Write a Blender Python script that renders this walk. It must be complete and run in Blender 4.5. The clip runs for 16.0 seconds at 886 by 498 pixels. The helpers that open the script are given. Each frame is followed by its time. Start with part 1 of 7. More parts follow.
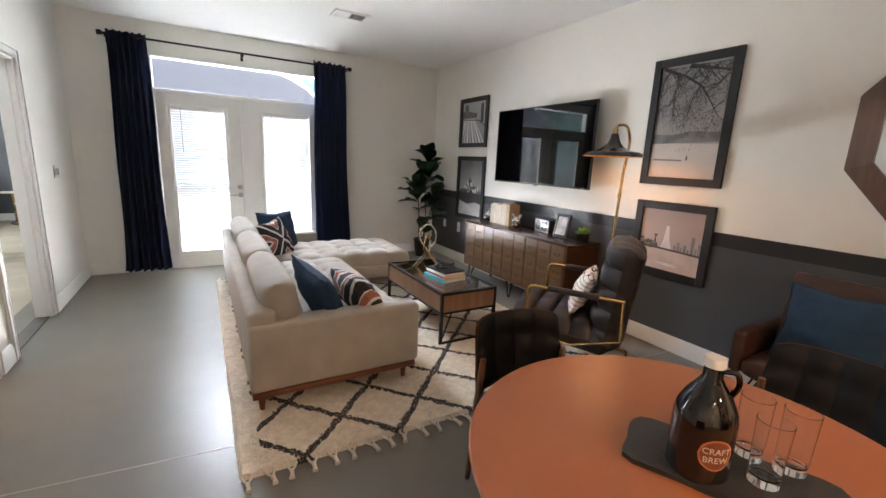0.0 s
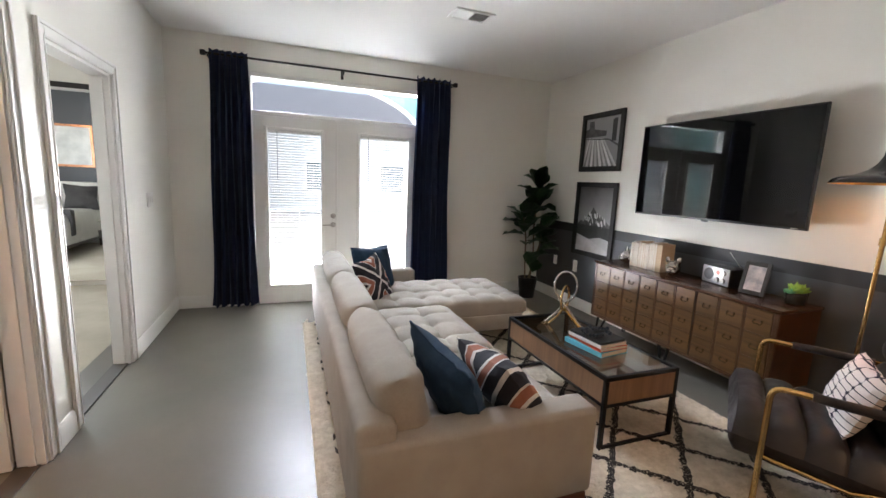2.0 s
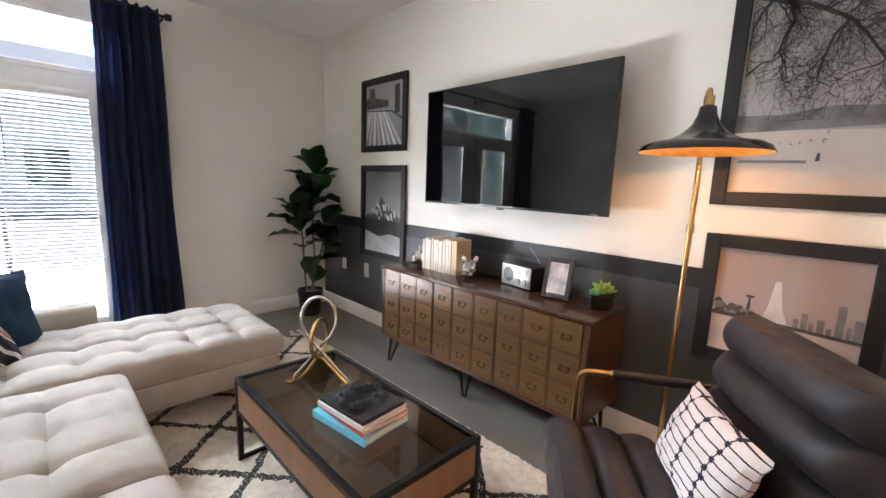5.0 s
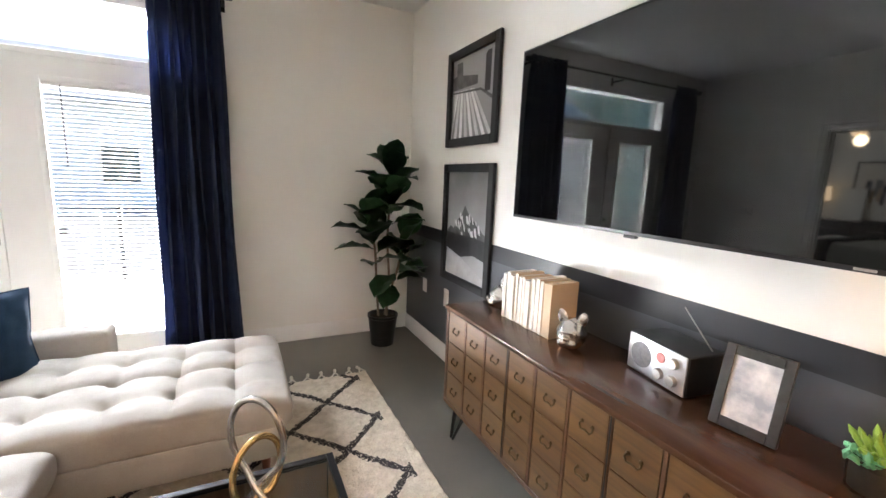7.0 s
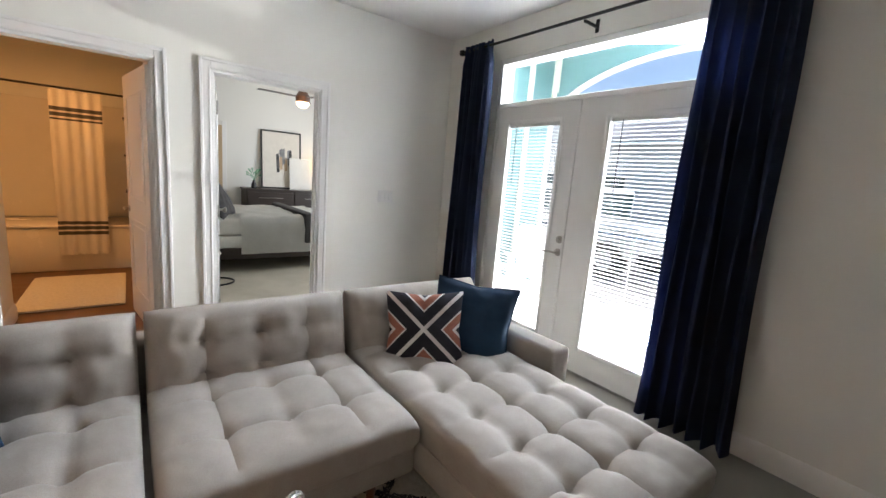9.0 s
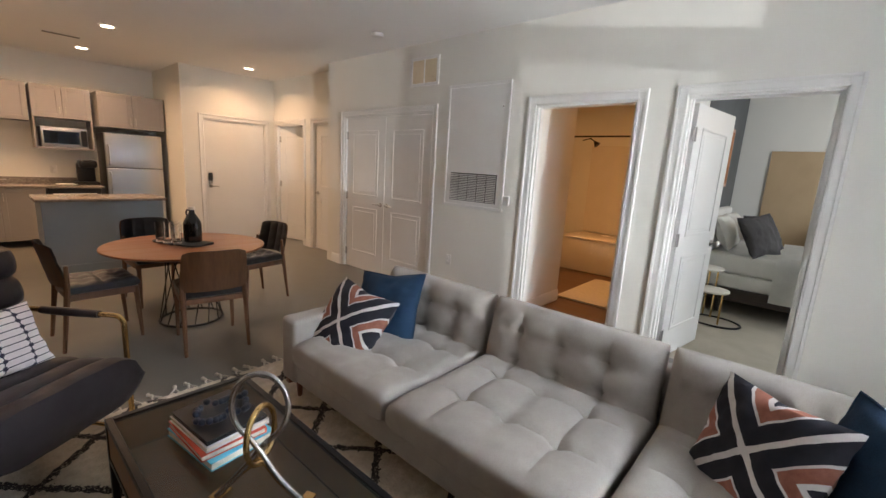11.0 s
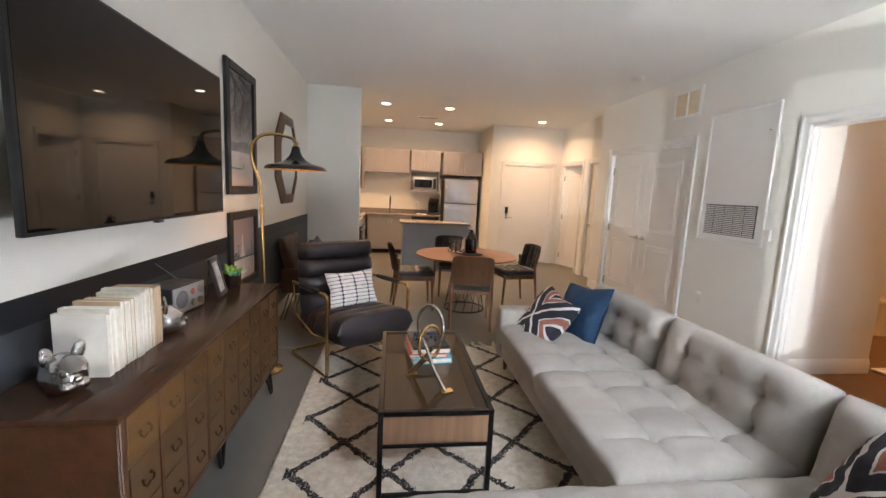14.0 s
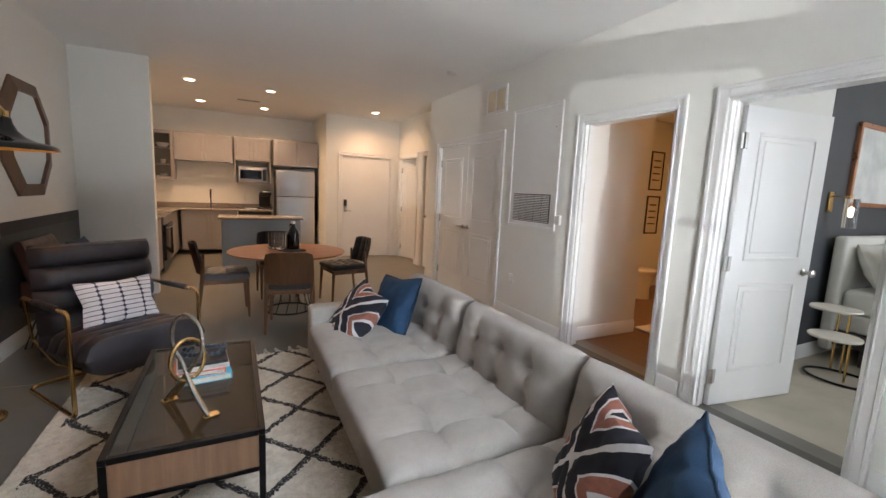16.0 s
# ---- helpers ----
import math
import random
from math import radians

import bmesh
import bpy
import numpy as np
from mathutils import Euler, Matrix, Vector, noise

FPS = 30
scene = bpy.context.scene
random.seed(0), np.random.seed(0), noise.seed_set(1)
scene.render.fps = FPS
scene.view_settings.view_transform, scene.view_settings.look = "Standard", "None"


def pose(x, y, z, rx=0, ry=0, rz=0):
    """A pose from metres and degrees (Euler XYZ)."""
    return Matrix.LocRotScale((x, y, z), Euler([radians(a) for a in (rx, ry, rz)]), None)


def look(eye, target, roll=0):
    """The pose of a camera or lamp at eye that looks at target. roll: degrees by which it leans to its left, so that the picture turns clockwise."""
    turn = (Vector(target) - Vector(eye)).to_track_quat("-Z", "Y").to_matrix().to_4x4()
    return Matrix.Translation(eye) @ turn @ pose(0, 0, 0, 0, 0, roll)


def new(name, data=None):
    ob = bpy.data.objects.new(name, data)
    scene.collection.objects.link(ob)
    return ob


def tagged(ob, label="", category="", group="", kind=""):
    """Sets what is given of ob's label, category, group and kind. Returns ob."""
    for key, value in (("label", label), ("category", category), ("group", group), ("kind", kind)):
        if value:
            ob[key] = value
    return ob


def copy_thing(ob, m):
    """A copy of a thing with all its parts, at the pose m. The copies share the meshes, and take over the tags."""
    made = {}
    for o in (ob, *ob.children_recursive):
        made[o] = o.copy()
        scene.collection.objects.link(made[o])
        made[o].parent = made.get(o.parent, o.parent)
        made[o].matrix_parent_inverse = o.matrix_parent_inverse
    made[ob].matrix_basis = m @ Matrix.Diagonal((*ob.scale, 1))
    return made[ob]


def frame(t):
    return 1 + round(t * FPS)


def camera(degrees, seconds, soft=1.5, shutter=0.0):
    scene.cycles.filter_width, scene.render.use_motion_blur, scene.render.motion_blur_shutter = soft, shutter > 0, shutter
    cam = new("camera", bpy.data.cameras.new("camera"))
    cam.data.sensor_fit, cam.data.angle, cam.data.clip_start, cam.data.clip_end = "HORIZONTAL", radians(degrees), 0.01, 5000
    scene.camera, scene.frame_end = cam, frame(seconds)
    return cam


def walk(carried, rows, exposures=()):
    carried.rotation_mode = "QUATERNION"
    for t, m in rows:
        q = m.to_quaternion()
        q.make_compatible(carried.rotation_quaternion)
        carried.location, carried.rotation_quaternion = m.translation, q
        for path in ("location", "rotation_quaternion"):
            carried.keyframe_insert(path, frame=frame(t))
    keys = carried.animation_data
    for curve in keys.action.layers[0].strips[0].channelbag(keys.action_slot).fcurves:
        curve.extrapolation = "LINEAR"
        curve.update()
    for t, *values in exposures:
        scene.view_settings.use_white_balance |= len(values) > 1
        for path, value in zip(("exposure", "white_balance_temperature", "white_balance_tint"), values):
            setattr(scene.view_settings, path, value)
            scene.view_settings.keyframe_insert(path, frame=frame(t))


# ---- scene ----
cam = camera(93.9, 16.0)
PATH = [
    (0, (0.29, 0.384, 1.419), (1.278, 2.073, 1.005), 2.5),
    (0.5, (0.316, 0.6, 1.43), (1.155, 2.383, 1.088), 2.7),
    (1, (0.275, 0.825, 1.428), (1.016, 2.654, 1.107), 2.8),
    (1.5, (0.202, 1.068, 1.419), (0.906, 2.913, 1.104), 2.7),
    (2, (0.248, 1.351, 1.423), (0.938, 3.201, 1.107), 2.5),
    (2.5, (0.261, 1.547, 1.413), (1.016, 3.372, 1.102), 2.5),
    (3, (0.273, 1.676, 1.382), (1.234, 3.401, 1.067), 2.3),
    (3.5, (0.455, 1.764, 1.381), (1.667, 3.323, 1.067), 2.2),
    (4, (0.666, 1.872, 1.364), (2.07, 3.262, 1.054), 2.2),
    (6.5, (1.942, 2.488, 1.356), (3.157, 4.044, 1.035), 2.2),
    (7, (2.061, 2.693, 1.39), (2.949, 4.455, 1.059), 2.3),
    (7.5, (2.243, 2.931, 1.375), (2.655, 4.862, 1.058), 2.7),
    (8, (2.379, 3.109, 1.37), (2.111, 5.067, 1.06), 3.3),
    (8.5, (2.585, 3.322, 1.385), (1.611, 5.04, 1.069), 4.5),
    (9, (2.71, 3.544, 1.404), (1.146, 4.743, 1.063), 4.6),
    (9.5, (2.706, 3.866, 1.409), (0.811, 4.4, 1.057), 4.2),
    (10, (2.711, 4.244, 1.437), (0.75, 4.117, 1.068), 3.9),
    (12.5, (2.311, 5.326, 1.43), (1.983, 3.383, 1.083), 2.9),
    (13, (2.383, 5.475, 1.417), (2.171, 3.514, 1.09), 2.7),
    (13.5, (2.361, 5.638, 1.418), (2.157, 3.67, 1.121), 2.7),
    (14, (2.298, 5.729, 1.406), (2.045, 3.765, 1.13), 2.7),
    (14.5, (2.252, 5.767, 1.394), (1.876, 3.821, 1.123), 2.7),
    (15, (2.201, 5.809, 1.381), (1.651, 3.905, 1.113), 2.8),
    (15.5, (2.087, 5.765, 1.385), (1.351, 3.925, 1.115), 2.6),
    (16, (1.894, 5.66, 1.382), (1.002, 3.891, 1.11), 2.6),
]
walk(cam, [(t, look(eye, target, roll)) for t, eye, target, roll in PATH],
     [(0.0, 1.50, 6050, 12), (2.0, 1.24, 6100, 12), (3.5, 1.46, 6000, 12), (6.5, 2.08, 6050, 12), (7.2, 2.14, 6100, 12), (8.0, 1.72, 6100, 12), (8.6, 1.38, 6000, 12), (9.5, 0.6, 6000, 12), (10.0, 0.55, 6000, 12),
      (12.5, 1.12, 5950, 12), (14.5, 1.15, 5950, 12), (16.0, 0.75, 5900, 12)])

# ---- world, sun, lamps, exposure ----
SUN_AZ, SUN_EL = radians(38.0), radians(45.0)
world = bpy.data.worlds.new("world")
scene.world = world
world.use_nodes = True
sky = world.node_tree.nodes.new("ShaderNodeTexSky")
sky.sky_type, sky.sun_disc, sky.sun_elevation, sky.sun_rotation = "NISHITA", False, SUN_EL, SUN_AZ
world.node_tree.nodes["Background"].inputs["Strength"].default_value = 0.085
world.node_tree.links.new(sky.outputs[0], world.node_tree.nodes["Background"].inputs["Color"])


def lamp(name, kind, energy, place, aim, color=(1, 1, 1), size=0.1, size_y=None, angle=None, spread=None):
    data = bpy.data.lights.new(name, kind)
    data.energy, data.color = energy, color
    if kind == "AREA":
        data.shape, data.size = ("RECTANGLE", size) if size_y else ("DISK", size)
        if size_y:
            data.size_y = size_y
        if spread:
            data.spread = radians(spread)
    elif kind == "SUN":
        data.angle = radians(angle)
    else:
        data.shadow_soft_size = size
        if kind == "SPOT":
            data.spot_size, data.spot_blend = radians(angle), 0.7
    ob = new(name, data)
    ob.matrix_world = look(place, aim)
    return ob


SUN_DIR = Vector((math.sin(SUN_AZ) * math.cos(SUN_EL), math.cos(SUN_AZ) * math.cos(SUN_EL), math.sin(SUN_EL)))
lamp("sun", "SUN", 2.5, SUN_DIR * 20, (0, 0, 0), (1.0, 0.95, 0.88), angle=0.5)
WARM = (1.0, 0.585, 0.30)
for x, y in ((2.43, -1.25), (1.39, -1.30), (2.40, -2.90), (1.38, -2.94), (-0.43, -1.94)):
    lamp("downlight_lamp", "AREA", 9.3, (x, y, 2.74), (x, y, 0), WARM, 0.12, spread=150)
lamp("lamp_bulb", "POINT", 7.5, (3.0, 2.53, 1.56), (3, 2.5, 0), (1.0, 0.44, 0.13), 0.03)
lamp("bathroom_lamp", "AREA", 13, (-2.6, 2.7, 2.5), (-2.6, 2.7, 0), (1.0, 0.44, 0.13), 0.5)
lamp("bedroom_window_light", "AREA", 36, (-3.4, 7.3, 1.5), (-3.2, 4.0, 1.2), (0.95, 0.98, 1.0), 1.8, 1.6)
lamp("bedroom_fan_lamp", "POINT", 4, (-3.7, 5.6, 2.2), (0, 0, 0), (1.0, 0.75, 0.45), 0.08)
# Three added area lamps outside the doors fill in for daylight; no fittings.
lamp("door_fill", "AREA", 142, (0.6, 7.25, 2.85), (3.4, 3.6, 1.5), (0.92, 0.96, 1.0), 2.2, 0.28, spread=130)
lamp("patio_bounce", "AREA", 160, (0.6, 7.05, 0.16), (3.2, 4.0, 1.9), (1.0, 0.98, 0.95), 2.0, 0.30, spread=140)
lamp("porch_fill", "AREA", 20, (0.7, 6.95, 2.97), (0.7, 6.85, 0), (0.98, 0.98, 1.0), 4.5, 0.9, spread=110)
lamp("glint", "SPOT", 2800, (4.9, 17.0, 0.20), (0.7, 6.2, 1.45), (1.0, 0.97, 0.9), 0.06, angle=30)


# ---- materials ----
class Nodes:
    def __init__(self, name):
        self.mat = bpy.data.materials.new(name)
        self.mat.use_nodes = True
        self.t = self.mat.node_tree
        self.b = self.t.nodes["Principled BSDF"]
        self.co = self.t.nodes.new("ShaderNodeTexCoord").outputs["Object"]

    def put(self, socket, value):
        if isinstance(value, bpy.types.NodeSocket):
            self.t.links.new(value, socket)
        else:
            socket.default_value = value

    def m(self, op, a, b=0.0, c=0.0):
        n = self.t.nodes.new("ShaderNodeMath")
        n.operation = op
        for i, v in enumerate((a, b, c)):
            self.put(n.inputs[i], v)
        return n.outputs[0]

    def map(self, scale=(1, 1, 1), rot=(0, 0, 0), loc=(0, 0, 0), src=None):
        n = self.t.nodes.new("ShaderNodeMapping")
        self.put(n.inputs["Vector"], src or self.co)
        n.inputs["Scale"].default_value, n.inputs["Rotation"].default_value, n.inputs["Location"].default_value = scale, rot, loc
        return n.outputs[0]

    def noise(self, scale, detail=4.0, vec=None, rough=0.55):
        n = self.t.nodes.new("ShaderNodeTexNoise")
        self.put(n.inputs["Vector"], vec or self.co)
        n.inputs["Scale"].default_value, n.inputs["Detail"].default_value, n.inputs["Roughness"].default_value = scale, detail, rough
        return n.outputs[0]

    def ramp(self, fac, lo, hi, a=0.0, b=1.0):
        n = self.t.nodes.new("ShaderNodeMapRange")
        for i, v in enumerate((fac, lo, hi, a, b)):
            self.put(n.inputs[i], v)
        return n.outputs[0]

    def mix(self, fac, a, b):
        n = self.t.nodes.new("ShaderNodeMix")
        n.data_type = "RGBA"
        self.put(n.inputs[0], fac)
        for i, v in ((6, a), (7, b)):
            self.put(n.inputs[i], (*v, 1) if isinstance(v, tuple) else v)
        return n.outputs[2]

    def xyz(self):
        n = self.t.nodes.new("ShaderNodeSeparateXYZ")
        self.put(n.inputs[0], self.co)
        return n.outputs

    def bump(self, height, strength, distance=0.01):
        n = self.t.nodes.new("ShaderNodeBump")
        self.put(n.inputs["Height"], height)
        n.inputs["Strength"].default_value, n.inputs["Distance"].default_value = strength, distance
        self.put(self.b.inputs["Normal"], n.outputs[0])

    def set(self, color=None, rough=None, metal=None, **more):
        for key, v in (("Base Color", color), ("Roughness", rough), ("Metallic", metal), *((k.replace("_", " "), w) for k, w in more.items())):
            if v is not None:
                self.put(self.b.inputs[key], (*v, 1) if isinstance(v, tuple) and len(v) == 3 else v)
        return self.mat


def surf(name, c1, c2, scale=3.0, rough=0.6, metal=0.0, fine=60.0, bump=0.05, dist=0.004, spread=(0.35, 0.65), **more):
    n = Nodes(name)
    big, small = n.noise(scale), n.noise(fine, 3.0)
    f = n.m("ADD", n.m("MULTIPLY", n.ramp(big, *spread), 0.7), n.m("MULTIPLY", small, 0.3))
    n.set(n.mix(f, c1, c2), n.ramp(big, 0.3, 0.7, rough * 0.88, min(1.0, rough * 1.12)), metal, **more)
    if bump:
        n.bump(small, bump, dist)
    return n.mat


def wood(name, c1, c2, along=1, rough=0.4, scale=1.0, piece=0.0, bump=0.08):
    n = Nodes(name)
    s = [14 * scale, 14 * scale, 14 * scale]
    s[along] = 0.9 * scale
    vec = n.map(tuple(s))
    g = n.noise(1.6, 6.0, vec, 0.62)
    fine = n.noise(9.0, 3.0, vec)
    f = n.m("ADD", n.m("MULTIPLY", n.ramp(g, 0.32, 0.68), 0.75), n.m("MULTIPLY", fine, 0.25))
    if piece:
        info = n.t.nodes.new("ShaderNodeObjectInfo")
        f = n.m("ADD", n.m("MULTIPLY", f, 1 - piece), n.m("MULTIPLY", info.outputs["Random"], piece))
    n.set(n.mix(f, c1, c2), n.ramp(g, 0.3, 0.7, rough * 0.8, rough * 1.2))
    n.bump(fine, bump, 0.002)
    return n.mat


def fabric(name, c1, c2, weave=420.0, rough=0.9, bump=0.25, big=7.0, sheen=0.04):
    n = Nodes(name)
    w = n.noise(weave, 2.0)
    f = n.m("ADD", n.m("MULTIPLY", w, 0.6), n.m("MULTIPLY", n.noise(big), 0.4))
    n.set(n.mix(n.ramp(f, 0.35, 0.65), c1, c2), rough, Sheen_Weight=sheen)
    n.bump(w, bump, 0.002)
    return n.mat


PAINT = surf("wall_paint", (0.76, 0.75, 0.695), (0.79, 0.78, 0.725), 1.2, 0.55, fine=140, bump=0.12, dist=0.0015)
CEIL = surf("ceiling_paint", (0.80, 0.795, 0.77), (0.83, 0.825, 0.80), 1.0, 0.8, fine=120, bump=0.15, dist=0.002)
WHITE = surf("white_paint", (0.76, 0.755, 0.73), (0.80, 0.795, 0.77), 2.0, 0.35, fine=90, bump=0.03, dist=0.001)
GREY = surf("grey_paint", (0.060, 0.066, 0.073), (0.068, 0.075, 0.082), 1.5, 0.45, fine=140, bump=0.1, dist=0.0012)
BLACKPAINT = surf("black_paint", (0.012, 0.013, 0.016), (0.017, 0.018, 0.021), 1.5, 0.4, fine=140, bump=0.08, dist=0.001)


def concrete():
    n = Nodes("polished_concrete")
    a, b, c = n.noise(0.9, 4, None, 0.5), n.noise(4.0, 5, None, 0.55), n.noise(55.0, 4)
    f = n.m("ADD", n.m("MULTIPLY", n.ramp(a, 0.15, 0.85), 0.5), n.m("ADD", n.m("MULTIPLY", n.ramp(b, 0.15, 0.85), 0.35), n.m("MULTIPLY", c, 0.15)))
    n.set(n.mix(f, (0.130, 0.124, 0.104), (0.205, 0.195, 0.166)), n.ramp(a, 0.2, 0.8, 0.29, 0.38), Coat_Weight=0.10, Coat_Roughness=0.14, Specular_IOR_Level=0.42)
    n.bump(n.noise(3.0, 3), 0.03, 0.003)
    return n.mat


CONCRETE = concrete()
JOINT = surf("joint", (0.30, 0.28, 0.23), (0.34, 0.32, 0.27), 5, 0.6)
# Own dark tone of the thresholds; in the ceiling vents it paints shade.
DARKSTRIP = surf("dark_strip", (0.07, 0.065, 0.055), (0.09, 0.08, 0.07), 5, 0.5)
CARPET = surf("beige_carpet", (0.40, 0.36, 0.28), (0.50, 0.46, 0.37), 3, 0.95, fine=300, bump=0.6, dist=0.005)
LINEN = fabric("oatmeal_linen", (0.310, 0.282, 0.248), (0.430, 0.398, 0.355))
NAVY = fabric("navy_velvet", (0.006, 0.026, 0.062), (0.013, 0.046, 0.098), 260, 0.9, sheen=0.0)
CURTAIN = fabric("navy_curtain", (0.013, 0.021, 0.060), (0.024, 0.037, 0.095), 500, 0.9, 0.15, sheen=0.0)
WALNUT = wood("walnut", (0.040, 0.016, 0.007), (0.108, 0.043, 0.017), 1, 0.37)
WALNUT_TOP = wood("walnut_top", (0.034, 0.015, 0.008), (0.070, 0.031, 0.015), 1, 0.22)
DRAWER = wood("walnut_drawer", (0.030, 0.013, 0.004), (0.150, 0.076, 0.023), 1, 0.36, 1.6, 0.28)
CHAIRWOOD = wood("chair_walnut", (0.085, 0.038, 0.018), (0.185, 0.090, 0.043), 2, 0.45)
REDWOOD = wood("stained_leg_wood", (0.10, 0.035, 0.018), (0.19, 0.07, 0.032), 0, 0.35)
SHELFWOOD = wood("shelf_wood", (0.16, 0.085, 0.045), (0.31, 0.18, 0.10), 2, 0.5)
TABLEWOOD = wood("orange_tabletop", (0.330, 0.106, 0.034), (0.358, 0.118, 0.039), 0, 0.37, 0.7, 0.0, 0.03)
BROWNFRAME = wood("mirror_wood", (0.07, 0.035, 0.02), (0.15, 0.08, 0.045), 2, 0.4)
FLOORWOOD = wood("floor_wood", (0.09, 0.045, 0.022), (0.19, 0.10, 0.05), 1, 0.4, 0.6, 0.35)
DARKWOOD = wood("espresso_wood", (0.022, 0.016, 0.013), (0.05, 0.036, 0.028), 1, 0.35)
BLACKMETAL = surf("black_metal", (0.014, 0.014, 0.015), (0.022, 0.021, 0.021), 20, 0.38, 0.6)
BLACKWOOD = surf("black_frame", (0.008, 0.008, 0.009), (0.013, 0.013, 0.014), 20, 0.5)
ANTIQUE = surf("antique_brass", (0.050, 0.034, 0.018), (0.095, 0.066, 0.034), 30, 0.42, 0.8, bump=0.0)
BRASS = surf("brass", (0.62, 0.42, 0.17), (0.66, 0.45, 0.19), 6, 0.235, 1.0, bump=0.0)
ENAMEL = surf("black_enamel", (0.008, 0.008, 0.009), (0.012, 0.012, 0.013), 8, 0.22, bump=0.02, Coat_Weight=0.4)
GOLDLEAF = surf("gold_leaf", (0.62, 0.30, 0.06), (0.80, 0.46, 0.12), 26, 0.42, 0.7, fine=50, bump=0.3)
STEEL = surf("brushed_steel", (0.54, 0.55, 0.57), (0.58, 0.59, 0.61), 2, 0.325, 1.0, bump=0.0)
NICKEL = surf("satin_nickel", (0.42, 0.40, 0.37), (0.50, 0.48, 0.44), 20, 0.3, 1.0, bump=0.0)
SILVER = surf("silver_cast", (0.50, 0.49, 0.47), (0.62, 0.61, 0.59), 18, 0.22, 1.0, bump=0.08)
BLACKPLASTIC = surf("black_plastic", (0.012, 0.012, 0.013), (0.018, 0.018, 0.019), 20, 0.35, bump=0.02)
SCREEN = surf("screen", (0.002, 0.002, 0.002), (0.0025, 0.0025, 0.003), 5, 0.03, bump=0.0, Specular_IOR_Level=0.5)
CABINET = surf("grey_cabinet", (0.270, 0.252, 0.245), (0.295, 0.275, 0.267), 3, 0.45, fine=90, bump=0.02)
ISLAND = surf("island_paint", (0.27, 0.32, 0.375), (0.29, 0.345, 0.40), 2, 0.5, fine=90, bump=0.04)
GRANITE = surf("speckled_counter", (0.19, 0.165, 0.145), (0.34, 0.30, 0.265), 40, 0.25, fine=190, bump=0.02, spread=(0.4, 0.6))
PLASTIC = surf("white_plastic", (0.72, 0.71, 0.68), (0.76, 0.75, 0.72), 10, 0.35, bump=0.0)
ACRYLIC = surf("tub_acrylic", (0.72, 0.68, 0.60), (0.76, 0.72, 0.64), 3, 0.25, bump=0.0)
PAPER = surf("page_edges", (0.62, 0.57, 0.47), (0.76, 0.72, 0.63), 30, 0.8, fine=200, bump=0.3)
TAN = surf("kraft_paper", (0.46, 0.33, 0.20), (0.54, 0.40, 0.26), 10, 0.75)
CREAM = surf("cream_paper", (0.66, 0.62, 0.54), (0.74, 0.70, 0.62), 10, 0.75)
LEAF = surf("fiddle_leaf", (0.014, 0.050, 0.018), (0.045, 0.115, 0.040), 14, 0.38, fine=40, bump=0.3)
LEAFLIGHT = surf("succulent_leaf", (0.16, 0.30, 0.035), (0.30, 0.46, 0.08), 30, 0.45, fine=90)
LEAFMINT = surf("mint_leaf", (0.10, 0.32, 0.16), (0.18, 0.42, 0.24), 30, 0.45, fine=90)
BARK = surf("pale_bark", (0.13, 0.10, 0.07), (0.26, 0.21, 0.15), 25, 0.85, fine=120, bump=0.4)
SOIL = surf("dark_soil", (0.02, 0.016, 0.012), (0.05, 0.04, 0.03), 60, 0.95, fine=200, bump=0.8)
TEAL = surf("teal_siding", (0.10, 0.22, 0.23), (0.12, 0.25, 0.26), 2, 0.65, fine=90)
TEALTRIM = surf("cream_batten", (0.62, 0.61, 0.50), (0.68, 0.67, 0.56), 4, 0.6)
PAVING = surf("pale_paving", (0.30, 0.29, 0.275), (0.40, 0.39, 0.365), 1.5, 0.8, fine=60, bump=0.3)
ASPHALT = surf("pale_asphalt", (0.19, 0.187, 0.18), (0.27, 0.265, 0.255), 1.0, 0.9, fine=60, bump=0.4)
STUCCO = surf("white_siding", (0.76, 0.755, 0.73), (0.82, 0.815, 0.79), 1.0, 0.8, fine=40, bump=0.2)
ROOF = surf("grey_roof", (0.25, 0.25, 0.255), (0.36, 0.36, 0.365), 3, 0.85, fine=30, bump=0.4)
CARPAINT = surf("white_car_paint", (0.70, 0.70, 0.69), (0.74, 0.74, 0.73), 2, 0.25, bump=0.0, Coat_Weight=0.5)
DARKGLASS = surf("tinted_glass", (0.02, 0.05, 0.06), (0.03, 0.07, 0.08), 2, 0.08, bump=0.0)
RUBBER = surf("rubber", (0.02, 0.02, 0.02), (0.03, 0.03, 0.03), 10, 0.8)
BEDDING = fabric("white_bedding", (0.64, 0.63, 0.58), (0.76, 0.75, 0.70), 200, 0.9, 0.15)
GREYFAB = fabric("charcoal_fabric", (0.030, 0.028, 0.028), (0.058, 0.055, 0.054), 300, sheen=0.0)
SLATE = surf("slate", (0.022, 0.023, 0.025), (0.045, 0.046, 0.05), 18, 0.6, fine=90, bump=0.4)
WHITECORD = surf("rug_wool", (0.60, 0.56, 0.47), (0.72, 0.68, 0.59), 40, 0.95, fine=200, bump=0.6, dist=0.006)
SHADEFAB = surf("lamp_shade_fabric", (0.72, 0.68, 0.60), (0.76, 0.72, 0.64), 10, 0.8, bump=0.05)
COPPER = surf("copper", (0.55, 0.25, 0.13), (0.65, 0.32, 0.18), 12, 0.3, 0.8, bump=0.0)


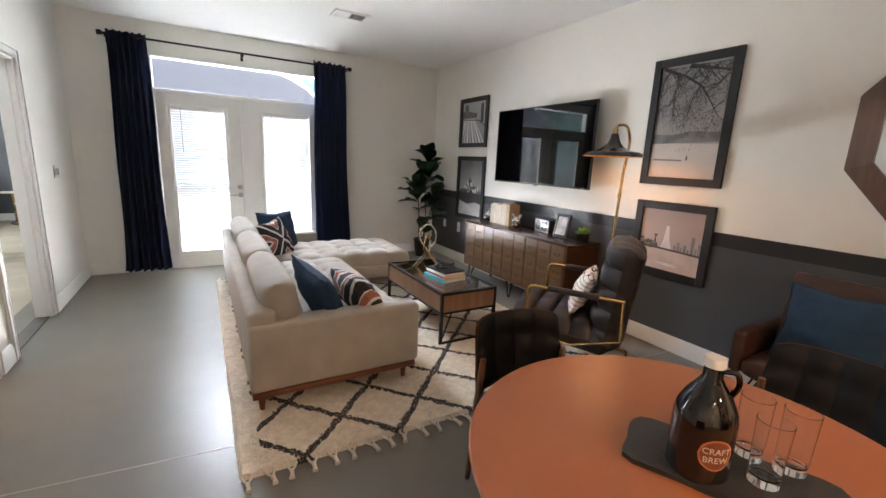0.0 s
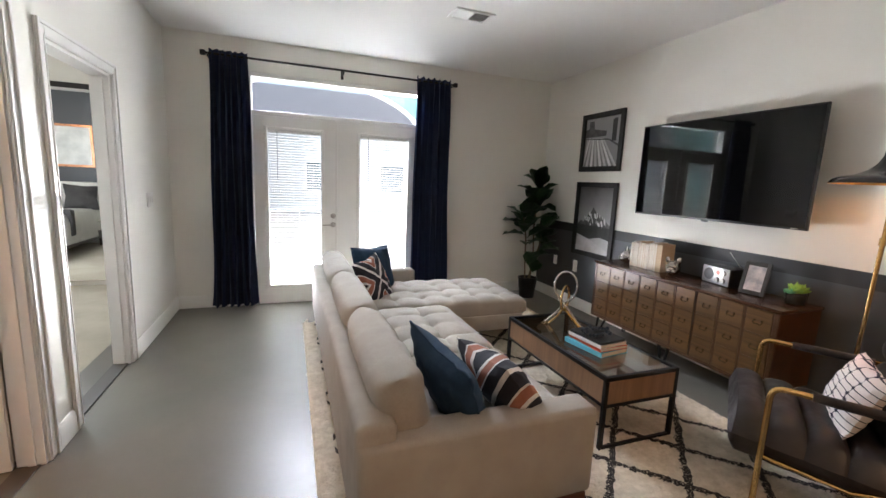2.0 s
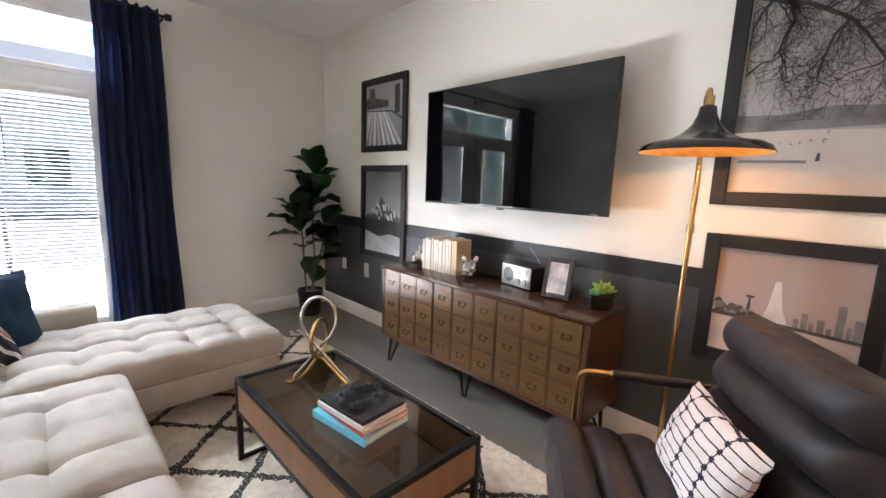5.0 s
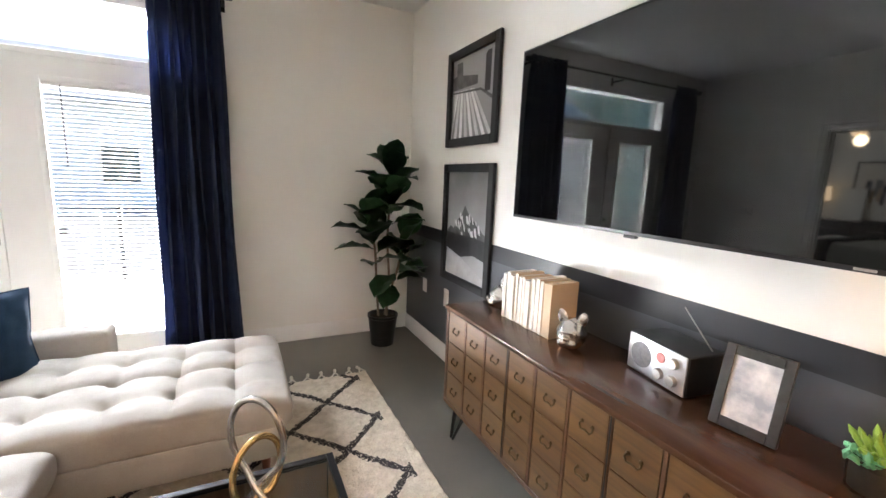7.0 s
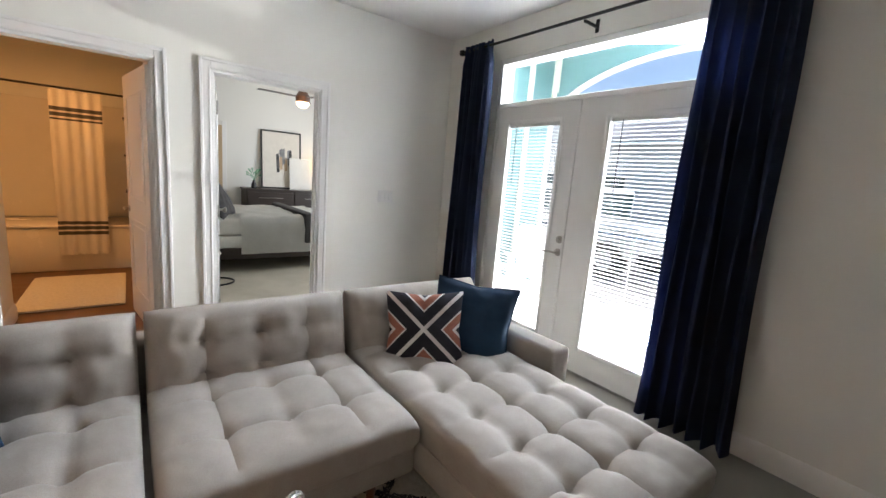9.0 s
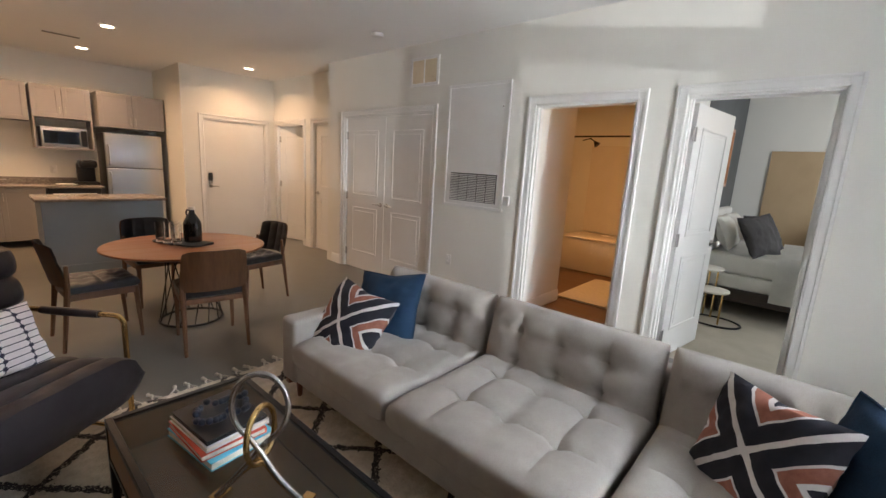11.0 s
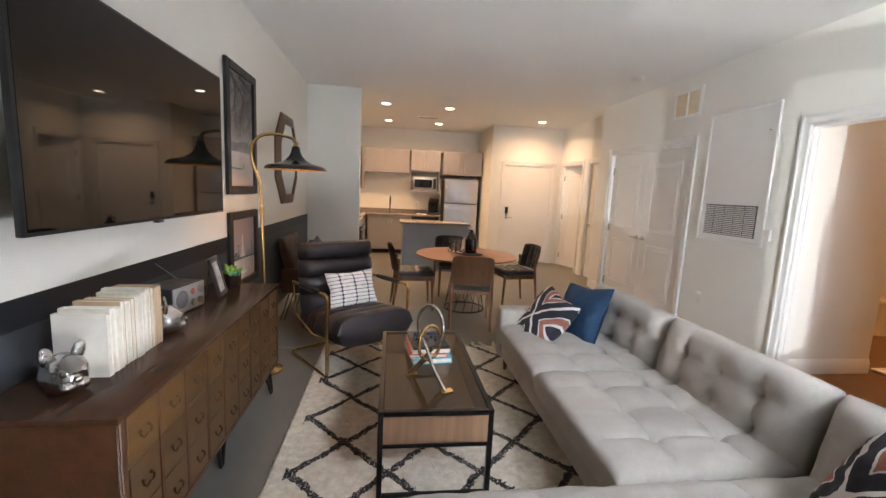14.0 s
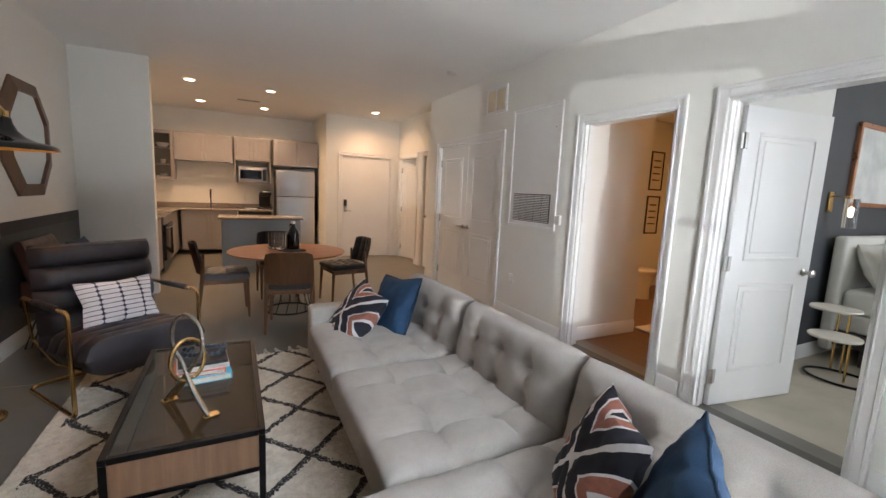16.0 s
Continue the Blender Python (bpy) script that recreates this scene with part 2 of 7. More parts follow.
def leather(name, c1, c2, rough=0.38):
    n = Nodes(name)
    v = n.t.nodes.new("ShaderNodeTexVoronoi")
    n.put(v.inputs["Vector"], n.co)
    v.inputs["Scale"].default_value = 260
    big = n.noise(6.0, 5)
    n.set(n.mix(n.ramp(big, 0.3, 0.7), c1, c2), n.ramp(n.noise(11.0), 0.3, 0.7, rough * 0.75, rough * 1.3))
    n.bump(n.m("ADD", n.m("MULTIPLY", v.outputs[0], 0.4), n.m("MULTIPLY", n.noise(22.0), 2.0)), 0.16, 0.004)
    return n.mat


LEATHER = leather("charcoal_leather", (0.012, 0.010, 0.012), (0.032, 0.026, 0.029), 0.46)
BROWNLEATHER = leather("brown_leather", (0.035, 0.016, 0.012), (0.075, 0.034, 0.024))
BLACKLEATHER = leather("black_leather", (0.012, 0.013, 0.016), (0.026, 0.028, 0.034), 0.42)


def glass(name, color=(1, 1, 1), rough=0.0, ior=1.45):
    n = Nodes(name)
    return n.set(color, rough, 0.0, Transmission_Weight=1.0, IOR=ior)


GLASS = glass("clear_glass")
SMOKEGLASS = glass("table_glass", (0.80, 0.84, 0.82))
AMBERGLASS = surf("dark_amber_glass", (0.004, 0.0025, 0.002), (0.006, 0.003, 0.002), 5, 0.06, bump=0.0, Coat_Weight=0.6)
MIRROR = Nodes("mirror").set((0.86, 0.87, 0.86), 0.015, 1.0)


def glow(name, color, strength):
    n = Nodes(name)
    return n.set(color, 0.5, 0.0, Emission_Color=(*color, 1), Emission_Strength=strength)


GLOW = glow("lamp_glow", (1.0, 0.75, 0.48), 14.0)
GLOWSOFT = glow("shade_glow", (1.0, 0.72, 0.42), 2.5)


def rug_mat():
    n = Nodes("rug_wool_diamonds")
    x, y, z = n.xyz()
    w1, w2 = n.noise(5.0, 2), n.noise(60.0, 3)
    wob = n.m("ADD", n.m("MULTIPLY", n.m("SUBTRACT", w1, 0.5), 0.10), n.m("MULTIPLY", n.m("SUBTRACT", w2, 0.5), 0.10))
    a = n.m("ADD", n.m("DIVIDE", n.m("SUBTRACT", x, 2.75), 0.47), 0.5)
    b = n.m("DIVIDE", n.m("SUBTRACT", n.m("ADD", y, n.m("MULTIPLY", x, 0.043)), 3.448), 0.498)
    masks = []
    for op in ("ADD", "SUBTRACT"):
        u = n.m("ADD", n.m(op, a, b), wob)
        d = n.m("ABSOLUTE", n.m("SUBTRACT", n.m("FRACT", u), 0.5))
        masks.append(n.m("LESS_THAN", d, n.ramp(n.noise(30.0), 0.3, 0.7, 0.030, 0.075)))
    inside = n.m("MULTIPLY", n.m("GREATER_THAN", x, 0.45), n.m("LESS_THAN", x, 2.775))
    line = n.m("MULTIPLY", n.m("MAXIMUM", *masks), inside)
    line = n.m("MULTIPLY", line, n.ramp(n.noise(120.0), 0.36, 0.42))
    wool = n.mix(n.ramp(n.noise(26.0, 5), 0.3, 0.7), (0.57, 0.50, 0.39), (0.75, 0.68, 0.56))
    n.set(n.mix(line, wool, (0.030, 0.026, 0.026)), 0.95)
    n.bump(n.m("ADD", n.noise(90.0, 4), n.m("MULTIPLY", line, 0.5)), 0.8, 0.012)
    return n.mat


RUG = rug_mat()


def pattern_mat():
    n = Nodes("geometric_print")
    x, y, z = n.xyz()
    u, v = n.m("ABSOLUTE", n.m("DIVIDE", x, 0.20)), n.m("ABSOLUTE", n.m("DIVIDE", y, 0.20))
    hi, lo = n.m("MAXIMUM", u, v), n.m("MINIMUM", u, v)
    cross = n.m("LESS_THAN", n.m("SUBTRACT", hi, lo), 0.075)
    e = n.m("SUBTRACT", hi, lo)
    rust = n.m("MULTIPLY", n.m("GREATER_THAN", e, 0.52), 1.0)
    border = n.m("GREATER_THAN", e, 0.465)
    inner = n.m("GREATER_THAN", e, 0.77)
    mid = n.m("GREATER_THAN", e, 0.87)
    navy = n.mix(n.noise(40.0), (0.008, 0.009, 0.016), (0.018, 0.019, 0.030))
    ivory = n.mix(n.noise(60.0), (0.60, 0.57, 0.55), (0.72, 0.69, 0.67))
    rusty = n.mix(n.noise(55.0, 5), (0.22, 0.075, 0.045), (0.42, 0.17, 0.11))
    c = n.mix(border, navy, ivory)
    c = n.mix(rust, c, rusty)
    c = n.mix(inner, c, ivory)
    c = n.mix(mid, c, navy)
    c = n.mix(cross, c, ivory)
    n.set(c, 0.85)
    n.bump(n.noise(300.0, 2), 0.2, 0.002)
    return n.mat


PATTERN = pattern_mat()


def stripe_mat():
    n = Nodes("stitched_stripe")
    x, y, z = n.xyz()
    rows = n.m("LESS_THAN", n.m("ABSOLUTE", n.m("SUBTRACT", n.m("FRACT", n.m("DIVIDE", y, 0.030)), 0.5)), 0.07)
    cols = n.m("ABSOLUTE", n.m("SUBTRACT", n.m("FRACT", n.m("ADD", n.m("DIVIDE", x, 0.118), 0.5)), 0.5))
    near = n.m("LESS_THAN", cols, 0.075)
    knots = n.m("MULTIPLY", near, n.m("LESS_THAN", n.m("ABSOLUTE", n.m("SUBTRACT", n.m("FRACT", n.m("DIVIDE", y, 0.030)), 0.5)), 0.26))
    thick = n.m("MAXIMUM", rows, n.m("MAXIMUM", knots, n.m("LESS_THAN", cols, 0.022)))
    n.set(n.mix(thick, n.mix(n.noise(80.0), (0.68, 0.62, 0.60), (0.80, 0.74, 0.72)), (0.025, 0.022, 0.045)), 0.9)
    n.bump(n.noise(300.0, 2), 0.25, 0.002)
    return n.mat


STRIPE = stripe_mat()


# ---- builders ----
SPOTS = {}
def mesh_ob(name, bm, material, smooth=True):
    me = bpy.data.meshes.new(name)
    bm.normal_update()
    bm.to_mesh(me)
    bm.free()
    me.materials.append(material)
    if smooth:
        me.shade_smooth()
        me.set_sharp_from_angle(angle=radians(38))
    return new(name, me)


def part(name, bm, material, parent=None, label="", smooth=True):
    ob = mesh_ob(name, bm, material, smooth)
    ob.parent = parent
    return tagged(ob, label)


def thing(name, label, category, loc=(0, 0, 0), rz=0.0, group="", tilt=(0, 0)):
    ob = new(name)
    ob.matrix_basis = pose(*loc, tilt[0], tilt[1], rz)
    return tagged(ob, label, category, group)


def solo(name, bm, material, label, category, loc=(0, 0, 0), rot=(0, 0, 0), group="", kind=""):
    ob = mesh_ob(name, bm, material)
    ob.matrix_basis = pose(*loc, *rot)
    return tagged(ob, label, category, group, kind)


def built(name, bm, material):
    return tagged(mesh_ob(name, bm, material), kind="structure")


def box(a, b, bev=0.0, seg=2, bm=None, m=None):
    bm = bm or bmesh.new()
    got = bmesh.ops.create_cube(bm, size=1)["verts"]
    for v in got:
        v.co = Vector(((a[i] + b[i]) / 2 + v.co[i] * abs(b[i] - a[i]) for i in range(3)))
    if bev:
        edges = list({e for v in got for e in v.link_edges})
        r = bmesh.ops.bevel(bm, geom=edges, offset=min(bev, 0.49 * min(abs(b[i] - a[i]) for i in range(3))), segments=seg, affect="EDGES", profile=0.5)
        got = list({v for f in r["faces"] for v in f.verts} | {v for v in got if v.is_valid})
    if m is not None:
        bmesh.ops.transform(bm, matrix=m, verts=got)
    return bm


def rod(p0, p1, r0, r1=None, n=14, bm=None, caps=True):
    bm = bm or bmesh.new()
    p0, p1 = Vector(p0), Vector(p1)
    d = p1 - p0
    m = Matrix.Translation((p0 + p1) / 2) @ d.to_track_quat("Z", "Y").to_matrix().to_4x4()
    bmesh.ops.create_cone(bm, cap_ends=caps, segments=n, radius1=r0, radius2=r0 if r1 is None else r1, depth=d.length, matrix=m)
    return bm


def tube(points, r, n=8, closed=False, bm=None):
    bm = bm or bmesh.new()
    pts = [Vector(p) for p in points]
    rings, normal = [], None
    count = len(pts)
    for i, p in enumerate(pts):
        if closed:
            t = pts[(i + 1) % count] - pts[i - 1]
        else:
            t = pts[min(i + 1, count - 1)] - pts[max(i - 1, 0)]
        t.normalize()
        if normal is None:
            normal = t.orthogonal().normalized()
        normal = (normal - t * normal.dot(t)).normalized()
        side = t.cross(normal)
        rr = r[i] if isinstance(r, (list, tuple)) else r
        rings.append([bm.verts.new(p + (normal * math.cos(2 * math.pi * k / n) + side * math.sin(2 * math.pi * k / n)) * rr) for k in range(n)])
    for i in range(count if closed else count - 1):
        a, b = rings[i], rings[(i + 1) % count]
        for k in range(n):
            bm.faces.new((a[k], a[(k + 1) % n], b[(k + 1) % n], b[k]))
    if not closed:
        bm.faces.new(reversed(rings[0]))
        bm.faces.new(rings[-1])
    return bm


def arc_path(points, radius, steps=5):
    """A polyline with its inner corners rounded."""
    pts = [Vector(p) for p in points]
    out = [pts[0]]
    for a, b, c in zip(pts, pts[1:], pts[2:]):
        r = min(radius, (a - b).length * 0.48, (c - b).length * 0.48)
        s, e = b + (a - b).normalized() * r, b + (c - b).normalized() * r
        out += [(1 - k / steps) ** 2 * s + 2 * (1 - k / steps) * (k / steps) * b + (k / steps) ** 2 * e for k in range(steps + 1)]
    return out + [pts[-1]]


def lathe(profile, n=24, bm=None, at=(0, 0, 0)):
    bm = bm or bmesh.new()
    rings = []
    for r, z in profile:
        rings.append([bm.verts.new((at[0] + r * math.cos(2 * math.pi * k / n), at[1] + r * math.sin(2 * math.pi * k / n), at[2] + z)) for k in range(n)])
    for a, b in zip(rings, rings[1:]):
        for k in range(n):
            bm.faces.new((a[k], a[(k + 1) % n], b[(k + 1) % n], b[k]))
    bm.faces.new(reversed(rings[0]))
    bm.faces.new(rings[-1])
    return bm


def cushion(sx, sy, sz, cells=(0, 0), amp=0.0, power=9.0, wrinkle=0.004, res=0.022, soft=3.2, seed=0, dimple=0.0):
    """An upholstered block, centred in plan, from z 0 to sz, with a grid of sewn tufts on its top."""
    bm = bmesh.new()
    nu, nv = max(10, int(sx / res)), max(10, int(sy / res))
    grid = {}
    for side in (1, -1):
        for i in range(nu + 1):
            for j in range(nv + 1):
                u, v = 2 * i / nu - 1, 2 * j / nv - 1
                if side < 0 and (abs(u) == 1 or abs(v) == 1):
                    grid[side, i, j] = grid[1, i, j]
                    continue
                u2, v2 = math.copysign(1 - (1 - abs(u)) ** 1.5, u), math.copysign(1 - (1 - abs(v)) ** 1.5, v)
                h = ((1 - abs(u2) ** power) * (1 - abs(v2) ** power))
                h = max(h, 0) ** (1 / soft)
                z = sz / 2 * h * side
                if side > 0:
                    if cells[0]:
                        a, b = (u2 + 1) / 2 * cells[0], (v2 + 1) / 2 * cells[1]
                        sa, sb = abs(math.sin(math.pi * a)), abs(math.sin(math.pi * b))
                        edge = min(1, (1 - abs(u2)) * 5) * min(1, (1 - abs(v2)) * 5)
                        z += amp * ((sa ** 0.42 * 0.5 + sb ** 0.42 * 0.5) * 0.55 + (sa * sb) ** 0.36 * 0.6 - 0.75) * h * (0.35 + 0.65 * edge)
                        da, db = (a - round(a)) * sx / cells[0], (b - round(b)) * sy / cells[1]
                        if 0 < round(a) < cells[0] and 0 < round(b) < cells[1]:
                            z -= (dimple or amp) * math.exp(-(da * da + db * db) / 0.0011)
                            if da * da + db * db < (res * 0.75) ** 2:
                                SPOTS[round(a), round(b)] = (sx / 2 * u2, sy / 2 * v2, sz / 2 + z)
                    z += wrinkle * noise.noise(Vector((u * sx * 9 + seed, v * sy * 9, seed))) * h
                k = 1 - 0.025 * (1 - h)
                grid[side, i, j] = bm.verts.new((sx / 2 * u2 * k, sy / 2 * v2 * k, sz / 2 + z))
    for side in (1, -1):
        for i in range(nu):
            for j in range(nv):
                q = [grid[side, i, j], grid[side, i + 1, j], grid[side, i + 1, j + 1], grid[side, i, j + 1]]
                bm.faces.new(q if side > 0 else q[::-1])
    return bm


def pillow(s, thick, seed=0, sy=None, corner=0.12):
    """A loose square cushion, standing in its own x-y plane, with pulled-out corners and dents."""
    bm = bmesh.new()
    n, sy = 26, sy or s
    grid = {}
    for side in (1, -1):
        for i in range(n + 1):
            for j in range(n + 1):
                u, v = 2 * i / n - 1, 2 * j / n - 1
                if side < 0 and (abs(u) == 1 or abs(v) == 1):
                    grid[side, i, j] = grid[1, i, j]
                    continue
                h = (max(0, 1 - u * u) * max(0, 1 - v * v)) ** 0.42
                pull = 1 - corner * (1 - abs(u * v)) * max(abs(u), abs(v)) ** 2
                w = 0.16 * noise.noise(Vector((u * 2.2 + seed, v * 2.2, seed * 1.7 + side))) * h
                grid[side, i, j] = bm.verts.new((s / 2 * u * pull, sy / 2 * v * pull, side * thick / 2 * h * (1 + w) + 0.01 * noise.noise(Vector((u * 5, v * 5, seed)))))
    for side in (1, -1):
        for i in range(n):
            for j in range(n):
                q = [grid[side, i, j], grid[side, i + 1, j], grid[side, i + 1, j + 1], grid[side, i, j + 1]]
                bm.faces.new(q if side > 0 else q[::-1])
    return bm


def poly(points, bm=None, depth=0.0, axis=None):
    """A flat polygon; with depth, a slab pushed along axis."""
    bm = bm or bmesh.new()
    vs = [bm.verts.new(p) for p in points]
    f = bm.faces.new(vs)
    if depth:
        r = bmesh.ops.extrude_face_region(bm, geom=[f])
        bmesh.ops.translate(bm, verts=[v for v in r["geom"] if isinstance(v, bmesh.types.BMVert)], vec=Vector(axis) * depth)
        bmesh.ops.recalc_face_normals(bm, faces=bm.faces)
    return bm


def wall_with_holes(name, axis, at, thick, u0, u1, z0, z1, holes, material):
    """A wall in the plane where axis ('x' or 'y') has the value at, thick towards +, with openings (u0, u1, z0, z1)."""
    us = sorted({u0, u1, *(h[0] for h in holes), *(h[1] for h in holes)})
    zs = sorted({z0, z1, *(h[2] for h in holes), *(h[3] for h in holes)})
    us, zs = [u for u in us if u0 <= u <= u1], [z for z in zs if z0 <= z <= z1]
    bm = bmesh.new()
    full = lambda i, j: 0 <= i < len(us) - 1 and 0 <= j < len(zs) - 1 and not any(
        h[0] <= us[i] + 1e-6 and us[i + 1] <= h[1] + 1e-6 and h[2] <= zs[j] + 1e-6 and zs[j + 1] <= h[3] + 1e-6 for h in holes)
    vert = {}

    def V(i, j, k):
        if (i, j, k) not in vert:
            w = at + (thick if k else 0)
            vert[i, j, k] = bm.verts.new((w, us[i], zs[j]) if axis == "x" else (us[i], w, zs[j]))
        return vert[i, j, k]
    for i in range(len(us) - 1):
        for j in range(len(zs) - 1):
            if not full(i, j):
                continue
            bm.faces.new([V(i, j, 0), V(i + 1, j, 0), V(i + 1, j + 1, 0), V(i, j + 1, 0)])
            bm.faces.new([V(i, j, 1), V(i, j + 1, 1), V(i + 1, j + 1, 1), V(i + 1, j, 1)])
            for di, dj, a, b in ((-1, 0, (i, j), (i, j + 1)), (1, 0, (i + 1, j), (i + 1, j + 1)), (0, -1, (i, j), (i + 1, j)), (0, 1, (i, j + 1), (i + 1, j + 1))):
                if not full(i + di, j + dj):
                    bm.faces.new([V(*a, 0), V(*b, 0), V(*b, 1), V(*a, 1)])
    bmesh.ops.recalc_face_normals(bm, faces=bm.faces)
    return built(name, bm, material)


def rng(seed):
    return random.Random(seed)


# ---- the setting: living room, kitchen, hall ----
XL, XR, YN, H = -0.872, 3.475, 6.215, 2.765
YS, YE, YK, XH = -0.315, -2.60, -3.95, -1.15
built("floor", box((XH, YK, -0.12), (XR, YN, 0)), CONCRETE)
built("ceiling", box((XH - 0.1, YK - 0.1, H), (XR + 0.12, YN + 0.13, H + 0.15)), CEIL)
wall_with_holes("wall_east", "x", XR, 0.12, YK, YN, 0, H, [], PAINT)
DOOR = (-0.15, 1.75, 0.0, 2.46)
wall_with_holes("wall_north", "y", YN, 0.16, XL - 0.12, XR + 0.12, 0, H, [DOOR], PAINT)
BATH, BED = (2.835, 3.705, 0, 2.04), (4.045, 4.865, 0, 2.04)
wall_with_holes("wall_west", "x", XL - 0.115, 0.115, -0.34, YN, 0, H, [BATH, BED, (-0.06, 1.565, 0, 2.04)], PAINT)
built("wall_stub", box((2.755, YS - 0.12, 0), (XR, YS, H), 0.004), PAINT)
wall_with_holes("wall_entry", "y", YE - 0.12, 0.12, XH - 0.12, 0.323, 0, H, [(-0.98, 0.02, 0, 2.0)], PAINT)
built("wall_kitchen_side", box((0.203, YK, 0), (0.323, YE - 0.12, H)), PAINT)
wall_with_holes("wall_kitchen", "y", YK - 0.12, 0.12, 0.203, XR + 0.12, 0, H, [], PAINT)
built("wall_hall_return", box((XH, -0.46, 0), (XL, -0.34, H)), PAINT)
HA, HB = (-2.48, -1.62, 0, 2.02), (-1.30, -0.56, 0, 2.02)
wall_with_holes("wall_hall", "x", XH - 0.12, 0.12, YE, -0.34, 0, H, [HA, HB], PAINT)

# dado paint and band on the east wall
built("dado", box((XR - 0.003, YS, 0.0), (XR + 0.0, YN, 0.905)), GREY)
built("dado_band", box((XR - 0.004, YS, 0.905), (XR + 0.0, YN, 1.005)), BLACKPAINT)

# concrete joints
built("floor_joint", poly([(XL, 2.545, 0), (XR, 2.125, 0), (XR, 2.133, 0), (XL, 2.553, 0)], depth=0.0012, axis=(0, 0, 1)), JOINT)


def base(name, a, b, n):
    """A moulded skirting along the wall from a to b; n points into the room."""
    a, b, n = Vector((*a, 0)), Vector((*b, 0)), Vector((*n, 0))
    prof = [(0, 0), (0.017, 0), (0.017, 0.095), (0.012, 0.108), (0.010, 0.122), (0.004, 0.130), (0, 0.130)]
    bm = bmesh.new()
    ends = [[bm.verts.new(p + n * d + Vector((0, 0, z))) for d, z in prof] for p in (a, b)]
    k = len(prof)
    for i in range(k):
        bm.faces.new((ends[0][i], ends[0][(i + 1) % k], ends[1][(i + 1) % k], ends[1][i]))
    bm.faces.new(ends[0][::-1])
    bm.faces.new(ends[1])
    bmesh.ops.recalc_face_normals(bm, faces=bm.faces)
    built(name, bm, WHITE)


base("baseboard", (XR, YS), (XR, YN), (-1, 0))
base("baseboard", (XL, YN), (-0.21, YN), (0, -1))
base("baseboard", (1.81, YN), (XR, YN), (0, -1))
base("baseboard", (XL, 4.95), (XL, YN), (1, 0))
base("baseboard", (XL, 3.79), (XL, 3.96), (1, 0))
base("baseboard", (XL, 1.65), (XL, 2.75), (1, 0))
base("baseboard", (XL, -0.34), (XL, -0.145), (1, 0))
base("baseboard", (2.755, YS), (XR, YS), (0, 1))
base("baseboard", (0.11, YE), (0.323, YE), (0, 1))
base("baseboard", (XH, -1.53), (XH, -1.39), (1, 0))
base("baseboard", (XH, -0.46), (XL, -0.46), (0, -1))


def casing(name, axis, at, n, u0, u1, top, w=0.075, deep=0.115):
    """Moulded casing round an opening on one face of a wall, with the jambs inside. n: +1 or -1, the way the face looks."""
    bm = bmesh.new()

    def bx(ua, ub, za, zb, d0, d1, bev=0.003):
        lo, hi = sorted((at + n * d0, at + n * d1))
        box((lo, ua, za) if axis == "x" else (ua, lo, za), (hi, ub, zb) if axis == "x" else (ub, hi, zb), bev, 1, bm)
    for ua, ub, inner in ((u0 - w, u0, 1), (u1, u1 + w, 0)):
        bx(ua, ub, 0, top + w, 0, 0.012)
        e0, e1 = (ua, ua + 0.022) if inner else (ub - 0.022, ub)
        bx(e0, e1, 0, top + w, 0.012, 0.022)
        e0, e1 = (ub - 0.016, ub - 0.006) if inner else (ua + 0.006, ua + 0.016)
        bx(e0, e1, 0, top + 0.012, 0.012, 0.016)
    bx(u0, u1, top, top + w, 0, 0.012)
    bx(u0 - w + 0.022, u1 + w - 0.022, top + w - 0.022, top + w, 0.012, 0.0215)
    bx(u0 - 0.006, u1 + 0.006, top + 0.006, top + 0.016, 0.012, 0.0158)
    built(name, bm, WHITE)
    bm = bmesh.new()
    lo, hi = sorted((at - n * 0.002, at - n * (deep - 0.002)))
    for ua, ub, za, zb in ((u0 + 0.001, u0 + 0.018, 0, top - 0.001), (u1 - 0.018, u1 - 0.001, 0, top - 0.001), (u0 + 0.018, u1 - 0.018, top - 0.018, top - 0.001)):
        box((lo, ua, za) if axis == "x" else (ua, lo, za), (hi, ub, zb) if axis == "x" else (ub, hi, zb), 0, 1, bm)
    mid = at - n * deep * 0.45
    for ua, ub, za, zb in ((u0 + 0.018, u0 + 0.03, 0, top - 0.018), (u1 - 0.03, u1 - 0.018, 0, top - 0.018)):
        lo, hi = mid - 0.015, mid + 0.015
        box((lo, ua, za) if axis == "x" else (ua, lo, za), (hi, ub, zb) if axis == "x" else (ub, hi, zb), 0, 1, bm)
    built(name + "_jamb", bm, WHITE)


casing("trim_bathroom", "x", XL, 1, BATH[0], BATH[1], 2.04)
casing("trim_bedroom", "x", XL, 1, BED[0], BED[1], 2.04)
casing("trim_closet", "x", XL, 1, -0.06, 1.565, 2.04)
casing("trim_entry", "y", YE, 1, -0.98, 0.02, 2.0)
casing("trim_hall", "x", XH, 1, HA[0], HA[1], 2.02)
casing("trim_hall", "x", XH, 1, HB[0], HB[1], 2.02)


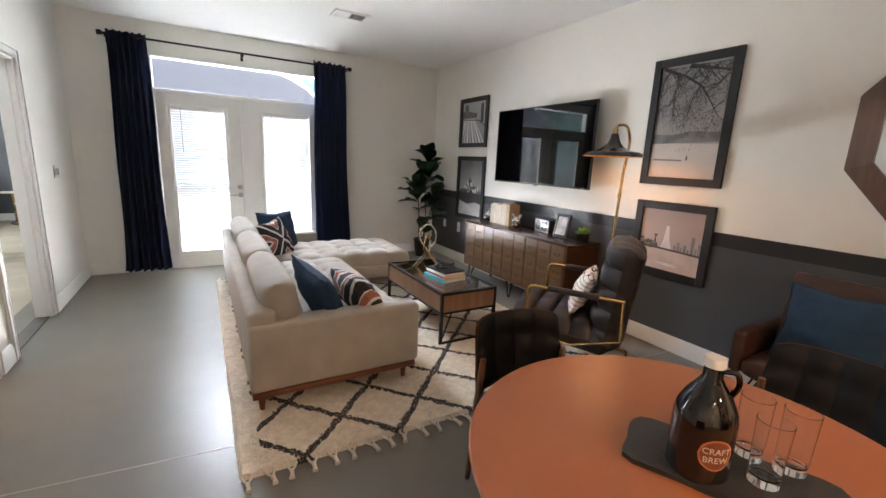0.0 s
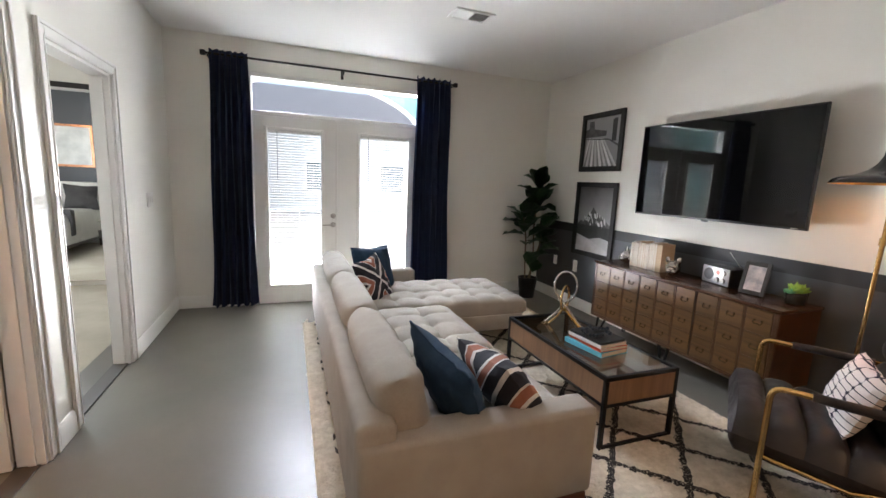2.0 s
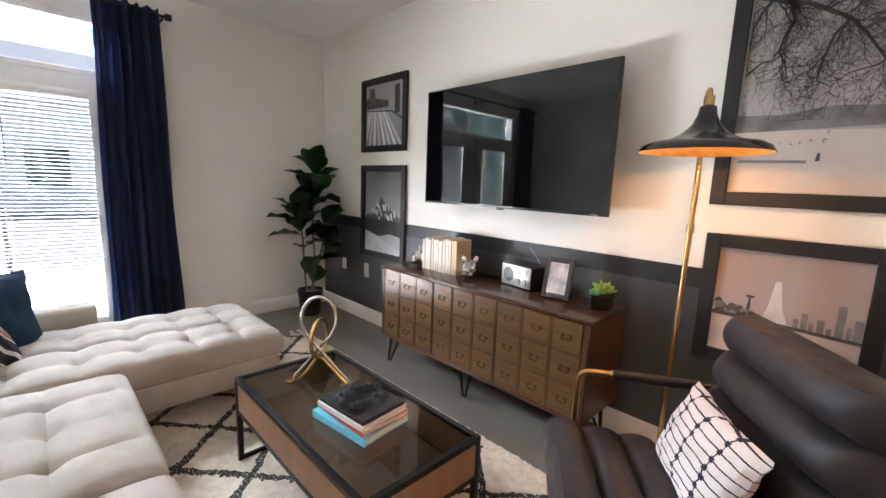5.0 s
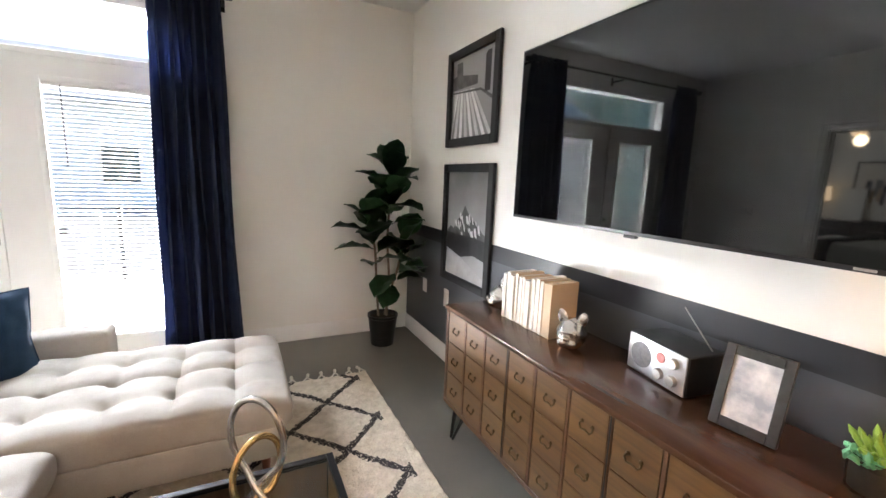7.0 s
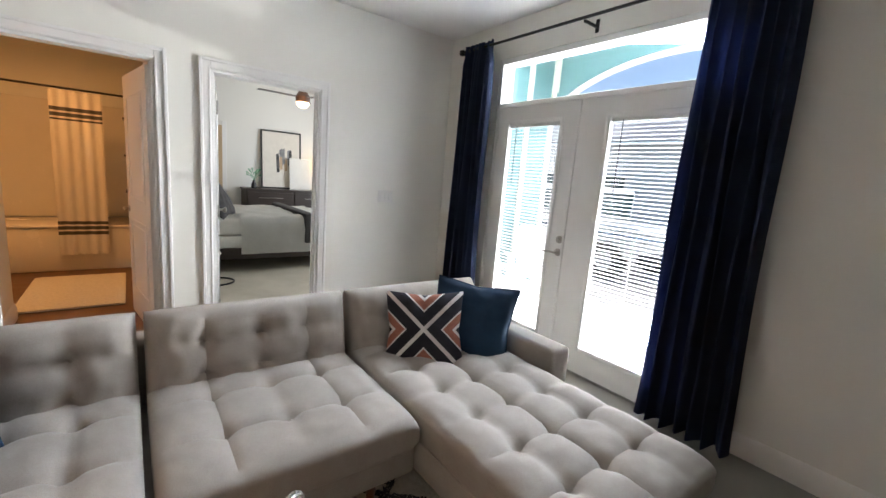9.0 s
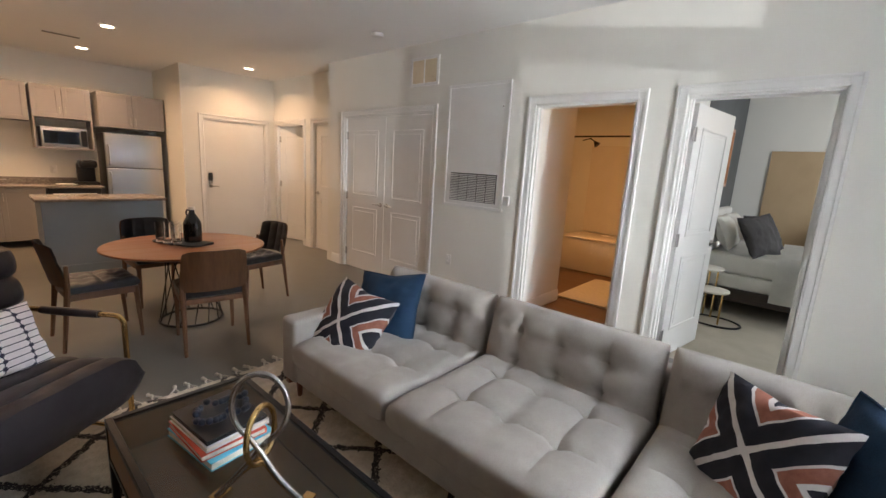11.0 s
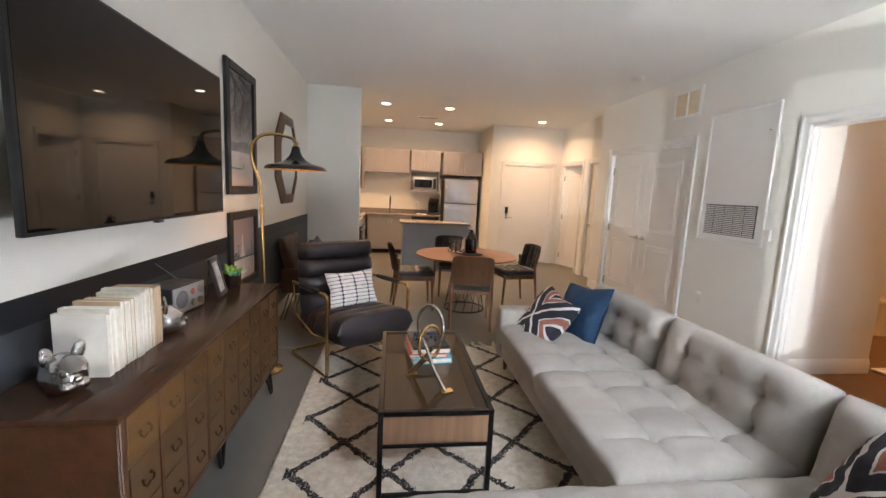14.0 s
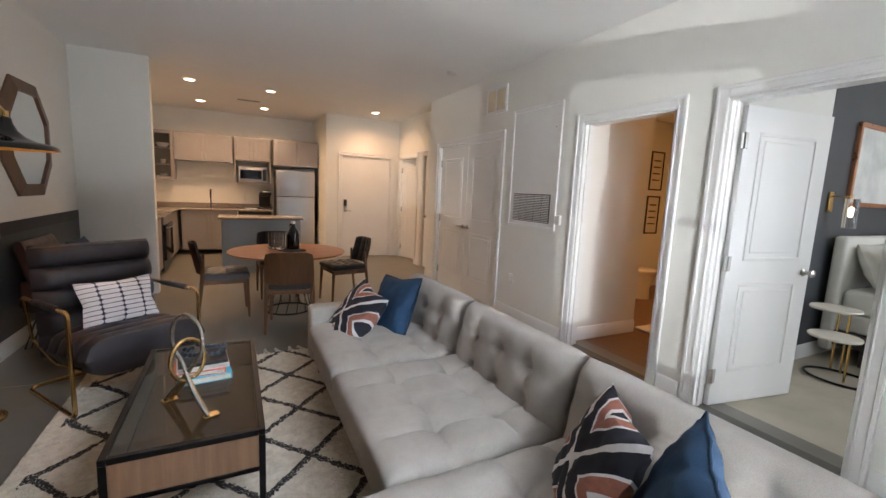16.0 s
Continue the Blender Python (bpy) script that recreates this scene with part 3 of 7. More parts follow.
def leaf(name, label, w, h, loc, rz, panels=True, handle=1, material=None, deadbolt=False, plain_side=False, kind_handle="lever", category="door", hinges=0):
    """A moulded two-panel door leaf: x from 0 at the hinges to w, y thickness, z up."""
    t = 0.035
    top = thing(name, label, category, loc, rz)
    bm = box((0, -t / 2, 0.008), (w, t / 2, h), 0.002, 1)
    part("door_slab", bm, material or WHITE, top)
    if panels:
        for side in (1, -1):
            for z0, z1 in ((0.24, 0.86), (1.02, h - 0.16)):
                x0, x1 = 0.13, w - 0.13
                bm = bmesh.new()
                for a, b, c, d in ((x0, x1, z0, z0 + 0.022), (x0, x1, z1 - 0.022, z1), (x0, x0 + 0.022, z0, z1), (x1 - 0.022, x1, z0, z1)):
                    box((a, side * (t / 2 - 0.002), c), (b, side * (t / 2 + 0.006), d), 0.005, 2, bm)
                box((x0 + 0.05, side * (t / 2 - 0.004), z0 + 0.05), (x1 - 0.05, side * (t / 2 + 0.004), z1 - 0.05), 0.004, 1, bm)
                part("panel_moulding", bm, material or WHITE, top)
    if handle:
        hx = w - 0.06
        for side in (1, -1):
            hd = part("door_handle", lathe([(0.0, 0), (0.028, 0), (0.028, 0.006), (0.012, 0.010), (0.010, 0.045), (0.0, 0.046)], 16), NICKEL, top, "satin nickel door handle")
            hd.matrix_basis = pose(hx, side * t / 2, 0.93, -90 * side, 0, 0)
            if kind_handle == "lever":
                part("lever", tube([(hx, side * (t / 2 + 0.042), 0.93), (hx - 0.05, side * (t / 2 + 0.045), 0.932), (hx - 0.11, side * (t / 2 + 0.042), 0.928)], 0.008, 8), NICKEL, top)
            else:
                kn = part("knob", lathe([(0.0, 0), (0.012, 0), (0.014, 0.01), (0.027, 0.02), (0.027, 0.034), (0.0, 0.042)], 16), NICKEL, top)
                kn.matrix_basis = pose(hx, side * (t / 2 + 0.03), 0.93, -90 * side, 0, 0)
    for k in range(hinges):
        z = (0.22, 1.0, h - 0.22)[k]
        part("hinge", box((-0.03, -t / 2 - 0.004, z - 0.05), (0.03, -t / 2 + 0.001, z + 0.05), 0.002, 1, rod((0, -t / 2 - 0.006, z - 0.05), (0, -t / 2 - 0.006, z + 0.05), 0.007, n=10)), NICKEL, top)
    return top


leaf("closet_door", "closed white two-panel closet door with a nickel lever", 0.79, 2.02, (XL - 0.045, -0.04, 0), 90, category="door", hinges=3)
leaf("closet_door", "closed white two-panel closet door beside the wall vent", 0.79, 2.02, (XL - 0.045, 1.545, 0), -90, category="door", hinges=3)
leaf("entry_door", "closed white entry door with a keypad lock", 0.96, 1.98, (-0.96, YE - 0.04, 0), 0, panels=False, category="door", hinges=3)
lock = thing("keypad_lock", "black and silver keypad lock on the entry door", "lock", (-0.055, YE - 0.022, 1.02))
part("lock_body", box((-0.03, 0, 0.0), (0.03, 0.025, 0.13), 0.008), BLACKPLASTIC, lock)
part("lock_cover", box((-0.026, 0.004, -0.05), (0.026, 0.028, 0.0), 0.006), NICKEL, lock)
leaf("hall_door", "white two-panel hall door standing slightly ajar", 0.82, 2.0, (XH - 0.05, HA[0] + 0.02, 0), 106, hinges=3)
leaf("hall_door", "closed cream two-panel hall door", 0.70, 2.0, (XH - 0.05, HB[1] - 0.02, 0), -90, hinges=3)
built("hall_room", box((XH - 1.5, YE - 0.1, 0), (XH - 1.4, -0.4, H)), PAINT)
built("floor_hall_room", box((XH - 1.4, YE - 0.1, -0.1), (XH - 0.0, -0.4, -0.001)), CONCRETE)
built("ceiling_hall_room", box((XH - 1.4, YE - 0.1, H), (XH - 0.1, -0.4, H + 0.1)), CEIL)
built("wall_hall_room", box((XH - 1.5, YE - 0.2, 0), (XH - 0.12, YE - 0.1, H)), PAINT)
built("wall_hall_room", box((XH - 1.5, -0.4, 0), (XH - 0.12, -0.3, H)), PAINT)
built("closet_back", box((-1.6, -0.2, 0), (-1.5, 1.75, H)), PAINT)
built("wall_closet", box((-1.6, 1.65, 0), (XL - 0.115, 1.75, H)), PAINT)
built("wall_outside_entry", box((-1.3, YE - 0.3, 0), (0.2, YE - 0.2, H)), PAINT)

# french doors with a transom
unit = tagged(new("door_french"), kind="structure")
GY = 6.235
bm = bmesh.new()
for a, b in (((-0.149, YN + 0.003, 0), (-0.112, YN + 0.15, 2.459)), ((1.708, YN + 0.003, 0), (1.749, YN + 0.15, 2.459)),
             ((-0.112, YN + 0.003, 2.415), (1.708, YN + 0.15, 2.459)), ((-0.112, YN + 0.004, 2.045), (1.708, YN + 0.15, 2.085))):
    box(a, b, 0.004, 1, bm)
box((-0.112, YN + 0.02, 0.0), (1.708, YN + 0.16, 0.02), 0.003, 1, bm)
part("door_frame", bm, WHITE, unit)
part("transom_pane", box((-0.112, YN + 0.10, 2.085), (1.708, YN + 0.106, 2.415)), GLASS, unit).visible_shadow = False


def french(x0, x1, px0, px1, handle):
    d = tagged(new("door_leaf"), "white glazed french door with a built-in blind")
    d.parent = unit
    y0, y1, z0, z1, pz0, pz1 = 6.218, 6.262, 0.022, 2.043, 0.21, 1.90
    bm = bmesh.new()
    for a, b in (((x0, z0), (px0, z1)), ((px1, z0), (x1, z1)), ((px0, z0), (px1, pz0)), ((px0, pz1), (px1, z1))):
        box((a[0], y0, a[1]), (b[0], y1, b[1]), 0, 1, bm)
    part("door_stile", bm, WHITE, d)
    bm = bmesh.new()
    for a, b in (((px0 - 0.03, pz0 - 0.03), (px0 + 0.006, pz1 + 0.03)), ((px1 - 0.006, pz0 - 0.03), (px1 + 0.03, pz1 + 0.03)),
                 ((px0 + 0.006, pz0 - 0.03), (px1 - 0.006, pz0 + 0.006)), ((px0 + 0.006, pz1 - 0.006), (px1 - 0.006, pz1 + 0.03))):
        box((a[0], y0 - 0.009, a[1]), (b[0], y0 + 0.0, b[1]), 0.005, 2, bm)
    part("glazing_bead", bm, WHITE, d)
    for yy in (y0 + 0.006, y1 - 0.008):
        part("pane", box((px0, yy, pz0), (px1, yy + 0.003, pz1)), GLASS, d).visible_shadow = False
    first = None
    k = int((pz1 - pz0 - 0.05) / 0.0275)
    for i in range(k):
        z = pz1 - 0.04 - i * 0.0275
        if first is None:
            bm = box((px0 + 0.008, -0.0085, -0.0006), (px1 - 0.008, 0.0085, 0.0006))
            first = part("slat", bm, PLASTIC, d)
            ob = first
        else:
            ob = new("slat", first.data)
            ob.parent = d
        ob.matrix_basis = pose(0, (y0 + y1) / 2, z, 16, 0, 0)
    part("blind_rail", box((px0 + 0.004, y0 + 0.012, pz1 - 0.028), (px1 - 0.004, y1 - 0.012, pz1), 0.002, 1), PLASTIC, d)
    bm = bmesh.new()
    for f in (0.16, 0.84):
        xx = px0 + (px1 - px0) * f
        rod((xx, y0 + 0.0105, pz0), (xx, y0 + 0.0105, pz1 - 0.03), 0.0008, n=5, bm=bm)
    part("blind_cord", bm, PLASTIC, d)
    part("blind_wand", rod((px0 + 0.10, y0 - 0.004, pz1 - 0.52), (px0 + 0.10, y0 - 0.004, pz1 - 0.02), 0.003, n=6), BLACKPLASTIC, d)
    if handle:
        hx = x1 - 0.035
        for z, nm in ((0.995, "deadbolt"), (0.895, "rosette")):
            o = part(nm, lathe([(0, 0), (0.03, 0), (0.03, 0.008), (0.018, 0.014), (0.014, 0.03), (0, 0.032)], 18), NICKEL, d)
            o.matrix_basis = pose(hx, y0, z, 90, 0, 0)
        part("lever", tube([(hx, y0 - 0.03, 0.895), (hx, y0 - 0.055, 0.895), (hx - 0.03, y0 - 0.06, 0.897), (hx - 0.12, y0 - 0.058, 0.893)], 0.008, 8), NICKEL, d, "satin nickel door lever")


french(-0.108, 0.742, 0.027, 0.585, True)
french(0.748, 1.704, 1.0, 1.57, False)
part("astragal", box((0.735, 6.205, 0.022), (0.755, 6.217, 2.043), 0.003, 1), WHITE, unit)


def curtain(label, x0, x1, xb0, xb1):
    r = rng(int(x0 * 100) + 77)
    top = thing("curtain", label, "curtain", (0, 6.06, 0), group="curtains beside the glass doors")
    bm = bmesh.new()
    nu, nz = 120, 30
    ph = [r.uniform(0, 6.28) for _ in range(4)]
    rows = []
    for j in range(nz + 1):
        f = j / nz
        z = 0.045 + f * (2.585 - 0.045)
        row = []
        for i in range(nu + 1):
            u = i / nu
            a, b = xb0 + (x0 - xb0) * f ** 0.6, xb1 + (x1 - xb1) * f ** 0.6
            x = a + (b - a) * u
            amp = 0.050 * (0.75 + 0.35 * (1 - f))
            y = amp * (math.sin(u * 2 * math.pi * 6.5 + ph[0] + 0.5 * math.sin(f * 3 + ph[1])) + 0.35 * math.sin(u * 2 * math.pi * 11 + ph[2] + f * 1.6))
            if f > 0.95:
                y *= 0.65
            zz = z + (0.012 * math.sin(u * 40) if j == nz else 0)
            row.append(bm.verts.new((x + 0.006 * math.sin(f * 9 + u * 20), y, zz)))
        rows.append(row)
    for j in range(nz):
        for i in range(nu):
            bm.faces.new((rows[j][i], rows[j][i + 1], rows[j + 1][i + 1], rows[j + 1][i]))
    bmesh.ops.solidify(bm, geom=bm.faces, thickness=0.004)
    part("curtain_panel", bm, CURTAIN, top)


curtain("navy blue floor-length curtain gathered on a black rod", -0.46, -0.12, -0.53, -0.08)
curtain("navy blue floor-length curtain hanging by the corner with the plant", 1.60, 2.02, 1.57, 2.08)
cr = thing("curtain_rod", "thin black metal curtain rod with square finials", "curtain rod", (0, 6.06, 2.545))
part("rod", rod((-0.49, 0, 0), (2.05, 0, 0), 0.011, n=12), BLACKMETAL, cr)
for x in (-0.51, 2.07):
    part("finial", box((x - 0.022, -0.022, -0.022), (x + 0.022, 0.022, 0.022), 0.005), BLACKMETAL, cr)
for x in (-0.47, 0.80, 2.03):
    part("bracket", box((x - 0.008, 0.0, -0.03), (x + 0.008, 0.155, -0.012), 0.002, 1, box((x - 0.014, 0.147, -0.06), (x + 0.014, 0.155, 0.03), 0.002, 1)), BLACKMETAL, cr)

# west wall fittings
acp = thing("access_panel", "white metal air return panel with a louvred grille", "air vent", (XL, 0, 0))
bm = bmesh.new()
for a, b in (((1.79, 1.05), (1.82, 2.285)), ((2.535, 1.05), (2.565, 2.285)), ((1.82, 1.05), (2.535, 1.08)), ((1.82, 2.255), (2.535, 2.285))):
    box((0, a[0], a[1]), (0.022, b[0], b[1]), 0.003, 1, bm)
part("frame", bm, WHITE, acp)
part("panel", box((0.0, 1.82, 1.08), (0.010, 2.535, 2.255)), WHITE, acp)
first = None
for c in range(5):
    for i in range(16):
        y0, z = 1.885 + c * 0.118, 1.13 + i * 0.0172
        if first is None:
            first = part("louvre", box((-0.0055, 0, -0.0018), (0.0055, 0.108, 0.0018)), WHITE, acp)
            ob = first
        else:
            ob = new("louvre", first.data)
            ob.parent = acp
        ob.matrix_basis = pose(0.016, y0, z, 0, 38, 0)
# Grey sheet paints the shade in the gaps between the white louvres.
part("grille_back", box((0.0101, 1.88, 1.118), (0.0125, 2.478, 1.405)), surf("grille_gap_shade", (0.10, 0.10, 0.095), (0.13, 0.13, 0.125), 5, 0.6), acp)
part("latch", rod((0.01, 2.49, 2.05), (0.018, 2.49, 2.05), 0.008, n=12), NICKEL, acp)


def plate(label, loc, rz, w, h, kind):
    p = thing("wall_plate", label, "wall plate", loc, rz)
    part("plate", box((-w / 2, -0.006, -h / 2), (w / 2, 0, h / 2), 0.003, 2), PLASTIC, p)
    n = max(1, round(w / 0.06))
    for i in range(n):
        x = (i - (n - 1) / 2) * 0.046
        if kind == "switch":
            part("rocker", box((x - 0.012, -0.011, -0.03), (x + 0.012, -0.005, 0.03), 0.002, 1), PLASTIC, p)
        elif kind == "outlet":
            for z in (-0.02, 0.02):
                part("socket", box((x - 0.015, -0.009, z - 0.014), (x + 0.015, -0.005, z + 0.014), 0.004, 2), PLASTIC, p)
    return p


plate("white three-gang light switch plate", (XL, 5.53, 1.175), 90, 0.16, 0.115, "switch")
plate("white double wall socket low on the wall", (XL, 1.91, 0.45), 90, 0.075, 0.115, "outlet")
plate("white double wall socket on the dark dado", (XR - 0.004, 5.80, 0.505), -90, 0.075, 0.115, "outlet")
plate("white blank wall plate on the dark dado", (XR - 0.004, 5.40, 0.50), -90, 0.075, 0.14, "blank")
th = thing("thermostat", "small pale thermostat box beside the vent panel", "thermostat", (XL, 2.605, 1.165))
part("case", box((0, -0.035, -0.045), (0.025, 0.035, 0.045), 0.004), PLASTIC, th)
part("display", box((0.0251, -0.02, 0.0), (0.0262, 0.02, 0.028)), SHADEFAB, th)
tv = thing("high_vent", "small white framed vent high on the wall with pale cream panels", "air vent", (XL, 1.41, 2.47))
bm = bmesh.new()
for a, b in (((-0.22, -0.15), (-0.185, 0.15)), ((0.185, -0.15), (0.22, 0.15)), ((-0.185, -0.15), (0.185, -0.12)), ((-0.185, 0.12), (0.185, 0.15)), ((-0.006, -0.12), (0.006, 0.12))):
    box((0, a[0], a[1]), (0.018, b[0], b[1]), 0.003, 1, bm)
part("frame", bm, WHITE, tv)
for y in (-0.095, 0.095):
    part("pane", box((0.0, y - 0.086, -0.119), (0.010, y + 0.086, 0.119)), surf("cream_panel", (0.66, 0.56, 0.38), (0.72, 0.62, 0.44), 5, 0.3), tv)

# ceiling fittings
for x, y in ((2.43, -1.25), (1.39, -1.30), (2.40, -2.90), (1.38, -2.94), (-0.43, -1.94)):
    d = thing("downlight", "lit round recessed ceiling light with a white ring", "ceiling light", (x, y, H), group="recessed ceiling lights")
    part("ring", lathe([(0.062, -0.001), (0.085, -0.001), (0.083, -0.010), (0.066, -0.012), (0.062, -0.004)], 24), WHITE, d)
    part("diffuser", rod((0, 0, -0.006), (0, 0, -0.001), 0.061, n=24), GLOW, d)
v = thing("ceiling_vent", "white rectangular ceiling air vent with slats", "air vent", (1.64, 4.67, H), 0)
bm = bmesh.new()
for a, b in (((-0.17, -0.11), (-0.14, 0.11)), ((0.14, -0.11), (0.17, 0.11)), ((-0.14, -0.11), (0.14, -0.08)), ((-0.14, 0.08), (0.14, 0.11))):
    box((a[0], a[1], -0.012), (b[0], b[1], 0), 0.003, 1, bm)
part("frame", bm, WHITE, v)
for i in range(12):
    s = part("slat", box((-0.009, -0.08, -0.001), (0.009, 0.08, 0.001)), WHITE, v)
    s.matrix_basis = pose(-0.128 + i * 0.0232, 0, -0.008, 0, 40 if i < 6 else -40, 0)
# Dark sheet paints the shaded duct behind the slats.
part("backing", box((-0.14, -0.08, -0.002), (0.14, 0.08, 0)), DARKSTRIP, v)
v = thing("ceiling_vent", "narrow grey ceiling air slot between the kitchen lights", "air vent", (1.66, -2.30, H), 0)
part("frame", box((-0.19, -0.05, -0.008), (0.19, 0.05, 0), 0.003, 1), WHITE, v)
for i in range(4):
    # Dark strips laid on the frame draw the shaded openings.
    part("slot", box((-0.17, -0.037 + i * 0.021, -0.0095), (0.17, -0.026 + i * 0.021, -0.0082)), DARKSTRIP, v)
sm = thing("smoke_detector", "round white smoke detector on the ceiling", "smoke detector", (-0.38, 1.18, H))
part("body", lathe([(0, 0), (0.065, 0), (0.065, -0.018), (0.055, -0.032), (0.03, -0.038), (0, -0.038)][::-1], 24), PLASTIC, sm)


# ---- living room things ----
# rug
rug = thing("rug", "cream shaggy wool rug with charcoal diamond lines and tasselled ends", "rug", (0, 0, 0))
bm = bmesh.new()
RX0, RX1, RY0, RY1 = 0.345, 2.855, 2.16, 5.45
nx, ny = 170, 224
r = rng(5)
g = [[bm.verts.new((RX0 + (RX1 - RX0) * i / nx + (0.008 * noise.noise(Vector((j * 0.3, 1, i)))), RY0 + (RY1 - RY0) * j / ny - 0.03 * (i / nx),
      0.0 if i in (0, nx) or j in (0, ny) else 0.016 + 0.010 * noise.noise(Vector((i * 0.9, j * 0.9, 3))) + 0.006 * r.random())) for j in range(ny + 1)] for i in range(nx + 1)]
for i in range(nx):
    for j in range(ny):
        bm.faces.new((g[i][j], g[i + 1][j], g[i + 1][j + 1], g[i][j + 1]))
part("rug_body", bm, RUG, rug)
first = None
for end, (y, s) in enumerate(((RY0, -1), (RY1, 1))):
    for k in range(27):
        x = RX0 + 0.03 + (RX1 - RX0 - 0.06) * k / 26
        if first is None:
            bm = bmesh.new()
            for dx in (-0.022, 0.022):
                tube([(dx, 0.01, 0.012), (dx * 0.6, -0.02, 0.012), (0, -0.04, 0.012)], [0.006, 0.005, 0.006], 6, bm=bm)
            tube([(0, -0.036, 0.013), (0, -0.048, 0.014), (0.002, -0.06, 0.012), (0.0, -0.085, 0.008)], [0.008, 0.011, 0.008, 0.013], 7, bm=bm)
            first = part("tassel", bm, WHITECORD, rug)
            ob = first
        else:
            ob = new("tassel", first.data)
            ob.parent = rug
        ob.matrix_basis = pose(x, y - 0.03 * (x - RX0) / 2.5, 0, 0, 0, r.uniform(-22, 22) + (180 if s > 0 else 0))

# sofa
SX0, SY0, SY1 = 0.44, 2.60, 5.47
sofa = thing("sofa", "oatmeal linen sectional sofa with a tufted chaise and a walnut plinth", "sofa", (0, 0, 0))
G1, G2 = 3.555, 4.475
part("sofa_base", box((SX0 + 0.01, SY0 + 0.03, 0.145), (1.42, G2, 0.30), 0.02, 2), LINEN, sofa)
part("chaise_base", box((SX0 + 0.01, G2 + 0.004, 0.145), (2.22, SY1 - 0.16, 0.29), 0.02, 2), LINEN, sofa)
part("back_frame", box((SX0, SY0 + 0.02, 0.15), (SX0 + 0.15, SY1 - 0.02, 0.60), 0.03, 3), LINEN, sofa)
for y0, y1 in ((SY0, SY0 + 0.15), (SY1 - 0.15, SY1)):
    part("arm", box((SX0 + 0.004, y0, 0.146), (1.44, y1, 0.535), 0.028, 3), LINEN, sofa)
bm = box((SX0 + 0.01, SY0 + 0.012, 0.108), (1.42, SY0 + 0.05, 0.144), 0.004, 1)
box((1.26, SY0 + 0.05, 0.108), (1.30, G2, 0.144), 0.004, 1, bm)
box((SX0 + 0.01, SY0 + 0.05, 0.108), (SX0 + 0.05, SY1 - 0.05, 0.144), 0.004, 1, bm)
box((1.30, G2 + 0.12, 0.108), (2.10, G2 + 0.16, 0.144), 0.004, 1, bm)
box((2.06, G2 + 0.16, 0.108), (2.10, SY1 - 0.2, 0.144), 0.004, 1, bm)
part("plinth_rail", bm, REDWOOD, sofa)
for x, y in ((0.50, 2.67), (1.36, 2.67), (0.50, 5.38), (1.36, 4.3), (2.14, 4.56), (2.14, 5.24), (0.50, 4.0)):
    part("leg", rod((x, y, 0.110), (x, y, 0.012), 0.022, 0.013, 12), REDWOOD, sofa)
button_mesh = []


def buttons(cushion_ob):
    """Covered buttons at the bottoms of the tufts last shaped by cushion()."""
    for spot in SPOTS.values():
        if not button_mesh:
            o = part("button", lathe([(0.011, 0), (0.010, 0.004), (0.005, 0.007), (0, 0.0075)], 10), LINEN, cushion_ob)
            button_mesh.append(o.data)
        else:
            o = new("button", button_mesh[0])
            o.parent = cushion_ob
        o.matrix_basis = Matrix.Translation((spot[0], spot[1], spot[2] - 0.001))
    SPOTS.clear()


for k, (y0, y1) in enumerate(((SY0 + 0.15, G1), (G1, G2))):
    c = part("seat_cushion", cushion(0.88, y1 - y0 - 0.006, 0.17, (3, 4), 0.026, 12, seed=k + 1, soft=3.6, res=0.016, dimple=0.030), LINEN, sofa)
    c.matrix_basis = pose(1.03, (y0 + y1) / 2, 0.265)
    buttons(c)
c = part("chaise_cushion", cushion(1.69, SY1 - 0.15 - G2 - 0.006, 0.175, (7, 4), 0.036, 14, seed=4, soft=3.6, res=0.016, dimple=0.034), LINEN, sofa)
c.matrix_basis = pose(1.425, (G2 + SY1 - 0.15) / 2, 0.26)
buttons(c)
for k, (y0, y1) in enumerate(((SY0 + 0.06, G1), (G1, G2), (G2, SY1 - 0.04))):
    c = part("back_cushion", cushion(0.46, y1 - y0 - 0.004, 0.21, (3, 4), 0.026, 7, seed=k + 7, wrinkle=0.009, soft=2.4, res=0.016, dimple=0.036), LINEN, sofa)
    c.matrix_basis = Matrix.Translation((0.645, (y0 + y1) / 2, 0.515)) @ Euler((0, radians(78), 0)).to_matrix().to_4x4() @ Matrix.Translation((0, 0, -0.105))
    buttons(c)


def throw(name, label, material, place, size, thick, face, lean, spin, seed, trim=None, sy=None):
    """A cushion leaning back: face is the compass turn its front looks along, lean the tilt from upright, spin the turn in its own plane."""
    top = thing(name, label, "cushion", place)
    m = Matrix.Rotation(radians(face), 4, "Z") @ Matrix.Rotation(radians(90 - lean), 4, "Y") @ Matrix.Rotation(radians(90 + spin), 4, "Z")
    c = part("cover", pillow(size, thick, seed, sy), material, top)
    c.matrix_basis = m
    if trim:
        h, hy = size / 2, (sy or size) / 2
        pts = []
        for a, b in (((-1, -1), (1, -1)), ((1, -1), (1, 1)), ((1, 1), (-1, 1)), ((-1, 1), (-1, -1))):
            for k in range(13):
                u, v = a[0] + (b[0] - a[0]) * k / 13, a[1] + (b[1] - a[1]) * k / 13
                pull = 1 - 0.12 * (1 - abs(u * v)) * max(abs(u), abs(v)) ** 2
                pts.append((h * u * pull, hy * v * pull, 0.01 * noise.noise(Vector((u * 5, v * 5, seed)))))
        p = part("piping", tube(pts, 0.005, 6, closed=True), trim, top)
        p.matrix_basis = m
    return top


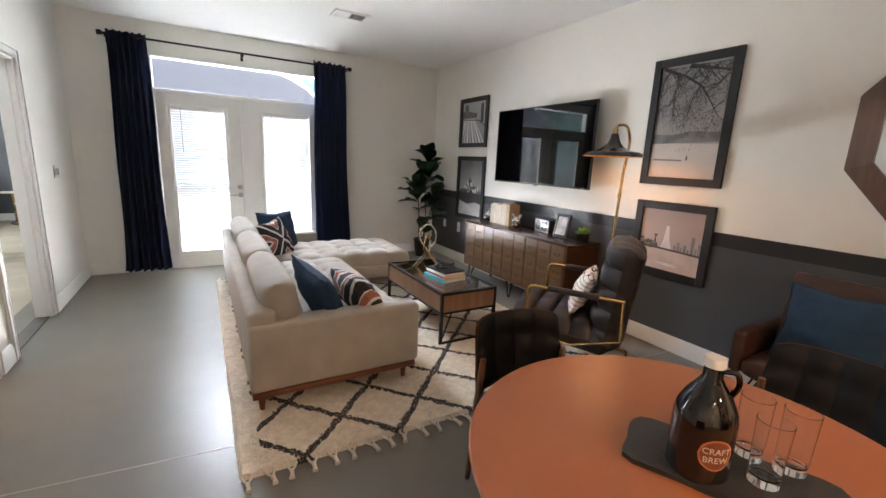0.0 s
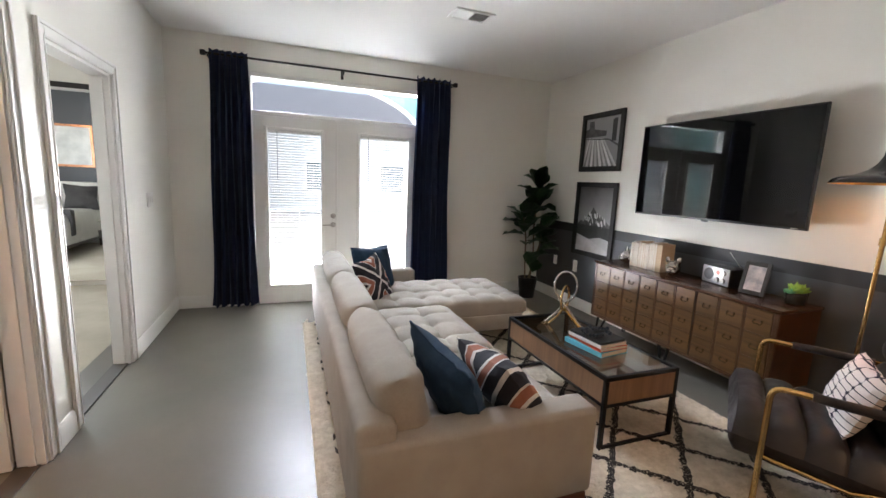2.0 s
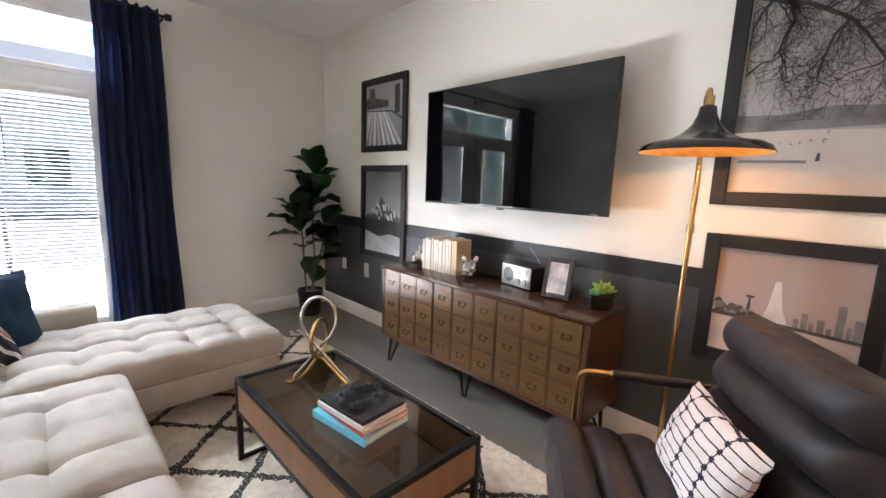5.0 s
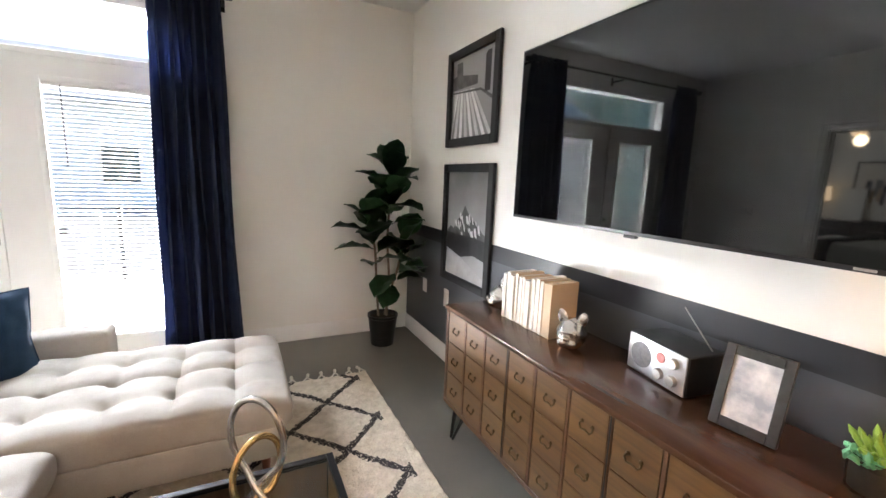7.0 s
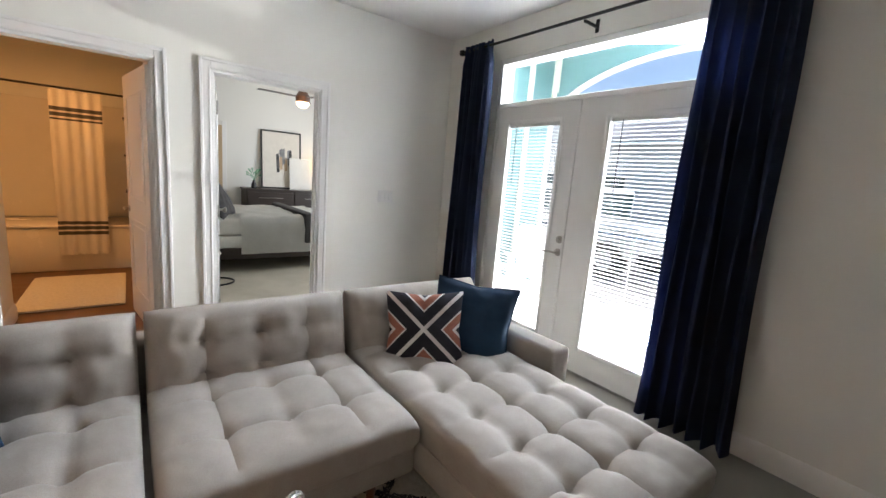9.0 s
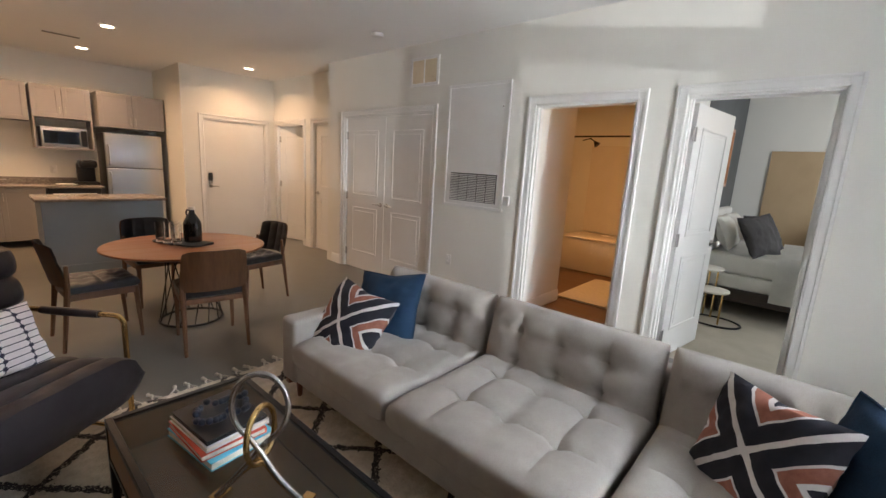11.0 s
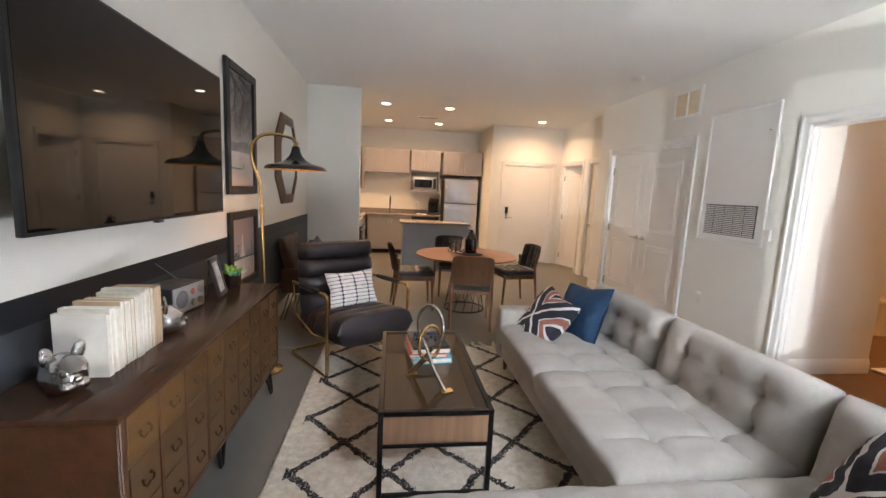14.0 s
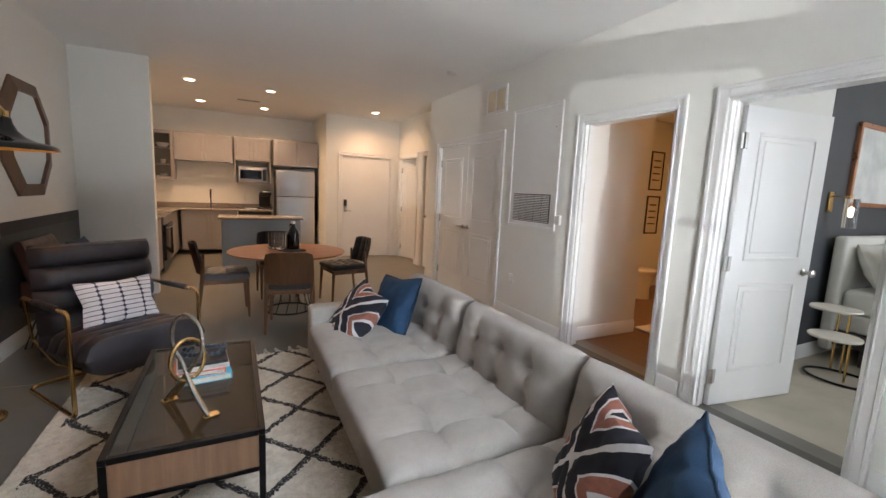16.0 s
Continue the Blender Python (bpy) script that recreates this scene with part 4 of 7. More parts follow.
throw("throw_pillow", "plain navy velvet cushion in the sofa corner by the dining side", NAVY, (0.90, 2.92, 0.535), 0.49, 0.17, 8, 24, 8, 3, NAVY)
throw("throw_pillow", "navy, white and rust geometric print cushion leaning on a blue one", PATTERN, (1.17, 2.90, 0.490), 0.50, 0.20, 6, 36, -7, 5)
throw("throw_pillow", "plain navy velvet cushion against the far arm of the sofa", NAVY, (0.98, 5.12, 0.57), 0.49, 0.17, -52, 18, -3, 8, NAVY)
throw("throw_pillow", "navy, white and rust geometric print cushion on the chaise", PATTERN, (0.92, 4.83, 0.555), 0.44, 0.15, -38, 24, 4, 9)

# coffee table
CX0, CX1, CY0, CY1, CZ = 1.808, 2.330, 2.968, 4.022, 0.437
ct = thing("coffee_table", "low glass-topped coffee table with black steel frame and wooden sides", "coffee table", (0, 0, 0.0))
bm = bmesh.new()
w = 0.024
for x in (CX0, CX1 - w):
    box((x, CY0, CZ - w), (x + w, CY1, CZ), 0.002, 1, bm)
    box((x, CY0 + w, 0.262), (x + w, CY1 - w, 0.262 + 0.018), 0.002, 1, bm)
for y in (CY0, CY1 - w):
    box((CX0 + w, y, CZ - w), (CX1 - w, y + w, CZ), 0.002, 1, bm)
    box((CX0 + w, y, 0.262), (CX1 - w, y + w, 0.28), 0.002, 1, bm)
part("frame", bm, BLACKMETAL, ct)
for x in (CX0, CX1 - w):
    for y in (CY0, CY1 - w):
        part("leg", box((x, y, 0.016), (x + w, y + w, CZ - w), 0.002, 1), BLACKMETAL, ct)
for y in (CY0, CY1 - 0.018):
    part("floor_bar", box((CX0 + w, y, 0.018), (CX1 - w, y + 0.018, 0.036), 0.002, 1), BLACKMETAL, ct)
part("cross_bar", rod((CX0 + 0.02, CY0 + 0.02, 0.03), (CX1 - 0.02, CY0 + 0.52, 0.262), 0.008, n=8), BLACKMETAL, ct)
part("tabletop", box((CX0 + w, CY0 + w, CZ - 0.014), (CX1 - w, CY1 - w, CZ - 0.004), 0.001, 1), SMOKEGLASS, ct, "clear glass table top")
for a, b in (((CX0 + 0.004, CY0 + w), (CX0 + 0.02, CY1 - w)), ((CX1 - 0.02, CY0 + w), (CX1 - 0.004, CY1 - w)), ((CX0 + w, CY0 + 0.004), (CX1 - w, CY0 + 0.02)), ((CX0 + w, CY1 - 0.02), (CX1 - w, CY1 - 0.004))):
    part("side_panel", box((a[0], a[1], 0.281), (b[0], b[1], CZ - w - 0.001)), SHELFWOOD, ct, "brown wood side panel")
part("shelf", box((CX0 + w, CY0 + w, 0.265), (CX1 - w, CY1 - w, 0.279)), SHELFWOOD, ct, "brown wood shelf below the glass")


def book(label, material, page, w, d, h, loc, rz, group="books stacked on the coffee table"):
    b = thing("book", label, "book", loc, rz, group)
    part("page_block", box((-w / 2 + 0.006, -d / 2 + 0.004, 0.003), (w / 2 - 0.004, d / 2 - 0.004, h - 0.003)), page, b)
    bm = box((-w / 2, -d / 2, 0), (w / 2, d / 2, 0.003), 0.001, 1)
    box((-w / 2, -d / 2, h - 0.003), (w / 2, d / 2, h), 0.001, 1, bm)
    box((-w / 2, -d / 2, 0.003), (-w / 2 + 0.004, d / 2, h - 0.003), 0, 1, bm)
    part("cover", bm, material, b)
    return b


BLUEBOOK = surf("light_blue_cover", (0.10, 0.42, 0.58), (0.13, 0.48, 0.64), 8, 0.45)
REDBOOK = surf("red_cover", (0.55, 0.08, 0.04), (0.62, 0.11, 0.06), 8, 0.45)
WHITEBOOK = surf("white_cover", (0.68, 0.67, 0.66), (0.74, 0.73, 0.72), 8, 0.45)
BLACKBOOK = surf("black_cover", (0.012, 0.012, 0.013), (0.02, 0.02, 0.021), 8, 0.4)
bx, by, bz = 2.06, 3.36, CZ - 0.003
book("large light blue coffee-table book at the bottom of the stack", BLUEBOOK, PAPER, 0.23, 0.30, 0.030, (bx, by, bz), 8)
book("red-edged book in the middle of the stack", REDBOOK, PAPER, 0.22, 0.28, 0.022, (bx + 0.01, by - 0.005, bz + 0.0305), 3)
book("white book near the top of the stack", WHITEBOOK, PAPER, 0.22, 0.27, 0.020, (bx, by - 0.01, bz + 0.053), 6)
book("black book on top of the stack", BLACKBOOK, BLACKBOOK, 0.21, 0.26, 0.016, (bx, by - 0.01, bz + 0.0735), 6)
beads = thing("bead_garland", "string of dark navy beads lying on the books", "beads", (bx - 0.01, by - 0.01, bz + 0.09))
BEAD = surf("navy_bead", (0.012, 0.018, 0.03), (0.02, 0.03, 0.045), 20, 0.4)
first = None
r = rng(12)
for k in range(26):
    a = k / 26 * 2 * math.pi
    if first is None:
        bm = bmesh.new()
        bmesh.ops.create_icosphere(bm, subdivisions=2, radius=0.0125)
        first = part("bead", bm, BEAD, beads)
        ob = first
    else:
        ob = new("bead", first.data)
        ob.parent = beads
    ob.matrix_basis = pose(0.085 * math.cos(a) + 0.008 * math.sin(5 * a), 0.062 * math.sin(a) + 0.01 * math.sin(3 * a), 0.013 + (0.016 if k % 7 == 0 else 0))

sc = thing("knot_sculpture", "tall brass and silver ribbon knot sculpture on the glass", "sculpture", (2.085, 3.735, CZ - 0.003), 0)


def knot(top, half, loop_dir, feet, shift):
    """An awareness-ribbon loop: two feet, a crossing, a round head whose width runs along loop_dir."""
    fx, fy = feet
    d = Vector((math.cos(radians(loop_dir)), math.sin(radians(loop_dir)), 0))
    n_ = Vector((-d.y, d.x, 0))
    pts = [Vector((fx, fy, 0.008)) + n_ * shift]
    pts.append(Vector((fx * 0.45, fy * 0.45, top * 0.22)) + n_ * (shift + 0.008))
    zc = top * 0.42
    pts.append(n_ * 0.012 + Vector((0, 0, zc)))
    for k in range(17):
        a = radians(-62 + 304 * k / 16)
        zm = top - half * 1.35
        pts.append(d * half * math.cos(a) + n_ * 0.012 * math.cos(a) + Vector((0, 0, zm + half * 1.35 * math.sin(a))))
    pts.append(n_ * -0.012 + Vector((0, 0, zc)))
    pts.append(Vector((-fx * 0.45, -fy * 0.45, top * 0.22)) + n_ * (shift - 0.008))
    pts.append(Vector((-fx, -fy, 0.008)) + n_ * shift)
    return arc_path(pts, 0.05, 4)


part("ribbon", tube(knot(0.405, 0.078, -50, (-0.085, 0.100), 0.016), 0.0085, 10), SILVER, sc, "satin silver ribbon")
part("ribbon", tube(knot(0.300, 0.066, 20, (-0.072, 0.090), -0.016), 0.0085, 10), BRASS, sc, "polished brass ribbon")
for s_x, s_y in ((-0.083, 0.100), (0.083, -0.100)):
    part("foot", box((-0.030, -0.018, 0.0), (0.030, 0.018, 0.007), 0.002, 1), BRASS, sc).matrix_basis = pose(s_x, s_y, 0, 0, 0, 20)

# sideboard
BX0, BX1, BY0, BY1, BT = 3.035, 3.452, 2.915, 4.552, 0.742
sb = thing("sideboard", "walnut sideboard with rows of small apothecary drawers and ring pulls", "sideboard", (0, 0, 0))
bm = box((BX0 - 0.005, BY0 - 0.012, BT - 0.022), (BX1, BY1 + 0.012, BT), 0.004, 2)
part("sideboard_top", bm, WALNUT_TOP, sb)
part("body", box((BX0 + 0.0075, BY0, 0.20), (BX1 - 0.002, BY1, BT - 0.0225), 0.003, 1), WALNUT, sb)
bm = bmesh.new()
z0, z1 = 0.20, BT - 0.0225
box((BX0, BY0, z0), (BX0 + 0.006, BY1, z0 + 0.024), 0.004, 1, bm)
box((BX0, BY0, z0 + 0.024), (BX0 + 0.006, BY0 + 0.026, z1), 0.004, 1, bm)
box((BX0, BY1 - 0.026, z0 + 0.024), (BX0 + 0.006, BY1, z1), 0.004, 1, bm)
part("front_frame", bm, WALNUT, sb)
n_cols = 9
cw = (BY1 - BY0 - 0.052) / n_cols
for c in range(1, n_cols):
    y = BY0 + 0.026 + cw * c
    part("divider", box((BX0 + 0.0002, y - 0.0065, z0 + 0.0245), (BX0 + 0.006, y + 0.0065, z1 - 0.0005), 0.0015, 1), WALNUT, sb)
rh = (z1 - z0 - 0.024) / 3
fr = None
for c in range(n_cols):
    for q in range(3):
        y = BY0 + 0.026 + cw * (c + 0.5)
        z = z0 + 0.024 + rh * (q + 0.5)
        if fr is None:
            fr = part("drawer_front", box((-0.010, -cw / 2 + 0.0098, -rh / 2 + 0.0024), (-0.0046, cw / 2 - 0.0098, rh / 2 - 0.0024), 0.0012, 1), DRAWER, sb)
            for s in (-1, 1):
                a = part("handle_mount", rod((-0.010, s * 0.022, 0.004), (-0.0165, s * 0.022, 0.004), 0.0065, 0.004, 10), ANTIQUE, fr)
            b = part("handle_ring", tube([(-0.006, -0.025, 0.004), (-0.012, -0.027, -0.008), (-0.014, -0.018, -0.019), (-0.014, 0, -0.014), (-0.014, 0.018, -0.019), (-0.012, 0.027, -0.008), (-0.006, 0.025, 0.004)], 0.0034, 6), ANTIQUE, fr)
            b.location.x = -0.006
            ob = fr
        else:
            ob = copy_thing(fr, Matrix())
        ob.matrix_basis = pose(BX0 + 0.012, y, z)
# Black strips on the front paint the shade of the gaps between doors.
for c in (3, 6):
    y = BY0 + 0.026 + cw * c
    part("door_gap_shade", box((BX0 - 0.002, y - 0.002, z0 + 0.026), (BX0 - 0.0002, y + 0.002, z1 - 0.002)), BLACKWOOD, sb)
for x, y, dx, dy in ((BX0 + 0.05, BY0 + 0.11, -0.02, -0.045), (BX0 + 0.05, BY1 - 0.11, -0.02, 0.045), (BX1 - 0.06, BY0 + 0.11, 0.02, -0.045), (BX1 - 0.06, BY1 - 0.11, 0.02, 0.045), (BX0 + 0.06, (BY0 + BY1) / 2, 0, 0)):
    part("leg", tube([(x, y - 0.05, 0.20), (x + dx, y + dy - 0.010, 0.006), (x + dx, y + dy + 0.010, 0.006), (x, y + 0.05, 0.20)], [0.014, 0.008, 0.008, 0.014], 8), BLACKMETAL, sb)

# things on the sideboard
r = rng(21)
y = 4.305
hs = [0.215, 0.228, 0.22, 0.235, 0.225, 0.23, 0.222, 0.236, 0.245, 0.24, 0.238]
for k, h in enumerate(hs):
    t = r.uniform(0.020, 0.034) if k < 10 else 0.05
    d = r.uniform(0.15, 0.17)
    mat = [CREAM, CREAM, PAPER, TAN, CREAM, TAN, CREAM, PAPER, CREAM, TAN, TAN][k]
    b = thing("book", "pale upright book in a row on the sideboard, pages turned outward" if k < 10 else "tan paper-covered book at the end of the row", "book", (3.290, y - t / 2, BT), r.uniform(-2, 2), "books standing on the sideboard")
    part("page_block", box((-d / 2 + 0.002, -t / 2 + 0.003, 0.001), (d / 2 - 0.006, t / 2 - 0.003, h - 0.004)), PAPER if k < 10 else TAN, b)
    bm = box((-d / 2, -t / 2, 0), (d / 2, -t / 2 + 0.0028, h), 0.0008, 1)
    box((-d / 2, t / 2 - 0.0028, 0), (d / 2, t / 2, h), 0.0008, 1, bm)
    box((d / 2 - 0.0055, -t / 2 + 0.003, 0), (d / 2, t / 2 - 0.003, h), 0.0008, 1, bm)
    part("cover", bm, mat, b)
    y -= t + 0.0015


def dog(loc, rz, label):
    bm = bmesh.new()
    bmesh.ops.create_uvsphere(bm, u_segments=28, v_segments=20, radius=1)
    for v in bm.verts:
        x, yy, z = v.co
        muzzle = math.exp(-((x - 0.75) ** 2 + yy ** 2 * 1.2 + (z + 0.25) ** 2) / 0.25)
        jowl = math.exp(-((abs(yy) - 0.45) ** 2 * 3 + (z + 0.55) ** 2 * 2) / 0.2) * max(x, 0)
        brow = math.exp(-((z - 0.35) ** 2) / 0.02) * max(x, 0)
        v.co = Vector((x * (0.060 + 0.012 * muzzle) + 0.010 * brow + 0.012 * jowl, yy * 0.060, z * 0.064 + 0.060 - 0.010 * jowl))
        v.co += v.normal * (0.0022 * noise.noise(v.co * 60) + 0.0022 * math.sin(v.co.z * 330 + abs(v.co.y) * 120) * max(x, 0))
        v.co.z = max(v.co.z, 0)
    for s in (1, -1):
        bmesh.ops.create_uvsphere(bm, u_segments=12, v_segments=8, radius=0.030, matrix=Matrix.Translation((0.000, s * 0.040, 0.120)) @ Matrix.Rotation(radians(s * -14), 4, "X") @ Matrix.Diagonal((0.34, 0.66, 1.15, 1)))
        bmesh.ops.create_uvsphere(bm, u_segments=10, v_segments=8, radius=0.009, matrix=Matrix.Translation((0.052, s * 0.026, 0.074)))
        bmesh.ops.create_uvsphere(bm, u_segments=12, v_segments=8, radius=0.021, matrix=Matrix.Translation((0.058, s * 0.018, 0.036)) @ Matrix.Diagonal((0.8, 1, 0.9, 1)))
    bmesh.ops.create_uvsphere(bm, u_segments=12, v_segments=8, radius=0.011, matrix=Matrix.Translation((0.076, 0, 0.056)) @ Matrix.Diagonal((0.6, 1, 0.8, 1)))
    return solo("dog_head_bookend", bm, SILVER, label, "bookend", loc, (0, 0, rz))


dog((3.250, 3.875, BT), -150, "silver bulldog head bookend beside the tan book")
dog((3.275, 4.40, BT), 150, "silver bulldog head bookend at the far end of the books")

radio = thing("radio", "black tabletop radio with a silver front and round dials", "radio", (3.365, 3.53, BT), -9)
radio.scale = (1.05, 1.08, 1.08)
part("case", box((-0.055, -0.115, 0.004), (0.095, 0.115, 0.128), 0.006, 3), BLACKPLASTIC, radio)
part("front", box((-0.062, -0.112, 0.006), (-0.0555, 0.112, 0.126), 0.003, 2), surf("silver_paint", (0.50, 0.50, 0.50), (0.55, 0.55, 0.55), 10, 0.32, 0.7, bump=0.0), radio, "silver radio front")


def dial(name, y, z, rr, mat, depth, material_parent=radio):
    o = part(name, lathe([(0, 0), (rr, 0), (rr, depth * 0.8), (rr * 0.9, depth), (0, depth)], 22), mat, material_parent)
    o.matrix_basis = pose(-0.062, y, z, 0, -90, 0)


dial("speaker", 0.055, 0.068, 0.042, surf("speaker_mesh", (0.12, 0.12, 0.12), (0.2, 0.2, 0.2), 60, 0.6, fine=900, bump=0.6), 0.002)
dial("dial", -0.022, 0.090, 0.016, surf("red_dial", (0.45, 0.12, 0.10), (0.55, 0.2, 0.16), 40, 0.4), 0.003)
for y, z in ((-0.072, 0.092), (-0.022, 0.038), (-0.072, 0.038)):
    dial("knob", y, z, 0.017, NICKEL, 0.014)
part("aerial", rod((0.06, -0.09, 0.128), (0.075, 0.035, 0.225), 0.0025, 0.0018, 8), NICKEL, radio)

ph = thing("photo_frame", "pewter photo frame with a blurred cloudy picture", "photo frame", (3.255, 3.237, BT + 0.004), 8, tilt=(0, 14))
bm = bmesh.new()
for a, b in (((-0.08, 0), (-0.055, 0.23)), ((0.055, 0), (0.08, 0.23)), ((-0.055, 0), (0.055, 0.028)), ((-0.055, 0.202), (0.055, 0.23))):
    box((-0.008, a[0], a[1]), (0.008, b[0], b[1]), 0.002, 1, bm)
part("frame", bm, surf("pewter", (0.05, 0.05, 0.05), (0.085, 0.085, 0.082), 20, 0.4, 0.7), ph)


def cloud_mat(name, lo, hi, scale=6.0, a=0.35, b=0.65):
    n = Nodes(name)
    return n.set(n.mix(n.ramp(n.noise(scale, 6), a, b), lo, hi), 0.4)


part("picture", box((-0.003, -0.055, 0.028), (0.0, 0.055, 0.202)), cloud_mat("cloud_photo", (0.32, 0.33, 0.36), (0.74, 0.72, 0.68), 14), ph)
part("strut", box((0.008, -0.015, 0.0), (0.012, 0.015, 0.17), 0.001, 1, m=Matrix.Translation((0.085, 0, 0.02)) @ Matrix.Rotation(radians(-25), 4, "Y")), BLACKPLASTIC, ph)

pl = thing("succulent", "small green succulent in a round glass pot of dark soil", "plant", (3.30, 2.985, BT))
pl.scale = (1.2, 1.2, 1.2)
part("glass_pot", lathe([(0.04, 0), (0.044, 0.004), (0.047, 0.075), (0.044, 0.075), (0.041, 0.006), (0, 0.006)], 24), GLASS, pl)
part("soil", lathe([(0, 0.008), (0.0395, 0.008), (0.042, 0.058), (0.03, 0.066), (0, 0.068)], 20), SOIL, pl)
r = rng(31)
for nm, mat, cnt, spread_r in (("leaves", LEAFLIGHT, 70, 0.05), ("mint_leaves", LEAFMINT, 22, 0.03)):
    bm = bmesh.new()
    for k in range(cnt):
        a, t = r.uniform(0, 6.28), r.uniform(0.15, 1.15)
        d = Vector((math.cos(a) * math.sin(t), math.sin(a) * math.sin(t), math.cos(t)))
        p0 = Vector((r.uniform(-0.02, 0.02) - (0.025 if nm != "leaves" else 0), r.uniform(-0.02, 0.02) + (0.02 if nm != "leaves" else 0), 0.062))
        L = r.uniform(0.03, 0.065) if nm == "leaves" else r.uniform(0.018, 0.03)
        tube([p0, p0 + d * L * 0.4 + Vector((0, 0, 0.004)), p0 + d * L * 0.8, p0 + d * L], [0.002, 0.007, 0.006, 0.001], 6, bm=bm)
    part(nm, bm, mat, pl)

# television
tvs = thing("television", "large flat black television on a wall mount", "television", (3.34, 3.72, 1.615))
part("casing", box((-0.012, -0.708, -0.397), (0.012, 0.708, 0.397), 0.004, 2), BLACKPLASTIC, tvs)
part("rear_housing", box((0.0125, -0.50, -0.33), (0.045, 0.50, 0.22), 0.012, 2), BLACKPLASTIC, tvs)
part("screen", box((-0.0145, -0.696, -0.383), (-0.0125, 0.696, 0.387)), SCREEN, tvs, "glossy dark screen")
part("sensor", box((-0.014, -0.025, -0.408), (0.01, 0.025, -0.397), 0.003, 1), BLACKPLASTIC, tvs)
part("maker_mark", box((-0.0150, -0.655, -0.392), (-0.0122, -0.615, -0.386)), NICKEL, tvs)
part("wall_mount", box((0.045, -0.25, -0.2), (0.133, 0.25, 0.2), 0.004, 1), BLACKMETAL, tvs)


# framed pictures
def frame_of(label, y0, y1, z0, z1, w, seed):
    p = thing("framed_picture", label, "picture", (XR, 0, 0), group="black-framed pictures on the long wall")
    bm = bmesh.new()
    for a, b in (((y0, z0), (y0 + w, z1)), ((y1 - w, z0), (y1, z1)), ((y0 + w, z0), (y1 - w, z0 + w)), ((y0 + w, z1 - w), (y1 - w, z1))):
        box((-0.03, a[0], a[1]), (-0.005, b[0], b[1]), 0.003, 1, bm)
    part("frame", bm, BLACKWOOD, p, "flat black frame")
    return p, (y0 + w, y1 - w, z0 + w, z1 - w)


def flat(p, name, pts, rect, mat, lift):
    """A flat shape of a print: pts in 0..1 across (from the south, so mirrored to read) and up."""
    y0, y1, z0, z1 = rect
    cl = lambda t: min(1.0, max(0.0, t))
    bm = poly([(-0.010 - lift, y1 + (y0 - y1) * cl(u), z0 + (z1 - z0) * cl(v)) for u, v in pts])
    return part(name, bm, mat, p, smooth=False)


def tone(name, lo, hi, scale=8.0):
    return cloud_mat(name, lo, hi, scale)


def grad(name, lo, hi, z0, z1, scale=3.0, warp=0.15):
    n = Nodes(name)
    x, y, z = n.xyz()
    f = n.m("ADD", n.ramp(z, z0, z1), n.m("MULTIPLY", n.m("SUBTRACT", n.noise(scale, 5), 0.5), warp * 4))
    return n.set(n.mix(f, lo, hi), 0.35)


K, DG, MG, LG, WH = (tone("print_black", (0.012,) * 3, (0.03,) * 3), tone("print_dark", (0.04,) * 3, (0.10,) * 3, 14), tone("print_mid", (0.16,) * 3, (0.28,) * 3, 10),
                     tone("print_light", (0.40,) * 3, (0.55,) * 3, 8), tone("print_white", (0.62,) * 3, (0.75,) * 3, 12))
p, rc = frame_of("black-framed black and white print of wide stone steps and towers", 4.82, 5.475, 1.62, 2.255, 0.055, 1)
flat(p, "print", [(0, 0), (1, 0), (1, 1), (0, 1)], rc, grad("steps_sky", (0.20,) * 3, (0.33,) * 3, 1.7, 2.2), 0.0)
flat(p, "skyline", [(0, 0.62), (0, 0.78), (0.1, 0.8), (0.1, 0.95), (0.24, 0.95), (0.26, 0.78), (0.5, 0.74), (0.62, 0.72), (0.62, 0.62)], rc, DG, 0.0008)
flat(p, "tower", [(0.78, 0.5), (0.78, 0.92), (0.82, 0.95), (0.9, 0.95), (0.9, 0.5)], rc, K, 0.0008)
for k in range(9):
    a = k / 9
    flat(p, "step", [(0.06 + 0.5 * a, 0.60 - 0.02 * a), (0.11 + 0.5 * a, 0.60 - 0.02 * a), (-0.2 + 1.25 * a + 0.07, 0.0), (-0.2 + 1.25 * a, 0.0)], rc, WH if k % 2 else LG, 0.0016)
flat(p, "step_edge", [(0.0, 0.60), (0.7, 0.56), (1.0, 0.42), (1.0, 0.37), (0.7, 0.53), (0.0, 0.58)], rc, DG, 0.0024)

p, rc = frame_of("black-framed black and white print of a snowy mountain above a lake", 4.815, 5.475, 0.655, 1.50, 0.055, 2)
flat(p, "print", [(0, 0), (1, 0), (1, 1), (0, 1)], rc, grad("mountain_sky", (0.42,) * 3, (0.10,) * 3, 0.9, 1.5, 2.5, 0.25), 0.0)
flat(p, "mountain", [(0.0, 0.42), (0.1, 0.48), (0.18, 0.46), (0.3, 0.56), (0.38, 0.60), (0.46, 0.70), (0.52, 0.65), (0.6, 0.60), (0.68, 0.57), (0.8, 0.52), (0.9, 0.47), (1, 0.44), (1, 0.36), (0, 0.36)], rc, DG, 0.0008)
r = rng(3)
for k in range(26):
    u = 0.2 + 0.62 * r.random()
    v = 0.43 + (0.24 - abs(u - 0.47) * 0.42) * r.random()
    s = 0.02 + 0.03 * r.random()
    flat(p, "snow", [(u, v), (u + s * 0.5, v - s * 1.3), (u + s * 1.4, v - s * 1.7), (u + s * 0.6, v + s * 0.3)], rc, WH, 0.0016)
